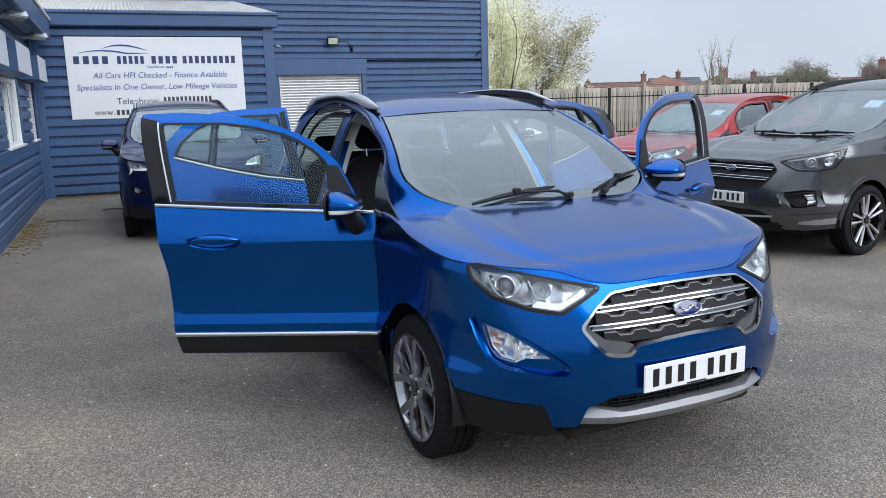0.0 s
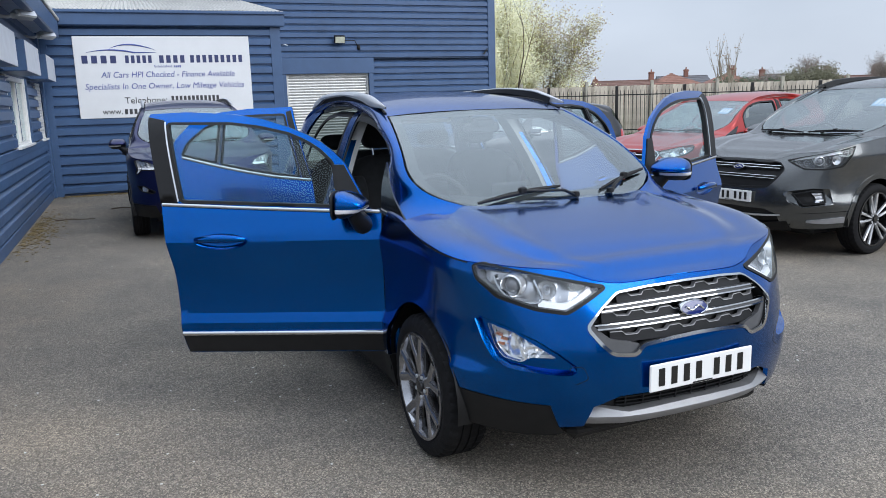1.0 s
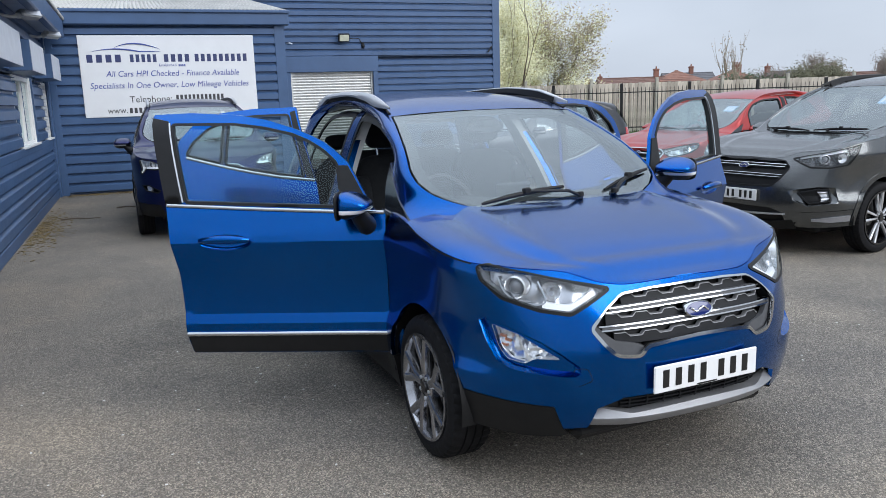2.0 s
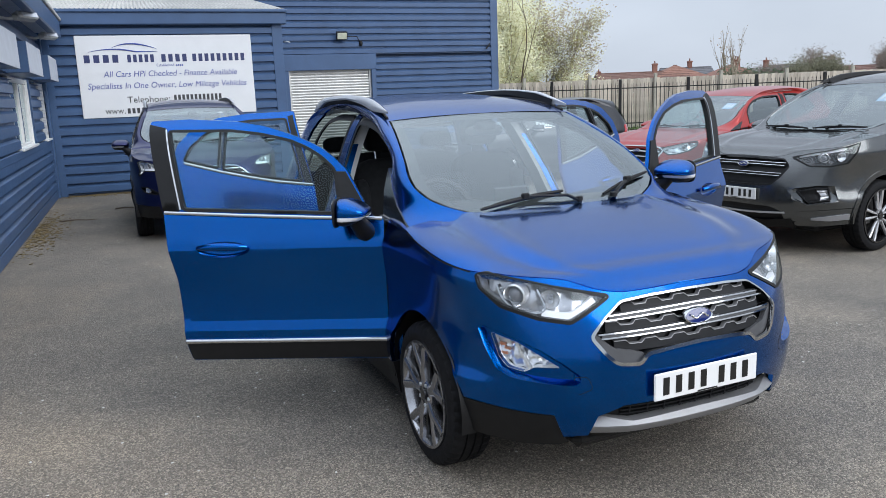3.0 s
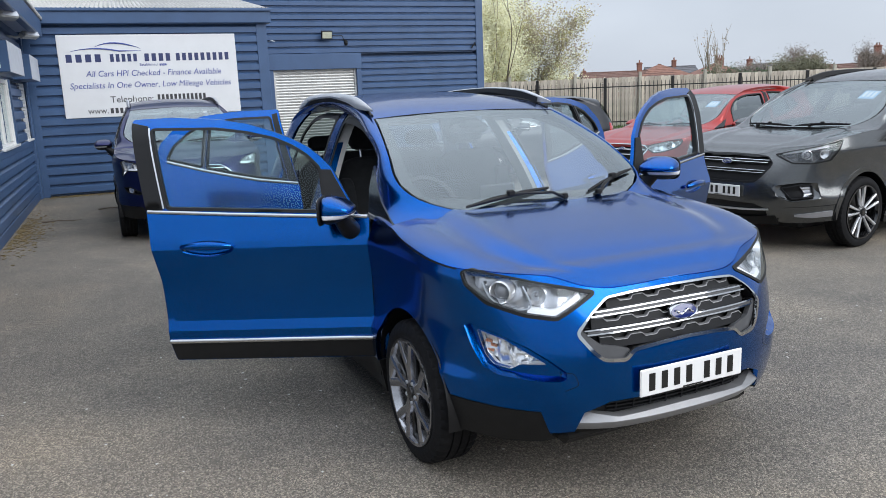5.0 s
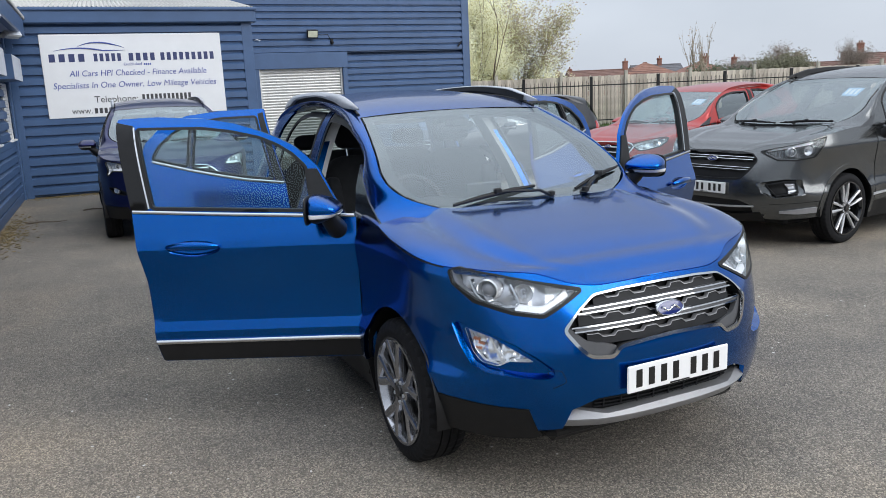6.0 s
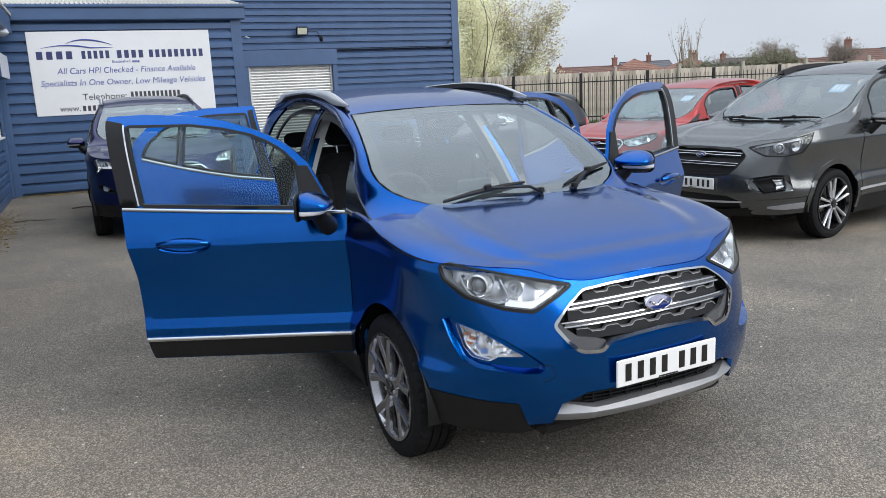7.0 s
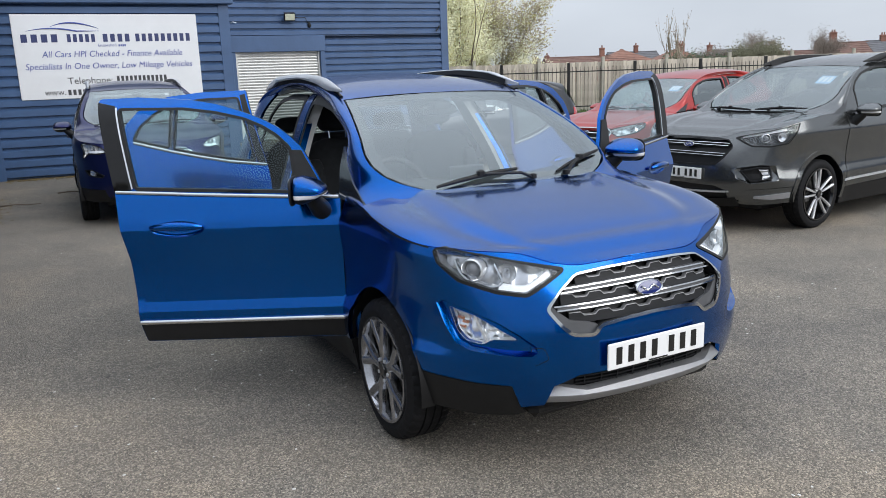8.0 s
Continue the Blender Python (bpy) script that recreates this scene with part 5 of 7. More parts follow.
    hd = put("handle", Geo().tube(pts, [0.012 + 0.010 * (1 - t * t) for t in np.linspace(-1, 1, 13)], 10, True, False, 1.0, (1, 0, 0)), paint_, "", 60)
    if front:
        x, y, z = b.shell.at(b.flank(hy + 0.105, hz)[0], hz + 0.006, 0.026)
        put("lock_barrel", Geo().lathe([(0, 0.011), (0.012, 0.010), (0.014, 0.0)], 16, "x", (g * x - (0.008 if g < 0 else 0), y, z)), CHROME, "", 40, d)
    return d


def closed_flank(b, root, paint_, handles=((2.10, 0.955), (3.02, 0.975)), strip=None, lower=True):
    """A flank with shut doors: skin, shut lines, windows and handles."""
    for g in (-1, 1):
        arch = b.arch(1, (0.37 * b.kz, 0.40 * b.kz))
        s_end = float(b.shell.s[-1]) * 0.9995
        e2 = [p for p in E2(b) if p[0] > b.flank(1.283, 1)[0] + 0.03]
        o = [b.flank(1.289, 0.37)]
        o += arch[::-1] + [b.flank(3.80, 0.34), (s_end, 0.34 * b.kz), (s_end, 1.10 * b.kz), b.flank(3.84, 1.10)] + e2[::-1] + [b.flank(1.289, 1.16)]
        fl = lambda pts: [b.flank(*p) for p in pts]
        panes = [fl(FRONT_PANE), fl(REAR_PANE), fl(QUARTER_PANE)]
        d = part("body_side", skin(b.lay(0, g), o, [rounded(p, 0.02, 3) for p in panes], 0.05, 0.02), paint_, root, "", 35)
        for p in panes:
            gl = part("side_window", skin(b.lay(-0.014, g), rounded(p, 0.02, 3), (), 0.06, 0.0), DARK_PANE, d, "tinted side glass", 60)
            gl.visible_shadow = False
            frame_part(b, "window_seal", rounded(p, 0.02, 3), 0.018, 0.004, BLACK, d, g, 0.02)
        strip_part(b, "pillar_cover", fl([(2.37, 1.15), (2.54, 1.56)]), 0.075, 0.005, BLACK, d, g, 0.01)
        for line in (((1.292, 0.38), (1.292, 1.06)), ((2.345, 0.38), (2.365, 0.80), (2.42, 1.12)), ((2.97, 0.50), (3.05, 0.72), (3.22, 0.95), (3.31, 1.2), (3.29, 1.40))):
            strip_part(b, "shut_line", spline(fl(line), 5), 0.007, 0.0015, BLACK, d, g, 0.0)
        strip_part(b, "belt_strip", fl([(1.30, 1.10), (2.40, 1.136), (3.0, 1.25), (3.2, 1.31)]), 0.016, 0.006, strip or BLACK, d, g, 0.01)
        for hy, hz in handles:
            pts = []
            for t in np.linspace(-1, 1, 9):
                x, y, z = b.shell.at(b.flank(hy + 0.11 * t, hz)[0], (hz + 0.005) * b.kz, 0.010 + 0.026 * (1 - t**4))
                pts.append((g * x, y, z))
            part("handle", Geo().tube(pts, 0.015, 8), paint_, d, "", 60)
        q = fl([(1.06, 1.088), (1.27, 1.100), (1.37, 1.205)])
        part("quarter_window", skin(b.lay(0.004, g), q, (), 0.04, 0.01), GLOSS_BLACK, d)
        wing_mirror(root, b, g, 1.46, 1.10, paint_)


# ---- the blue car with its doors open ----
HB = Body(0.882, 4.02, 1.655, tyre=0.331, deep=True, arch=0.054)
HEADLIGHT = ((0.985, 0.968), (0.945, 0.978), (0.785, 0.953), (0.652, 0.928), (0.392, 0.882), (0.567, 0.796), (0.695, 0.811), (0.861, 0.853), (0.960, 0.915))
FOG = ((0.919, 0.738), (0.790, 0.710), (0.700, 0.668), (0.609, 0.621), (0.716, 0.619), (0.757, 0.597), (0.834, 0.608), (0.876, 0.645))
GRILLE = ((0, 0.874), (0.20, 0.871), (0.345, 0.861), (0.420, 0.812), (0.488, 0.742), (0.425, 0.668), (0.385, 0.636), (0.292, 0.628), (0.262, 0.664), (0.13, 0.676), (0, 0.680))
GRILLE = GRILLE + tuple((-x, z) for x, z in GRILLE[-2:0:-1])
blue_car = thing("car", pose(0.004, 0.012, 0), "metallic blue compact crossover with all four doors open", "car")
FOG_BAY = ((0.980, 0.770), (0.920, 0.675), (0.866, 0.603), (0.805, 0.579), (0.660, 0.566), (0.529, 0.560), (0.535, 0.598), (0.600, 0.645), (0.686, 0.692), (0.827, 0.742), (0.930, 0.764))
nose(HB, blue_car, BLUE_PAINT, HEADLIGHT, FOG, GRILLE, step=0.024, sunk=(FOG_BAY, 0.022, 0.013, 0.012))
part("bonnet", hood_geo(HB), BLUE_PAINT, blue_car, "", 40)
screen = greenhouse(HB, blue_car, BLUE_PAINT)
tail(HB, blue_car, BLUE_PAINT, ((2.96, 0.42), (3.03, 0.68), (3.14, 0.82), (3.25, 0.93), (3.325, 1.12), (3.36, 1.30), (3.35, 1.44), (3.28, 1.555)))
underside(HB, blue_car)
lower_trim(HB, blue_car)
cabin(HB, blue_car)
for side in (-1, 1):
    headlight(HB, blue_car, side, HEADLIGHT, ((0.815, 0.890, 0.033), (0.655, 0.878, 0.022)), ((0.455, 0.868), (0.570, 0.813), (0.69, 0.826)), LAMP_INNER)
    fogpoly = rounded([HB.face(*p) for p in FOG], 0.012)
    fp = skin(lambda u, v, d, g_=side: HB.shell.at(u * g_, v, -0.056 + 0.006 * math.sin(u * 95) + 0.005 * math.sin(v * 80) + d), fogpoly, (), 0.012, 0.0)
    ring = dense(fogpoly, 0.02)
    fp.grid([[HB.shell.at(u * side, v, -0.060) for u, v in ring], [HB.shell.at(u * side, v, -0.020) for u, v in ring]], True)
    fog_lamp = part("front_fog_lamp", fp, LAMP_CHROME, blue_car, "clear combined fog and indicator lamp", 40)
    part("lamp_lens", skin(HB.lay(-0.016, side), fogpoly, (), 0.03, 0.004), LENS, fog_lamp, "", 50).visible_shadow = False
    for s_, z_ in ((0.87, 0.69), (0.845, 0.675), (0.86, 0.655)):
        strip_part(HB, "lamp_insert", [HB.face(s_ + 0.02, z_), HB.face(s_ - 0.01, z_ - 0.004)], 0.009, -0.046, LAMP_AMBER, fog_lamp, side, 0.01)
    strip_part(HB, "lamp_divider", [HB.face(0.80, 0.715), HB.face(0.735, 0.600)], 0.010, -0.024, LAMP_CHROME, fog_lamp, side, 0.03)
    strip_part(HB, "towing_cover", rounded([HB.face(0.56, 0.592), HB.face(0.505, 0.592), HB.face(0.485, 0.545), HB.face(0.545, 0.520)], 0.015) + [], 0.0022, 0.0008, BLACK, blue_car, side, 0.0)
    # quarter glass at the screen pillar's foot
    tri = [HB.flank(*p) for p in ((1.06, 1.046), (1.46, 1.078), (1.56, 1.190), (1.61, 1.300), (1.52, 1.240), (1.33, 1.140))]
    q = part("quarter_window", skin(HB.lay(-0.030, side), tri, (), 0.03, 0.02), GLOSS_BLACK, blue_car, "black-edged quarter glass", 40)
    strip_part(HB, "bright_strip", [HB.flank(1.05, 1.046), HB.flank(1.47, 1.074)], 0.014, -0.018, CHROME, blue_car, side, 0.012)
    strip_part(HB, "shut_line", [HB.flank(*p) for p in ((0.44, 0.974), (0.62, 0.994), (0.81, 1.017), (1.02, 1.051))], 0.005, 0.001, BLACK, blue_car, side, 0.0)
    # door openings: pillars, inner sills, seals
    bp = band([HB.flank(2.375, 0.36), HB.flank(2.40, 0.85), HB.flank(2.44, 1.12), HB.flank(2.585, 1.605)], [0.17, 0.15, 0.12, 0.10])
    part("centre_pillar", skin(HB.lay(-0.045, side), bp, (), 0.05, 0.06), BLUE_PAINT, blue_car, "", 40)
    bi = band([HB.flank(2.40, 0.40), HB.flank(2.42, 0.85), HB.flank(2.46, 1.12), HB.flank(2.595, 1.60)], [0.19, 0.17, 0.15, 0.13])
    part("pillar_lining", skin(HB.lay(-0.137, side), bi, (), 0.06, -0.085), TRIM_GREY, blue_car, "pale pillar lining", 40)
    part("inner_sill", Geo().box(side * (HB.half - 0.15), side * (HB.half - 0.045), 1.25, 2.98, 0.30, 0.415, 0.02), BLUE_PAINT, blue_car, "", 40)
    part("hinge_pillar", Geo().box(side * 0.70, side * 0.845, 1.20, 1.275, 0.36, 1.06, 0.02), BLUE_PAINT, blue_car, "", 40)
    seal = [HB.flank(*p) for p in ((1.34, 0.43), (2.29, 0.43), (2.335, 0.8), (2.39, 1.12), (2.49, 1.520), (2.3, 1.515), (2.06, 1.485), (1.80, 1.420), (1.62, 1.345), (1.50, 1.255), (1.35, 1.07))]
    frame_part(HB, "door_seal", rounded(seal, 0.05, 4), 0.034, -0.050, BLACK, blue_car, side, 0.012)
    seal = [HB.flank(*p) for p in ((2.47, 0.43), (2.88, 0.43), (2.99, 0.68), (3.17, 0.90), (3.26, 1.12), (3.28, 1.30), (3.27, 1.42), (3.19, 1.51), (3.0, 1.545), (2.66, 1.54), (2.54, 1.15), (2.49, 0.85))]
    frame_part(HB, "door_seal", rounded(seal, 0.05, 4), 0.034, -0.050, BLACK, blue_car, side, 0.012)
    roof_rail(HB, blue_car, side, SATIN)
    strip = [(side * x, y, z + 0.004) for x, y, z in resample([p for p in E1(HB) if p[1] > 1.89], 20)]
    part("roof_moulding", Geo().tube(strip, 0.010, 6, True, False, 0.5), BLACK, blue_car, "black roof joint strip", 40)
    for ax in (0, 1):
        wheel_kit(HB, "twin", blue_car, side, ax)
    fd = door(HB, blue_car, side, FRONT_DOOR, (FRONT_PANE,), (0.862, 1.29), 62 if side < 0 else 65.85, BLUE_PAINT, ((1.30, 1.082), (1.56, 1.091), (2.0, 1.112), (2.412, 1.136)), (2.10, 0.955), True, (0, 0, 0) if side < 0 else (-0.074, 0.053, 0.042), 0.0 if side < 0 else 0.094)
    wing_mirror(fd, HB, side, 1.450, 1.118, BLUE_PAINT, BLACK, Matrix.Translation((-side * 0.862, -1.29, 0)))
    door(HB, blue_car, side, REAR_DOOR, (REAR_PANE, QUARTER_PANE), (0.862, 2.37), 68 if side < 0 else 66, BLUE_PAINT, ((2.44, 1.152), (2.66, 1.178), (2.83, 1.210), (3.0, 1.248), (3.24, 1.310)), (3.00, 0.975), False, (0, 0, 0), 0.0 if side < 0 else 0.09)

grille(HB, blue_car, GRILLE, ((-0.405, 0.405, 0.820, 0.0058, 0.010), (-0.42, 0.42, 0.804, 0.0058, 0.010), (-0.455, 0.455, 0.753, 0.0058, 0.008), (-0.445, 0.445, 0.737, 0.0058, 0.008)),
       ((-0.34, 0.34, 0.846, 0.007), (-0.42, 0.42, 0.779, 0.007), (-0.39, 0.39, 0.708, 0.007)), 0.014)
for z_, w_ in ((0.811, 0.40), (0.744, 0.44)):
    strip_part(HB, "grille_vane", [HB.face(w_ * t, z_ - 0.009 * t * t) for t in np.linspace(-1, 1, 15)], 0.024, -0.014, MESH_GREY, blue_car, 1, 0.02, "grey vane between the chrome lines")
for side in (-1, 1):
    bay = spline([HB.face(*p) for p in ((0.895, 0.928), (0.862, 0.875), (0.798, 0.838), (0.710, 0.828), (0.676, 0.846), (0.716, 0.913))], 5)
    strip_part(HB, "lamp_bay_edge", bay, 0.007, -0.020, CHROME, blue_car, side, 0.022, "", 0.02)
for side in (-1, 1):
    corner_ = [HB.face(*p) for p in ((0.484, 0.740), (0.424, 0.670), (0.384, 0.639), (0.294, 0.631), (0.266, 0.662), (0.310, 0.676), (0.390, 0.690), (0.440, 0.725), (0.462, 0.748))]
    part("grille_corner", skin(HB.lay(-0.014, side), rounded(corner_, 0.006, 2), (), 0.03, 0.02), MESH_GREY, blue_car, "dark satin grille corner", 40)
badge(HB, blue_car, 0.775, 0.004)
plate(HB, blue_car)
lo = [HB.face(-0.47, 0.43), HB.face(-0.36, 0.475), HB.face(0.36, 0.475), HB.face(0.47, 0.43), HB.face(0.50, 0.30), HB.face(-0.50, 0.30)]
intake = part("lower_intake", skin(HB.lay(-0.05), lo, (), 0.05, 0.0), BLACK, blue_car, "black lower air intake")
for i in range(4):
    strip_part(HB, "intake_bar", [HB.face(s, 0.462 - 0.016 * i) for s in np.linspace(-0.36, 0.36, 9)], 0.006, -0.035, DARK_GREY, intake, 1, 0.02)
for i in range(9):
    s = -0.32 + 0.08 * i
    strip_part(HB, "intake_bar", [HB.face(s, 0.468), HB.face(s, 0.408)], 0.006, -0.033, DARK_GREY, intake, 1, 0.02)
sk = [HB.face(s, z) for s, z in ((-0.475, 0.420), (-0.455, 0.418), (-0.32, 0.396), (-0.15, 0.402), (0, 0.404), (0.15, 0.402), (0.32, 0.396), (0.455, 0.418), (0.475, 0.420), (0.510, 0.385), (0.525, 0.345), (0.28, 0.342), (0, 0.342), (-0.28, 0.342), (-0.525, 0.345), (-0.510, 0.385))]
part("skid_plate", skin(lambda u, v, d: HB.shell.at(u, v, 0.022 - 0.022 * min(1, max(0, (abs(u) - 0.34) / 0.16)) - max(0.0, v - 0.381) * 1.1 - max(0.0, 0.381 - v) * 0.5 + d), rounded(sk, 0.006, 2), (), 0.010, 0.05), SKID, blue_car, "silver skid plate", 22)
part("chin", Geo().box(-0.50, 0.50, 0.16, 0.5, 0.255, 0.33, 0.03), BLACK, blue_car, "black bumper underside")
wiper(HB, blue_car, (0.10, 1.025, 1.118), (-0.46, 1.030, 1.112), (0.03, 1.075, 1.158))
wiper(HB, blue_car, (0.32, 1.035, 1.120), (0.26, 1.048, 1.126), (0.64, 1.185, 1.200))


# ---- the sign and fittings of the low extension ----
sign = thing("sign_board", SHED @ pose(0.64, -0.045, 1.47), "large white dealership sign board with dark blue lettering", "sign")
SW, SZ = 3.26, 1.54
part("board", Geo().box(0, SW, -0.028, 0.0, 0, SZ, 0.006), SIGN_WHITE, sign, "white aluminium sign panel")
for xx in (0.05, SW - 0.09):
    part("batten", Geo().box(xx, xx + 0.04, 0.0, 0.05, 0.02, SZ - 0.02, 0.004), LAMP_GREY, sign)


def lettering(text, x0, x1, z, height, material, italic=True):
    cu = bpy.data.curves.new("lettering", "FONT")
    cu.body, cu.size, cu.extrude, cu.shear = text, 1.0, 0.012, 0.0
    cu.resolution_u = 3
    cu.offset = 0.0
    ob = bpy.data.objects.new("lettering", cu)
    scene.collection.objects.link(ob)
    bpy.context.view_layer.update()
    me = bpy.data.meshes.new_from_object(ob.evaluated_get(bpy.context.evaluated_depsgraph_get()))
    bpy.data.objects.remove(ob)
    xs, ys = [v.co.x for v in me.vertices], [v.co.y for v in me.vertices]
    kx = (x1 - x0) / (max(xs) - min(xs))
    kz = height / 0.72
    lean = 0.18 if italic else 0.0
    for v in me.vertices:
        x, y, e = v.co
        v.co = (x0 + (x - min(xs)) * kx + lean * y * kz, -0.0295 - e * 0.2, z + y * kz)
    me.materials.clear()
    me.materials.append(material)
    ob = new("lettering", me)
    tagged(ob, kind="stuff")
    ob.parent = sign
    return ob


def bar_word(x0, x1, n, z, h, material, thick=0.62):
    step_ = (x1 - x0) / n
    for i in range(n):
        a = x0 + i * step_
        part("sign_bar", Geo().box(a, a + step_ * thick, -0.032, -0.028, z, z + h, 0.001), material, sign)


for x0, x1, n in ((0.13, 0.80, 4), (0.90, 1.42, 5), (1.52, 2.04, 4), (2.10, 3.15, 9)):
    bar_word(x0, x1, n, 1.035, 0.145, SIGN_NAVY)
lettering("Established", 1.42, 1.74, 0.950, 0.052, SIGN_BLUE, False)
bar_word(1.78, 1.92, 4, 0.945, 0.04, SIGN_BLUE, 0.7)
lettering("All Cars HPI Checked - Finance Available", 0.44, 2.93, 0.765, 0.115, SIGN_BLUE)
lettering("Specialists In One Owner, Low Mileage Vehicles", 0.14, 3.10, 0.545, 0.115, SIGN_BLUE)
lettering("Telephone:", 0.82, 1.60, 0.270, 0.125, SIGN_GREY, False)
bar_word(1.68, 2.62, 12, 0.270, 0.125, SIGN_GREY)
lettering("www.", 0.40, 0.76, 0.070, 0.120, SIGN_GREY, False)
bar_word(0.80, 2.70, 22, 0.065, 0.10, SIGN_GREY)
sweep = [(0.22 + 1.25 * t, -0.031, 1.235 + 0.05 * math.sin(math.pi * min(1, t * 1.5)) ** 0.8) for t in np.linspace(0, 1, 20)]
part("sign_swoosh", Geo().tube(sweep, [0.002 + 0.012 * math.sin(math.pi * t) for t in np.linspace(0, 1, 20)], 6, True, False, 1.0, (0, 1, 0)), SIGN_BLUE, sign, "blue car-shaped swoosh")
sweep = [(0.64 + 0.82 * t, -0.031, 1.275 + 0.13 * math.sin(math.pi * min(1, 0.06 + t * 0.94)) ** 0.75 * (1 - 0.35 * t)) for t in np.linspace(0, 1, 20)]
part("sign_swoosh", Geo().tube(sweep, [0.002 + 0.013 * math.sin(math.pi * t) for t in np.linspace(0, 1, 20)], 6, True, False, 1.0, (0, 1, 0)), SIGN_BLUE, sign)

flood = thing("floodlight", HALL @ pose(1.86, -0.10, 3.42), "small square floodlight on the hall wall", "floodlight")
part("lamp_case", Geo().box(-0.16, 0.16, -0.10, 0.0, -0.11, 0.11, 0.015, pose(0, -0.06, 0.02, 20, 0, 0)), BLACK, flood)
part("lamp_glass", Geo().box(-0.135, 0.135, -0.108, -0.100, -0.088, 0.088, 0.004, pose(0, -0.06, 0.02, 20, 0, 0)), shade("frosted_lamp_glass", (0.62, 0.64, 0.50), 0.2), flood, "pale frosted lamp glass")
part("bracket", Geo().box(-0.03, 0.03, -0.06, 0.10, -0.05, 0.02, 0.005), BLACK, flood)
part("cable", Geo().tube([(0.16, 0.04, 0.0), (0.30, 0.05, -0.02), (0.48, 0.05, -0.01), (0.56, 0.05, -0.16)], 0.014, 6), BLACK, flood)
cctv = thing("security_camera", HALL @ pose(2.45, -0.06, 3.24), "small dome camera on the hall wall", "camera")
part("dome", Geo().lathe([(0.0, 0.05), (-0.04, 0.055), (-0.09, 0.045), (-0.12, 0.0)], 16, "z"), BLACK, cctv)
part("camera_bracket", Geo().box(-0.03, 0.03, -0.02, 0.08, -0.01, 0.04, 0.004), BLACK, cctv)
hook = thing("wall_bracket", HALL @ pose(0.26, -0.03, 3.27), "small pale wall bracket", "bracket")
part("bracket_arm", Geo().tube([(0, 0.03, 0), (0.05, -0.06, 0.02), (0.14, -0.06, -0.01)], 0.018, 8), LIGHT_GREY, hook)
hook = thing("wall_bracket", HALL @ pose(6.46, -0.06, 3.05), "small dark bracket at the hall's corner", "bracket")
part("bracket_arm", Geo().tube([(0.1, 0.03, 0.12), (0.03, -0.05, 0.05), (-0.06, -0.05, -0.05)], 0.022, 8), BLACK, hook)

# ---- the office wing ----
OL, SILL, HEAD = 12.5, 1.12, 2.14
OFFICE = pose(-2.93 - OL * math.cos(radians(87.7)), 14.33 - OL * math.sin(radians(87.7)), 0, 0, 0, 87.7)
W1, W2 = (OL - 4.45, OL - 2.60), (OL - 1.08, OL - 0.28)
wall("wall_office_low", OFFICE, OL, 0.14, SILL - 0.09, "blue ribbed steel office wall below the windows")
for i, (a, c, z0, z1) in enumerate(((0, W1[0], SILL, HEAD), (W1[1], W2[0], SILL, HEAD), (W2[1], OL, SILL, HEAD), (0, OL, HEAD, 3.05))):
    wall("wall_office_" + "abcd"[i], OFFICE @ pose(a, 0, 0), c - a, z0, z1, "blue ribbed steel office wall round the windows")
trim(OFFICE, Geo().box(0, OL, -0.06, 0.0, SILL - 0.10, SILL + 0.01, 0.008), "flat blue steel sill band")
trim(OFFICE, Geo().box(0, OL, -0.05, 0.02, 0.0, 0.15, 0.01), "grey-blue plinth along the office wall")
trim(OFFICE, Geo().box(W1[1], W1[1] + 0.10, -0.055, 0.0, SILL, HEAD, 0.006), "blue steel window jamb strip")
trim(OFFICE, Geo().box(-0.2, OL - 0.36, -0.46, -0.32, 2.94, 3.26, 0.02), "blue steel eaves fascia of the office")
trim(OFFICE, Geo().box(-0.2, OL - 0.36, -0.33, 0.16, 3.04, 3.09, 0.005), "pale grey eaves soffit", LIGHT_GREY)
trim(OFFICE, Geo().box(-0.2, OL, -0.48, 4.0, 3.27, 3.33, 0.01), "low office roof edge", ROOF_SHEET)


def office_window(x0, x1, blind, name):
    w = thing(name, OFFICE @ pose(0, 0, 0), "white plastic office window" + (" with a lowered slatted blind" if blind else ""), "window", kind="structure")
    fr = Geo()
    for a, c, z0, z1 in ((x0, x1, SILL, SILL + 0.07), (x0, x1, HEAD - 0.07, HEAD), (x0, x0 + 0.07, SILL + 0.07, HEAD - 0.07), (x1 - 0.07, x1, SILL + 0.07, HEAD - 0.07), ((x0 + x1) / 2 - 0.045, (x0 + x1) / 2 + 0.045, SILL + 0.07, HEAD - 0.07)):
        fr.box(a, c, 0.0, 0.07, z0, z1, 0.006)
    part("window_frame", fr, WHITE_PVC, w)
    part("window_sill", Geo().box(x0 - 0.03, x1 + 0.03, -0.09, 0.02, SILL - 0.005, SILL + 0.03, 0.006), WHITE_PVC, w)
    part("window_reveal", Geo().box(x1 - 0.012, x1 - 0.002, -0.03, 0.0, SILL, HEAD, 0.002), WHITE_PVC, w)
    p = part("pane", Geo().box(x0 + 0.06, x1 - 0.06, 0.03, 0.036, SILL + 0.06, HEAD - 0.06), WINDOW_PANE, w)
    p.visible_shadow = False
    # added dark panel in place of a room, its shade put into the colour
    part("dark_room", Geo().box(x0 + 0.01, x1 - 0.01, 0.15, 0.17, SILL, HEAD), UNLIT_ROOM, w)
    if blind:
        me = mesh_of("blind_slat", Geo().box(x0 + 0.03, x1 - 0.03, -0.03, -0.012, 0, 0.05, 0.006), WHITE_PVC)
        for i in range(16):
            shared("blind_slat", me, w, pose(0, 0, SILL + 0.06 + i * 0.06))
    return w


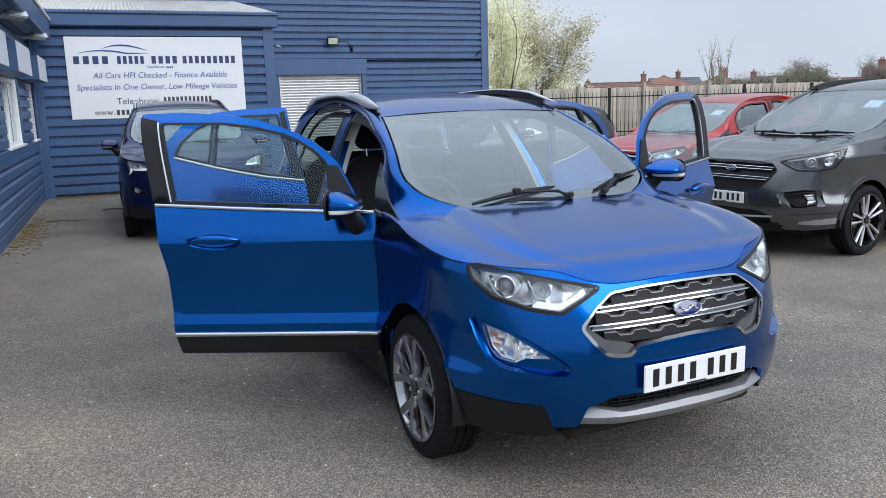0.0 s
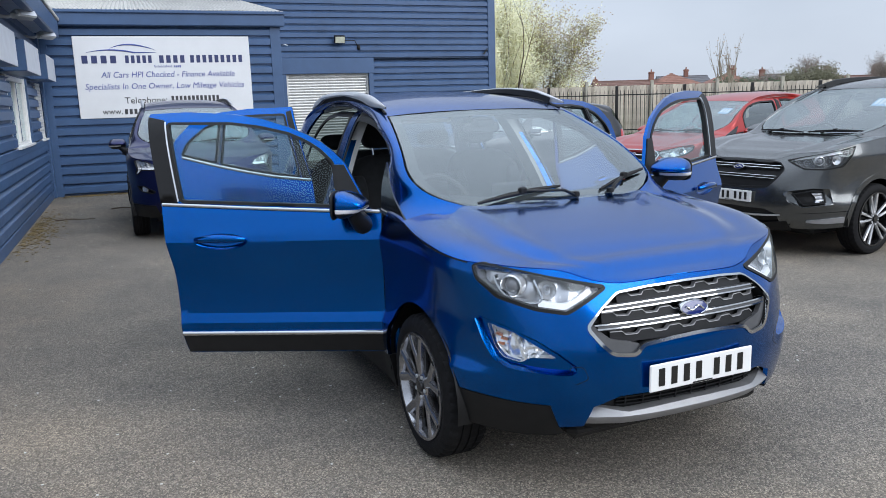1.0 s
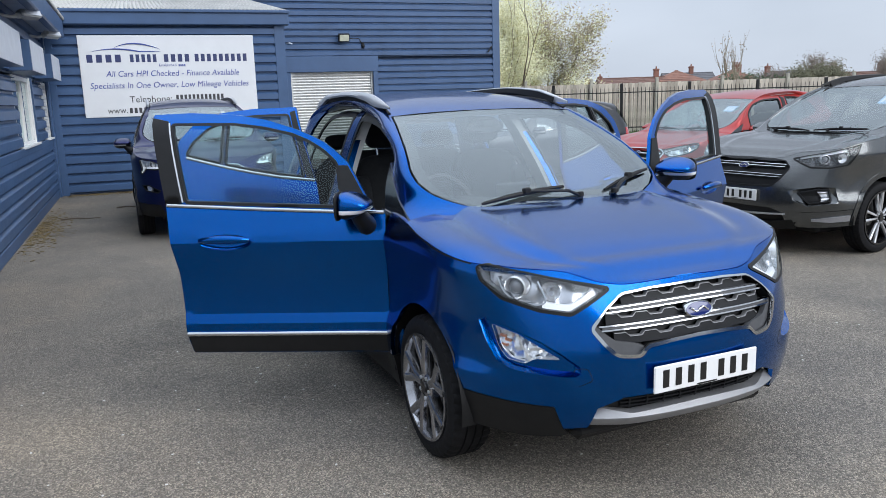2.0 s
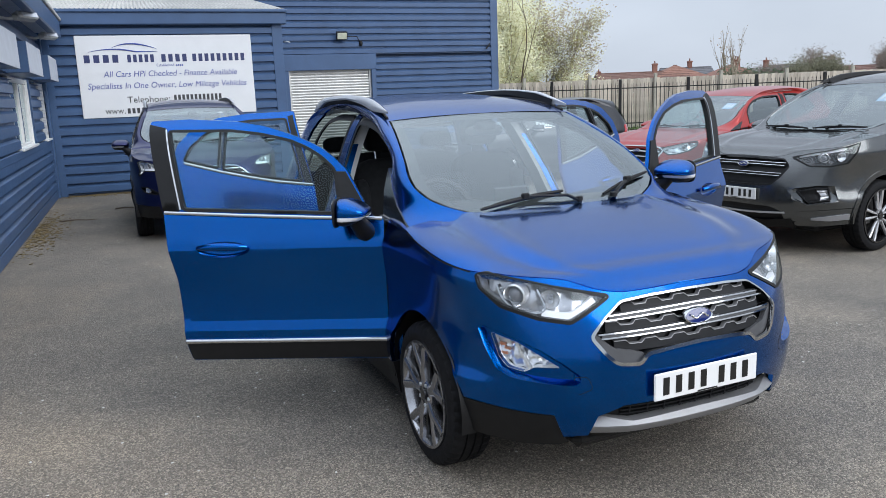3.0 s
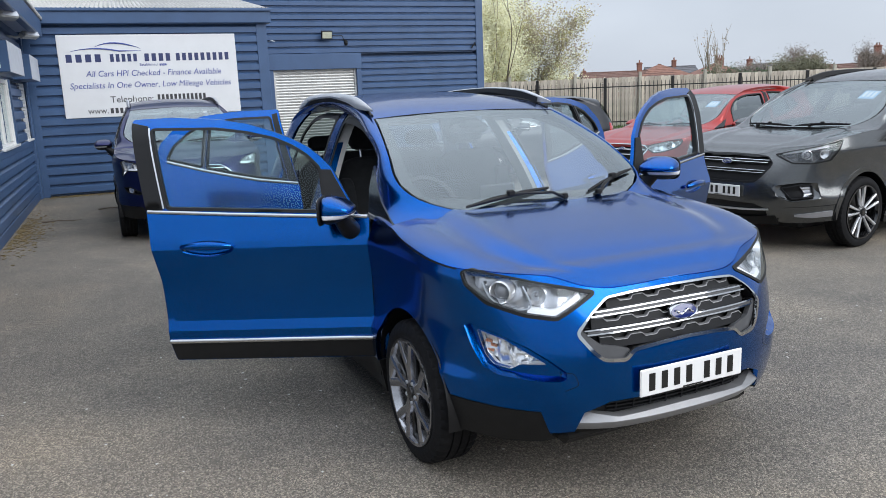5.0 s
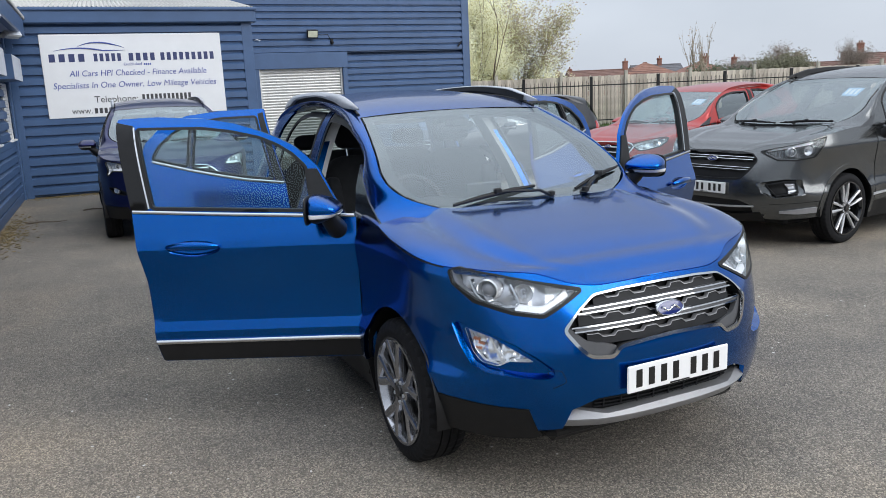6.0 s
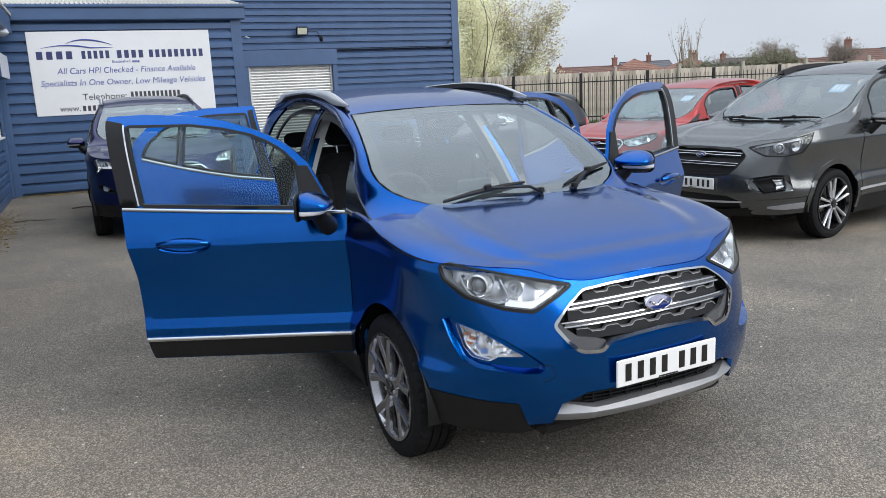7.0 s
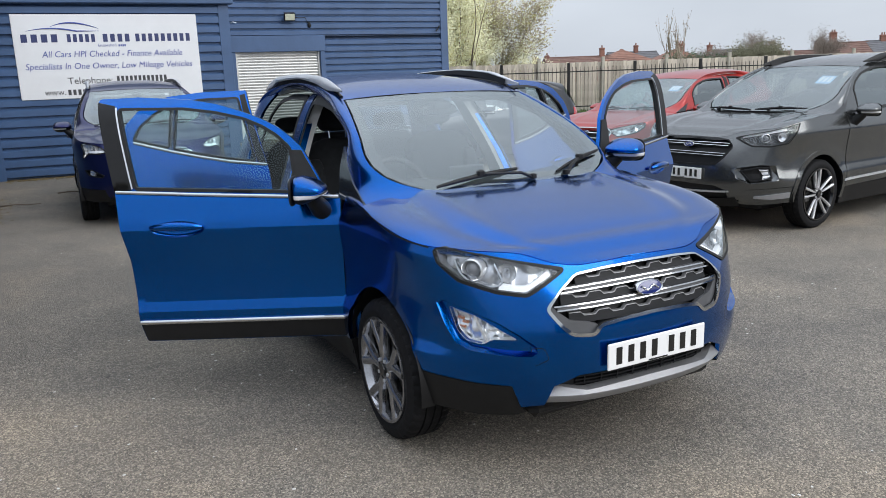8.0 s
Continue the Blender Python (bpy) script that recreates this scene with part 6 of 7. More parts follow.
office_window(*W1, False, "window_1")
office_window(*W2, True, "window_2")
for a, c in ((OL - 7.8, OL - 5.85), (OL - 4.85, OL - 3.15), (OL - 1.9, OL - 0.4)):
    bx = thing("shutter_housing", OFFICE @ pose(a, 0, 2.16), "blue box housing over an office window with a pale grey front", "housing", "housings over the office windows")
    part("housing_body", Geo().box(0, c - a, -0.32, -0.004, 0, 0.40, 0.008), CLADDING_TRIM, bx)
    part("housing_front", Geo().box(0.0, c - a, -0.329, -0.322, 0.0, 0.40, 0.003), LIGHT_GREY, bx, "pale grey front plate")
for a, z in ((OL - 4.9, 2.86), (OL - 1.8, 2.86)):
    fl = thing("eaves_lamp", OFFICE @ pose(a, -0.05, z), "grey bulkhead floodlight on an arm under the eaves", "floodlight", "lamps under the office eaves")
    part("arm", Geo().tube([(0, 0.02, 0), (0.05, -0.10, -0.02), (0.12, -0.18, 0.0)], 0.022, 8), LAMP_GREY, fl)
    part("joint", Geo().lathe([(-0.04, 0.0), (-0.04, 0.035), (0.04, 0.035), (0.04, 0)], 12, "x", (0.12, -0.18, 0.0)), LAMP_GREY, fl)
    lm_ = pose(0.16, -0.22, 0.03, -25, 0, -35)
    part("lamp_case", Geo().box(-0.06, 0.30, -0.06, 0.06, -0.05, 0.05, 0.02, lm_), LAMP_GREY, fl)
    part("lamp_glass", Geo().box(0.0, 0.28, -0.066, -0.060, -0.038, 0.038, 0.003, lm_), LIGHT_GREY, fl)
trim(OFFICE @ pose(OL - 0.15, 0, 0), Geo().box(-0.06, 0.10, -0.09, 0.0, 0, 3.0, 0.01), "blue steel corner post where the two walls meet")

# litter and moss along the walls' foot
rnd = random.Random(4)
lit = Geo()
for i in range(1100):
    if i < 420:
        p = SHED @ Vector((rnd.uniform(0.2, 1.6), -0.06 - abs(rnd.gauss(0, 0.16)), 0.004))
    else:
        p = OFFICE @ Vector((rnd.gauss(OL - 4.7, 0.9), -0.08 - abs(rnd.gauss(0, 0.17)), 0.004))
    s, t = rnd.uniform(0.006, 0.022), rnd.uniform(0, 6.28)
    m = Matrix.Translation(p) @ Matrix.Rotation(t, 4, "Z") @ Matrix.Rotation(rnd.uniform(-0.5, 0.5), 4, "X")
    lit.box(-s, s, -s * 0.5, s * 0.5, 0, s * 0.3, s * 0.1, m)
tagged(part("leaf_litter", lit, MOSS), "brown leaf litter and moss along the wall's foot", "litter", kind="stuff")
chips_ = Geo()
for i in range(340):
    p = Vector((rnd.uniform(-3.0, 0.5), rnd.uniform(0.5, 13.5), 0.0)) if i < 230 else Vector((rnd.uniform(-3, 4), rnd.uniform(-1.5, 3), 0))
    s = rnd.uniform(0.003, 0.008)
    chips_.box(-s, s, -s * 0.7, s * 0.7, 0, s * 0.5, s * 0.2, Matrix.Translation(p) @ Matrix.Rotation(rnd.uniform(0, 6), 4, "Z"))
tagged(part("pale_chippings", chips_, shade("pale_stone_chip", (0.6, 0.58, 0.54), 0.8)), "scattered pale stone chips and petals on the asphalt", "chippings", kind="stuff")
for x, y, L_, a in ((-2.75, 10.6, 0.55, -10), (-1.95, 11.6, 0.4, 5)):
    tw = tagged(part("fallen_twig", Geo().tube([(0, 0, 0.012), (L_ * 0.4, 0.03, 0.02), (L_ * 0.7, -0.02, 0.012), (L_, 0.03, 0.01)], [0.012, 0.010, 0.007, 0.004], 6), BARK, None, "", 40), "thin brown twig lying on the asphalt", "twig")
    tw.matrix_basis = pose(x, y, 0, 0, 0, a)

# plain walls that close the yard behind the viewer
yard_wall = Geo().box(-4.2, 40, -30.3, -30.0, 0, 4.0, 0.05)
tagged(part("wall_yard_back", yard_wall, CLADDING), "plain blue-grey wall closing the yard", "wall", kind="structure")
yard_wall = Geo().box(39.7, 40, -30.0, -4.0, 0, 3.0, 0.05)
tagged(part("wall_yard_side", yard_wall, CLADDING), "plain low wall at the yard's side", "wall", kind="structure")


# ---- the other parked cars ----
def sticker(parent, b, x, material=None):
    """A price card behind the windscreen's top corner, with plain bars."""
    rows = screen_rows(b)
    r = rows[-3]
    k = 3 if x < 0 else len(r) - 4
    p = Vector(r[k]) + Vector((0, 0.03, -0.03))
    q = Vector(r[k + (3 if x < 0 else -3)]) + Vector((0, 0.03, -0.03))
    lo_ = Vector(rows[-4][k]) + Vector((0, 0.03, -0.03))
    c = part("price_card", Geo().add([p, q, q + (lo_ - p) * 1.9, p + (lo_ - p) * 1.9], [(0, 1, 2, 3)]), STICKER, parent, "pale blue price card behind the windscreen")
    for t in (0.12, 0.40, 0.68):
        a, e = p.lerp(q, t) + (lo_ - p) * 0.25 + Vector((0, -0.006, 0.002)), p.lerp(q, t + 0.18) + (lo_ - p) * 0.25 + Vector((0, -0.006, 0.002))
        part("card_bar", Geo().add([a, e, e + (lo_ - p) * 1.3, a + (lo_ - p) * 1.3], [(0, 1, 2, 3)]), SIGN_WHITE, c)


def parked_car(b, m, paint_, label, head, fog, grill, style, rail_mat, bars, rows, plate_z=0.56, step=0.045, arch_trim=False, strip=None, frame_mat=None, lamp_mat=None, corner=None, sunk=None, guide=None, proj=((0.80, 0.90, 0.026),), sticker_side=1):
    root = thing("car", m, label, "car", "parked cars for sale")
    nose(b, root, paint_, head, fog, grill, 0.478, "", 0.335, step, sunk)
    part("bonnet", hood_geo(b), paint_, root, "", 40)
    greenhouse(b, root, paint_)
    closed_flank(b, root, paint_, strip=strip)
    underside(b, root)
    lower_trim(b, root, 0.372, arch_trim, corner)
    cabin(b, root)
    for g in (-1, 1):
        headlight(b, root, g, head, proj, guide, lamp_mat)
        for ax in (0, 1):
            wheel_kit(b, style, root, g, ax)
        if rail_mat:
            roof_rail(b, root, g, rail_mat)
        if fog:
            fp = rounded([b.face(*p) for p in fog], 0.012)
            f = part("fog_lamp_recess", skin(b.lay(-0.04, g), fp, (), 0.05, 0.0), BLACK, root, "black fog lamp recess")
            cu, cv = sum(p[0] for p in fp) / len(fp) + 0.03, sum(p[1] for p in fp) / len(fp) + 0.01
            p0, q0 = Vector(b.shell.at(cu * g, cv, -0.045)), Vector(b.shell.at(cu * g, cv, 0.0))
            lm2 = Matrix.Translation(p0) @ (q0 - p0).normalized().to_track_quat("X", "Z").to_matrix().to_4x4()
            if sunk:
                pane_ = [b.face(*q) for q in ((0.762, 0.630), (0.868, 0.628), (0.880, 0.575), (0.884, 0.548), (0.800, 0.534), (0.812, 0.572))]
                lamp_ = part("fog_lamp", skin(lambda u, v, d: b.shell.at(u * g, v, -0.020 + 0.004 * math.sin(v * 160) + d), rounded(pane_, 0.008, 2), (), 0.016, 0.02), LAMP_INNER, f, "silver fog lamp", 40)
                strip_part(b, "lamp_strip", [b.face(0.806, 0.552), b.face(0.880, 0.562)], 0.013, -0.012, LAMP_WHITE, lamp_, g, 0.01)
            else:
                part("fog_lamp", Geo().lathe([(0.0, 0.045), (0.03, 0.045), (0.034, 0.036), (0.02, 0.0)], 20).move(lm2), LAMP_CHROME, f, "", 40)
            frame_part(b, "fog_frame", fp, 0.012, 0.003, DARK_GREY, f, g, 0.02, "", 0.04)
        lp = [b.flank(*q) for q in ((3.70, 1.08), (3.62, 0.86), (3.82, 0.84), (3.86, 1.06))]
        part("tail_lamp", skin(b.lay(0.006, g), rounded(lp, 0.02), (), 0.06, 0.02), LAMP_RED, root, "red tail lamp", 40)
    grille(b, root, grill, bars, rows, 0.02, frame_mat)
    badge(b, root, 0.845, -0.01, 0.062, 0.026)
    plate(b, root, 0, plate_z, 0.016)
    lo_ = [b.face(*q) for q in ((-0.47, 0.43), (-0.36, 0.475), (0.36, 0.475), (0.47, 0.43), (0.56, 0.27), (-0.56, 0.27))]
    part("lower_intake", skin(b.lay(-0.03), lo_, (), 0.06, 0.0), BLACK, root, "black lower air intake")
    strip_part(b, "intake_strip", [b.face(s, 0.40 + 0.06 * abs(s) ** 2) for s in np.linspace(-0.5, 0.5, 15)], 0.016, 0.004, SATIN if rail_mat is BLACK else DARK_GREY, root, 1, 0.03)
    part("chin", skin(b.lay(0.004), [b.face(*q) for q in ((-0.56, 0.36), (-0.3, 0.33), (0.3, 0.33), (0.56, 0.36), (0.60, 0.27), (0.3, 0.255), (-0.3, 0.255), (-0.60, 0.27))], (), 0.05, 0.05), BLACK, root, "black bumper lip", 40)
    kx, ky, kz = b.kx, b.ky, b.kz
    for p0, p1, p2 in (((-0.47, 1.055, 1.115), (-0.60, 1.085, 1.128), (-0.02, 1.00, 1.118)), ((0.17, 1.02, 1.118), (0.02, 1.015, 1.120), (0.56, 1.08, 1.135))):
        wiper(b, root, *[(x * kx, y * ky, z * kz) for x, y, z in (p0, p1, p2)])
    if sticker_side:
        sticker(root, b, sticker_side)
    return root


HEX = ((0, 0.915), (0.30, 0.912), (0.455, 0.898), (0.512, 0.845), (0.43, 0.74), (0.355, 0.672), (0.15, 0.662), (0, 0.660))
HEX = HEX + tuple((-x, z) for x, z in HEX[-2:0:-1])
GB = Body(0.92, 4.53, 1.72, 1.0, 3.69, 0.350, 0.026)
grey_car = parked_car(GB, pose(3.722, 3.641, 0, 0, 0, -84.7), GREY_PAINT, "dark grey metallic sports utility car with black roof rails",
    ((0.53, 0.918), (0.70, 0.950), (0.86, 0.975), (1.02, 1.004), (1.20, 1.040), (1.13, 0.955), (1.05, 0.862), (0.88, 0.836), (0.700, 0.842)),
    ((0.600, 0.615), (0.768, 0.645), (0.873, 0.640), (0.890, 0.540), (0.698, 0.515)), HEX, "star", BLACK,
    ((-0.47, 0.47, 0.872, 0.005, 0.006), (-0.46, 0.46, 0.850, 0.005, 0.006), (-0.44, 0.44, 0.780, 0.005, 0.006), (-0.43, 0.43, 0.758, 0.005, 0.006)), (), 0.578,
    arch_trim=GREY_PAINT, strip=BLACK, frame_mat=DARK_GREY, lamp_mat=MESH_GREY, corner=GREY_PAINT, sunk=(((0.540, 0.640), (0.770, 0.668), (0.930, 0.660), (0.955, 0.520), (0.690, 0.492), (0.560, 0.545)), 0.018, 0.02, 0.014), guide=((0.60, 0.925), (0.86, 0.962), (1.05, 0.99)), proj=((0.84, 0.91, 0.032), (0.99, 0.92, 0.026)))
strip_part(GB, "bumper_blade", [GB.face(0.73, 0.360), GB.face(0.90, 0.362), GB.face(1.08, 0.372)], [0.02, 0.05, 0.055], 0.014, SILVER_PLASTIC, grey_car, 1, 0.02, "silver bumper blade")
strip_part(GB, "sill_strip", [GB.flank(1.25, 0.44), GB.flank(2.9, 0.47)], 0.022, 0.012, SATIN, grey_car, 1, 0.02, "silver door strip")

RB = Body(0.87, 4.0, 1.59, 0.86, 3.36, 0.315)
REDG = tuple((x * 0.92, 0.86 + (z - 0.86) * 0.9) for x, z in HEX)
parked_car(RB, pose(4.62, 6.48, 0, 0, 0, -80), RED_PAINT, "bright red hatchback with black roof edge strips",
    HEADLIGHT, ((0.62, 0.60), (0.78, 0.63), (0.86, 0.62), (0.86, 0.54), (0.68, 0.52)), REDG, "plain", None,
    ((-0.42, 0.42, 0.84, 0.012, 0.006), (-0.40, 0.40, 0.77, 0.012, 0.006)), (), step=0.06, guide=((0.47, 0.868), (0.60, 0.90), (0.85, 0.945)))

NB = Body(0.92, 4.45, 1.72, 0.93, 3.60, 0.345)
NAVYG = tuple((x * 1.0, 0.80 + (z - 0.80) * 1.1) for x, z in GRILLE)
parked_car(NB, pose(-0.87, 7.55, 0, 0, 0, -2.0), NAVY_PAINT, "dark navy blue sports utility car with silver roof rails",
    ((0.985, 0.955), (0.93, 0.968), (0.785, 0.945), (0.66, 0.905), (0.60, 0.86), (0.70, 0.845), (0.84, 0.85), (0.93, 0.79), (0.965, 0.80), (0.93, 0.86)),
    ((0.94, 0.66), (0.80, 0.665), (0.62, 0.60), (0.66, 0.575), (0.86, 0.60)), NAVYG, "plain", SATIN,
    ((-0.42, 0.42, 0.84, 0.010, 0.006), (-0.42, 0.42, 0.79, 0.010, 0.006), (-0.42, 0.42, 0.74, 0.010, 0.006)), (), step=0.05, arch_trim=True, strip=CHROME, guide=((0.63, 0.868), (0.76, 0.866), (0.86, 0.862)), sticker_side=0)

KB = Body(0.86, 4.05, 1.50, 0.86, 3.38, 0.315)
black_car = parked_car(KB, pose(3.50, 10.45, 0, 0, 0, -82), BLACK_PAINT, "black hatchback with a bright-edged rear side window",
    HEADLIGHT, None, REDG, "plain", None, ((-0.42, 0.42, 0.84, 0.012, 0.006),), (), step=0.07, strip=CHROME, sticker_side=0)
for side in (-1, 1):
    strip_part(KB, "window_edge", spline([KB.flank(*p) for p in ((2.95, 1.245), (3.16, 1.298), (3.25, 1.325), (3.262, 1.36), (3.225, 1.42))], 5), 0.022, 0.012, CHROME, black_car, side, 0.015, "bright edge round the rear side window")


# ---- fence, railings and verge ----
FENCE = pose(8.9, 28.72, 0, 0, 0, -23.9)
FL = 26.0
verge = tagged(part("grass_verge", Geo().grid([[(-14 + 50 * i / 20, y, 0.02 + 0.03 * math.sin(i * 1.7 + y)) for i in range(21)] for y in (-1.6, -0.8, 0, 3, 12, 45)]), GRASS), "rough grass verge at the fence's foot", "grass", kind="structure")
verge.matrix_basis = FENCE
rnd = random.Random(11)
blades = Geo()
for i in range(5200):
    x, y, h = rnd.uniform(-2, FL), rnd.uniform(-1.65, 0.1), rnd.uniform(0.05, 0.16)
    a, dx = rnd.uniform(0, 3.14), rnd.uniform(-0.05, 0.05)
    c, s = math.cos(a) * 0.012, math.sin(a) * 0.012
    blades.add([(x - c, y - s, 0), (x + c, y + s, 0), (x + dx, y + dx, h)], [(0, 1, 2)])
tagged(part("grass_blades", blades, GRASS), "unmown grass in front of the fence", "grass", kind="stuff").matrix_basis = FENCE

fence = thing("timber_fence", FENCE, "weathered close-boarded timber fence with concrete posts", "fence")
board = [mesh_of("board", Geo().box(-w / 2, w / 2, -0.011, 0.011, 0.18, h, 0.003), FENCE_WOOD) for w, h in ((0.130, 2.02), (0.127, 2.03), (0.131, 2.015))]
x, k = 0.0, 0
while x < FL:
    shared("board", board[k % 3], fence, pose(x, rnd.uniform(-0.006, 0.006), rnd.uniform(-0.006, 0.006), 0, rnd.uniform(-0.3, 0.3), 0))
    x += 0.136
    k += 1
post = mesh_of("fence_post", Geo().box(-0.06, 0.06, -0.10, 0.02, 0, 2.22, 0.01), FENCE_POST)
for i in range(10):
    shared("fence_post", post, fence, pose(0.55 + i * 2.72, -0.03, 0))
for z in (0.45, 1.15, 1.85):
    part("fence_rail", Geo().box(0, FL, 0.012, 0.06, z, z + 0.07, 0.004), FENCE_WOOD, fence)
part("gravel_board", Geo().box(0, FL, -0.02, 0.02, 0.0, 0.20, 0.005), FENCE_POST, fence)

rails = thing("metal_railings", FENCE @ pose(0, -1.0, 0), "black painted metal railings in front of the timber fence", "railings")
bar = mesh_of("railing_bar", Geo().tube([(0, 0, 0.05), (0, 0, 1.80), (0, 0, 1.86)], [0.013, 0.013, 0.002], 6), RAILING)
for i in range(158):
    shared("railing_bar", bar, rails, pose(i * 0.165, 0, 0))
pst = mesh_of("railing_post", Geo().box(-0.055, 0.055, -0.055, 0.055, 0, 2.0, 0.01), RAILING)
for i in range(10):
    shared("railing_post", pst, rails, pose(1.5 + i * 2.75, 0, 0))
for z in (0.22, 1.62):
    part("railing_rail", Geo().box(0, FL, -0.02, 0.02, z, z + 0.045, 0.003), RAILING, rails)


# ---- houses beyond ----
def house(x, y, yaw, w, d, eave, ridge, hip, roof_mat, wall_mat, label, chimneys=(), storeys=1):
    eave, ridge = eave * 0.88, ridge * 0.90
    chimneys = [(cx, cz * 0.90, cw * 0.72) for cx, cz, cw in chimneys]
    h = thing("house", pose(x, y, 0, 0, 0, yaw), label, "house", "houses beyond the fence")
    part("house_wall", Geo().box(-w / 2, w / 2, -d / 2, d / 2, 0, eave, 0.02), wall_mat, h)
    o, rl = 0.35, w / 2 - (d / 2 if hip else -0.35)
    v = [(-w / 2 - o, -d / 2 - o, eave - 0.1), (w / 2 + o, -d / 2 - o, eave - 0.1), (w / 2 + o, d / 2 + o, eave - 0.1), (-w / 2 - o, d / 2 + o, eave - 0.1), (-rl, 0, ridge), (rl, 0, ridge)]
    rf = part("house_roof", Geo().add(v, [(0, 1, 5, 4), (2, 3, 4, 5), (1, 2, 5), (3, 0, 4), (3, 2, 1, 0)]), roof_mat, h)
    rows = max(5, int((d / 2) / 0.5))
    for i in range(1, rows):
        t = i / rows
        a, c = Vector(v[0]).lerp(Vector(v[4]), t), Vector(v[1]).lerp(Vector(v[5]), t)
        part("tile_course", Geo().box(a[0], c[0], a[1] - 0.03, a[1] + 0.03, a[2] - 0.01, a[2] + 0.035), roof_mat, rf)
    part("ridge_tiles", Geo().tube([v[4], v[5]], 0.12, 6), roof_mat, rf)
    part("gutter", Geo().box(-w / 2 - o, w / 2 + o, -d / 2 - o - 0.06, -d / 2 - o + 0.04, eave - 0.16, eave - 0.06, 0.02), BLACK, h)
    for cx, cz, cw in chimneys:
        c = part("chimney", Geo().box(cx - cw / 2, cx + cw / 2, -0.3, 0.3, ridge - 1.0, cz, 0.02).box(cx - cw / 2 - 0.06, cx + cw / 2 + 0.06, -0.36, 0.36, cz - 0.22, cz - 0.08, 0.02), BRICK, rf)
        n = max(1, int(cw / 0.35))
        for i in range(n):
            part("chimney_pot", Geo().lathe([(cz - 0.02, 0.11), (cz + 0.3, 0.09), (cz + 0.34, 0.11)], 10, "z", (cx + (i - (n - 1) / 2) * 0.32, 0, 0)), ROOF_RED, c)
    n = max(2, int(w / 3))
    for s in range(storeys):
        for i in range(n):
            cx, z0 = -w / 2 + w * (i + 0.5) / n, 0.9 + s * 2.6
            wf = part("house_window", Geo().box(cx - 0.7, cx + 0.7, -d / 2 - 0.06, -d / 2 + 0.02, z0, z0 + 1.25, 0.02), WHITE_PVC, h)
            for j in (-1, 1):
                part("house_pane", Geo().box(cx + j * 0.34 - 0.29, cx + j * 0.34 + 0.29, -d / 2 - 0.075, -d / 2 - 0.064, z0 + 0.08, z0 + 1.17), GLOSS_BLACK, wf)
    return h


house(68.3, 89.8, -24, 9.0, 7, 2.6, 4.1, False, ROOF_BROWN, BRICK, "low brick bungalow with a brown tiled roof", ((-4.4, 4.5, 0.7), (3.6, 5.4, 0.9)))
house(73.3, 86.2, -24, 3.4, 5, 2.5, 3.6, False, ROOF_BROWN, WHITE_PVC, "small white rendered gable wing of a bungalow")
house(75.2, 88.3, -24, 9.5, 9, 2.7, 5.0, True, ROOF_RED, BRICK, "bungalow with a red hipped tile roof", ())
house(79.5, 91.0, -24, 7, 7, 2.9, 4.7, False, ROOF_SLATE, BRICK, "grey-roofed house behind the bungalows", ((0.6, 5.8, 0.8),))
house(82.2, 84.6, -24, 8.5, 8.5, 2.7, 4.9, True, ROOF_RED, BRICK, "bungalow with a red hipped roof and a wide chimney", ((0.6, 5.7, 1.6),))
house(89.9, 80.8, -24, 7.0, 7, 2.6, 4.4, False, ROOF_SLATE, BRICK, "brick house with a slate roof and two chimneys", ((-3.7, 5.3, 0.9), (2.8, 5.1, 1.2)))
house(86.2, 79.6, 60, 4.0, 4.2, 2.2, 3.5, False, ROOF_RED, BRICK, "small red brick gabled wing")
house(99.5, 78.0, -30, 8, 7, 2.3, 3.9, False, ROOF_BROWN, BRICK, "brick house half hidden by bare trees", ((-3.4, 5.4, 1.0), (3.2, 5.2, 1.0)))
house(103.3, 72.3, -35, 5.0, 7, 2.9, 4.9, False, ROOF_BROWN, BRICK, "brick house with a tall chimney stack", ((-2.0, 6.6, 1.2),))
house(109.0, 68.5, -35, 8, 8, 2.8, 5.0, False, ROOF_SLATE, BRICK, "dark-roofed house at the end of the row", ((-2.0, 5.9, 1.0),))
house(62.0, 94.0, -24, 6, 6, 2.2, 3.4, False, ROOF_SLATE, BRICK, "far low house with two chimneys", ((-1.5, 4.9, 0.9), (1.5, 4.3, 0.8)))


# ---- trees ----
def branch(out_, tips, p, d, length, r, depth, rn, spread=0.55, up=0.12, kids=3):
    pts, q, e = [p], p.copy(), d.copy()
    n = 4
    for i in range(n):
        e = (e + Vector((rn.gauss(0, 0.13), rn.gauss(0, 0.13), rn.gauss(0, 0.10) + up))).normalized()
        q = q + e * length / n
        pts.append(q.copy())
    r1 = r * 0.55
    out_.tube(pts, [r + (r1 - r) * i / n for i in range(n + 1)], 6 if depth > 2 else (4 if depth > 0 else 3), False)
    if depth == 0:
        tips.append((pts[1], pts[-1]))
        return
    for k in range(kids):
        t = rn.uniform(0.35, 1.0) if k else 1.0
        b = pts[min(n, max(1, int(t * n)))]
        side_ = Vector((rn.gauss(0, 1), rn.gauss(0, 1), rn.gauss(0, 0.6)))
        nd = (e + side_.normalized() * spread * rn.uniform(0.6, 1.4)).normalized()
        branch(out_, tips, b, nd, length * rn.uniform(0.62, 0.86), r1 * rn.uniform(0.7, 0.95), depth - 1, rn, spread, up, kids)
    if depth < 3:
        tips.append((pts[2], pts[-1]))


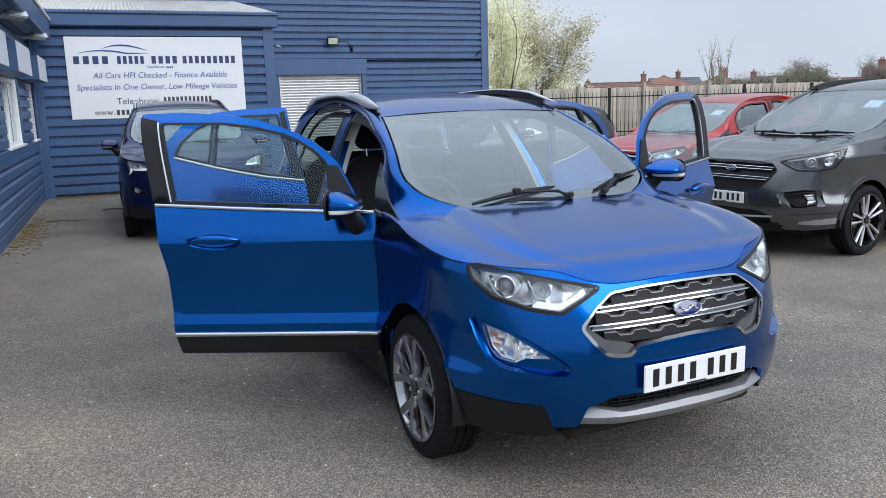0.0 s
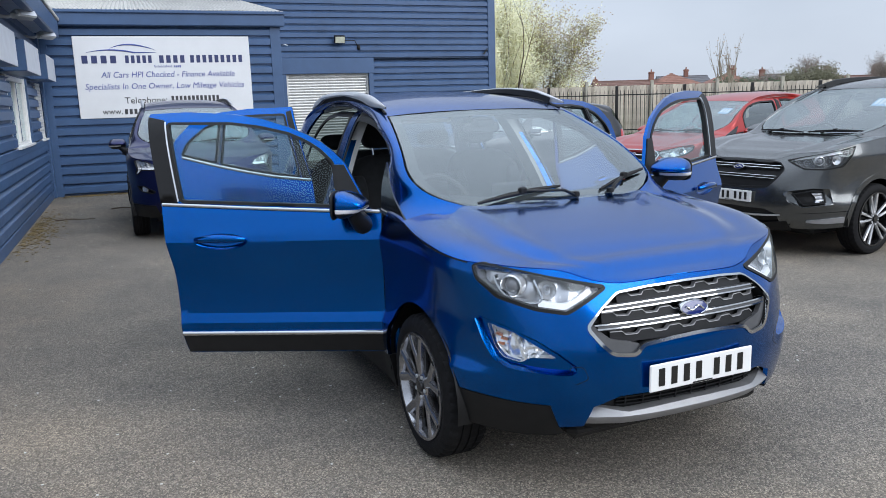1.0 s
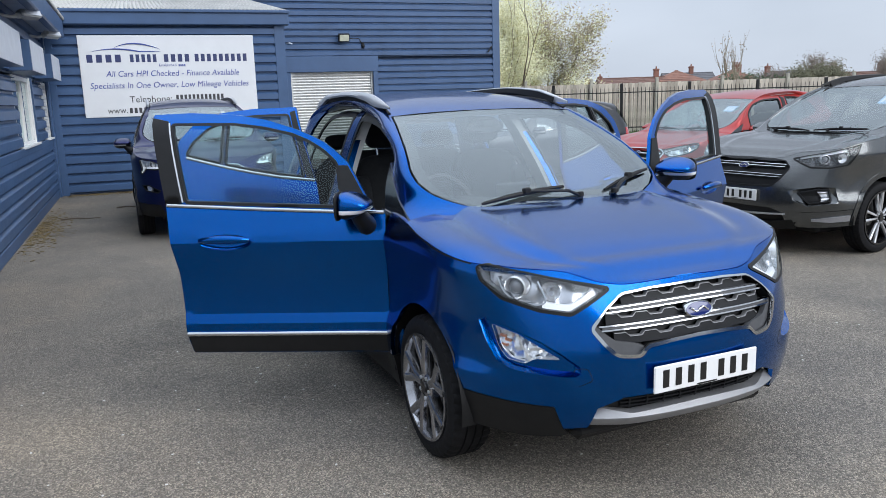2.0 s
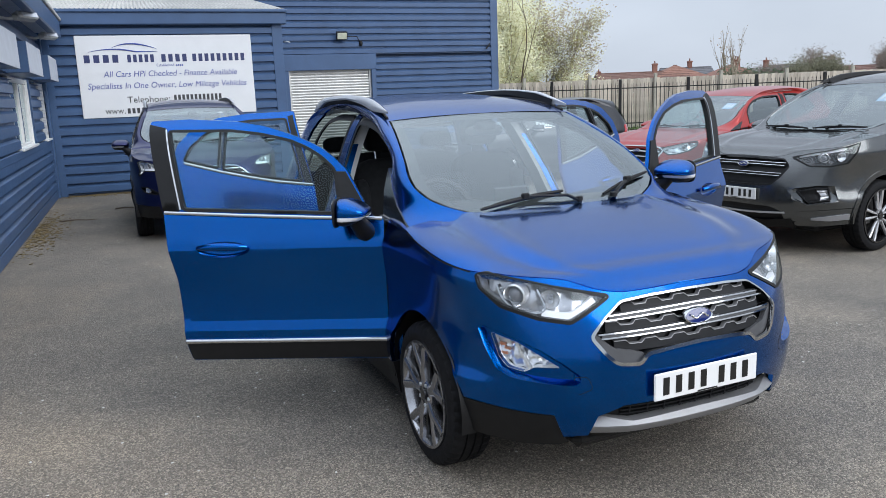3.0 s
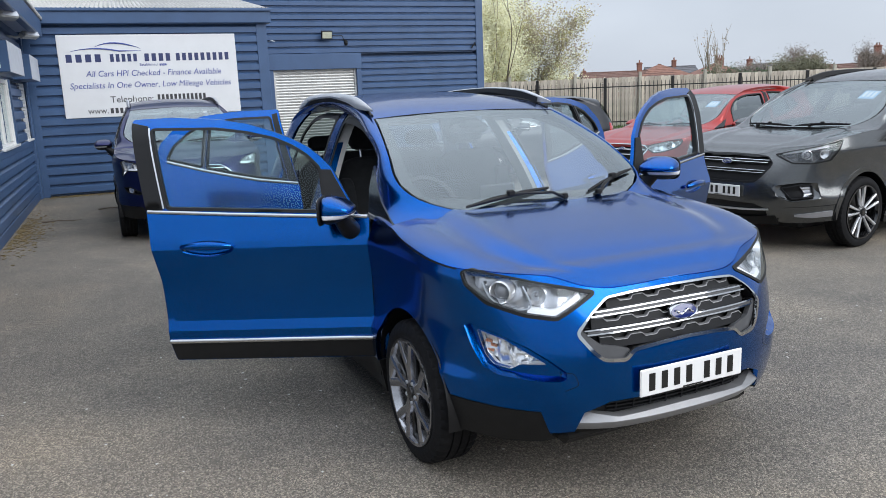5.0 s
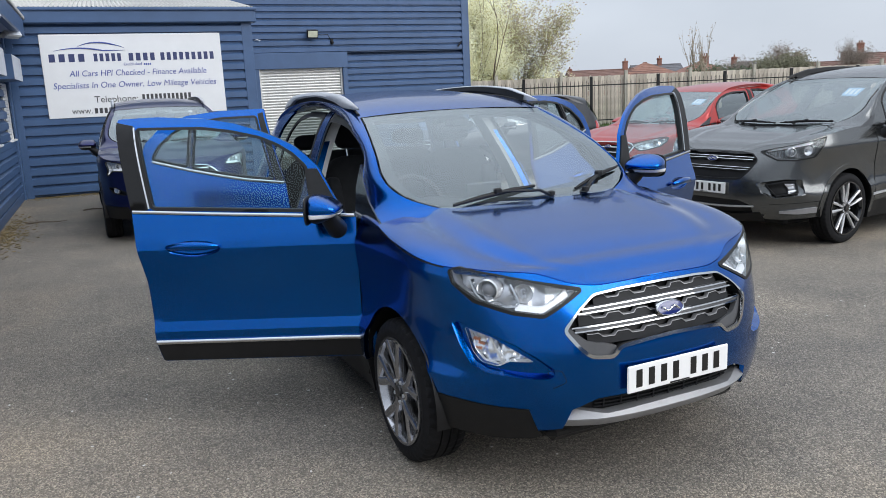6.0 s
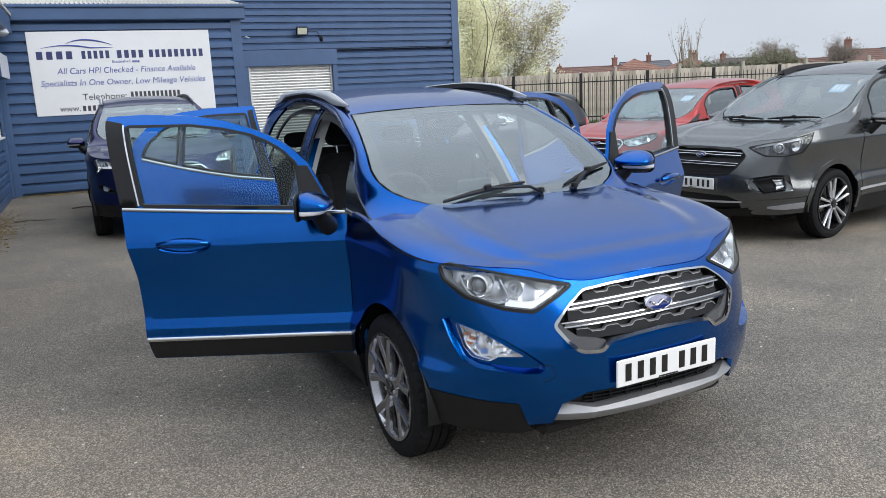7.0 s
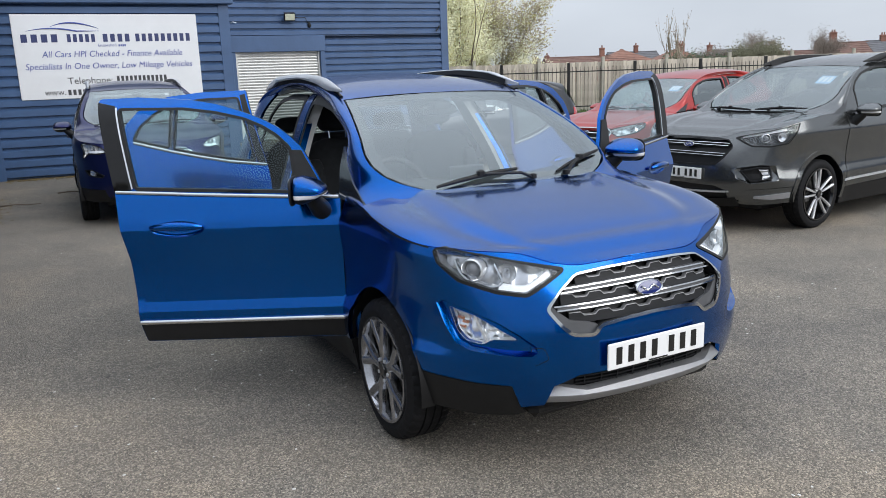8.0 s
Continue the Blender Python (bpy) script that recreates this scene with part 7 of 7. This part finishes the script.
def foliage(tips, per, size, reach, rn, keep=lambda p: True):
    g = Geo()
    for a, b in tips:
        for i in range(per):
            p = a.lerp(b, rn.random()) + Vector((rn.gauss(0, reach), rn.gauss(0, reach), rn.gauss(0, reach)))
            if not keep(p):
                continue
            u = Vector((rn.gauss(0, 1), rn.gauss(0, 1), rn.gauss(0, 1))).normalized() * size * rn.uniform(0.5, 1.2)
            w = u.orthogonal().normalized() * size * rn.uniform(0.3, 0.7)
            g.add([p - u, p + w, p + u, p - w], [(0, 1, 2, 3)])
    return g


def tree(name, x, y, seed, label, height, r, depth, stems, spread, up, kids, leaves=(), twig_mat=None, lean=(0, 0)):
    rn = random.Random(seed)
    t = thing(name, pose(x, y, 0), label, "tree")
    tips, wood = [], Geo()
    for i in range(stems):
        d = Vector((rn.gauss(0, 0.25) + lean[0], rn.gauss(0, 0.25) + lean[1], 1)).normalized()
        branch(wood, tips, Vector((rn.gauss(0, 0.25) * (stems > 1), rn.gauss(0, 0.25) * (stems > 1), -0.05)), d, height * 0.36, r, depth, rn, spread, up, kids)
    tagged(part("trunk", wood, twig_mat or BARK, t), kind="stuff")
    for nm, mat, per, size, reach in leaves:
        tagged(part(nm, foliage(tips, per, size, reach, rn), mat, t), kind="stuff")
    return t


tree("blossom_tree", 16.6, 32.4, 3, "large spring tree with pale blossom and young leaves", 6.4, 0.13, 5, 6, 0.70, 0.03, 3,
     (("blossom", BLOSSOM, 105, 0.050, 0.31), ("young_leaf", SPRING_LEAF, 34, 0.046, 0.31)))
tree("blossom_tree", 14.0, 33.5, 8, "spring tree with pale blossom beside the hall", 6.6, 0.13, 5, 5, 0.70, 0.03, 3,
     (("blossom", BLOSSOM, 105, 0.050, 0.31), ("young_leaf", SPRING_LEAF, 34, 0.046, 0.31)))
tree("bare_tree", 19.6, 32.6, 21, "bare fine-twigged tree beside the blossom", 6.0, 0.11, 5, 3, 0.50, 0.08, 3, (("young_leaf", SPRING_LEAF, 9, 0.055, 0.22), ("blossom", BLOSSOM, 5, 0.05, 0.22), ("fine_twig", TWIG, 5, 0.085, 0.22)), TWIG)
tree("sapling", 15.4, 29.6, 31, "slender dark-stemmed sapling in front of the blossom", 8.5, 0.06, 2, 2, 0.30, 0.16, 2, (), BARK)
tree("bare_tree", 29.1, 29.5, 41, "young bare tree standing up above the fence", 5.1, 0.10, 3, 3, 0.30, 0.22, 3, (("fine_twig", TWIG, 2, 0.07, 0.06),), TWIG)
for x, y, sd in ((87.0, 72.0, 51), (93.2, 69.4, 52), (82.0, 76.5, 53)):
    tree("bare_tree", x, y, sd, "distant bare-crowned tree among the houses", 6.0 if sd != 53 else 4.4, 0.30, 5, 2, 0.62, 0.03, 3, (("fine_twig", FAR_TWIG, 11, 0.11, 0.34),), FAR_TWIG)


def bush(x, y, seed, w, h, mat, label):
    rn = random.Random(seed)
    b = thing("bush", pose(x, y, 0), label, "bush")
    tips, wood = [], Geo()
    for i in range(9):
        a = rn.uniform(0, 6.28)
        branch(wood, tips, Vector((math.cos(a) * w * 0.25, math.sin(a) * w * 0.2, 0)), Vector((math.cos(a) * 0.5, math.sin(a) * 0.5, 1)).normalized(), h * 0.42, 0.05, 2, rn, 0.7, 0.05, 3)
    part("stem", wood, BARK, b)
    part("bush_crown", foliage(tips, 60, 0.14, 0.34, rn), mat, b)


bush(45.0, 44.5, 61, 2.2, 3.0, DARK_LEAF, "dense evergreen bush above the fence")
bush(46.8, 43.4, 62, 2.0, 2.6, DARK_LEAF, "dark evergreen bush behind the railings")
for i, (x, y) in enumerate(((74.0, 63.5), (77.0, 62.0), (75.4, 63.4))):
    bush(x, y, 70 + i, 4.2, 4.7 - 0.4 * (i % 2), HEDGE, "brownish-green hedge shrub before the houses")
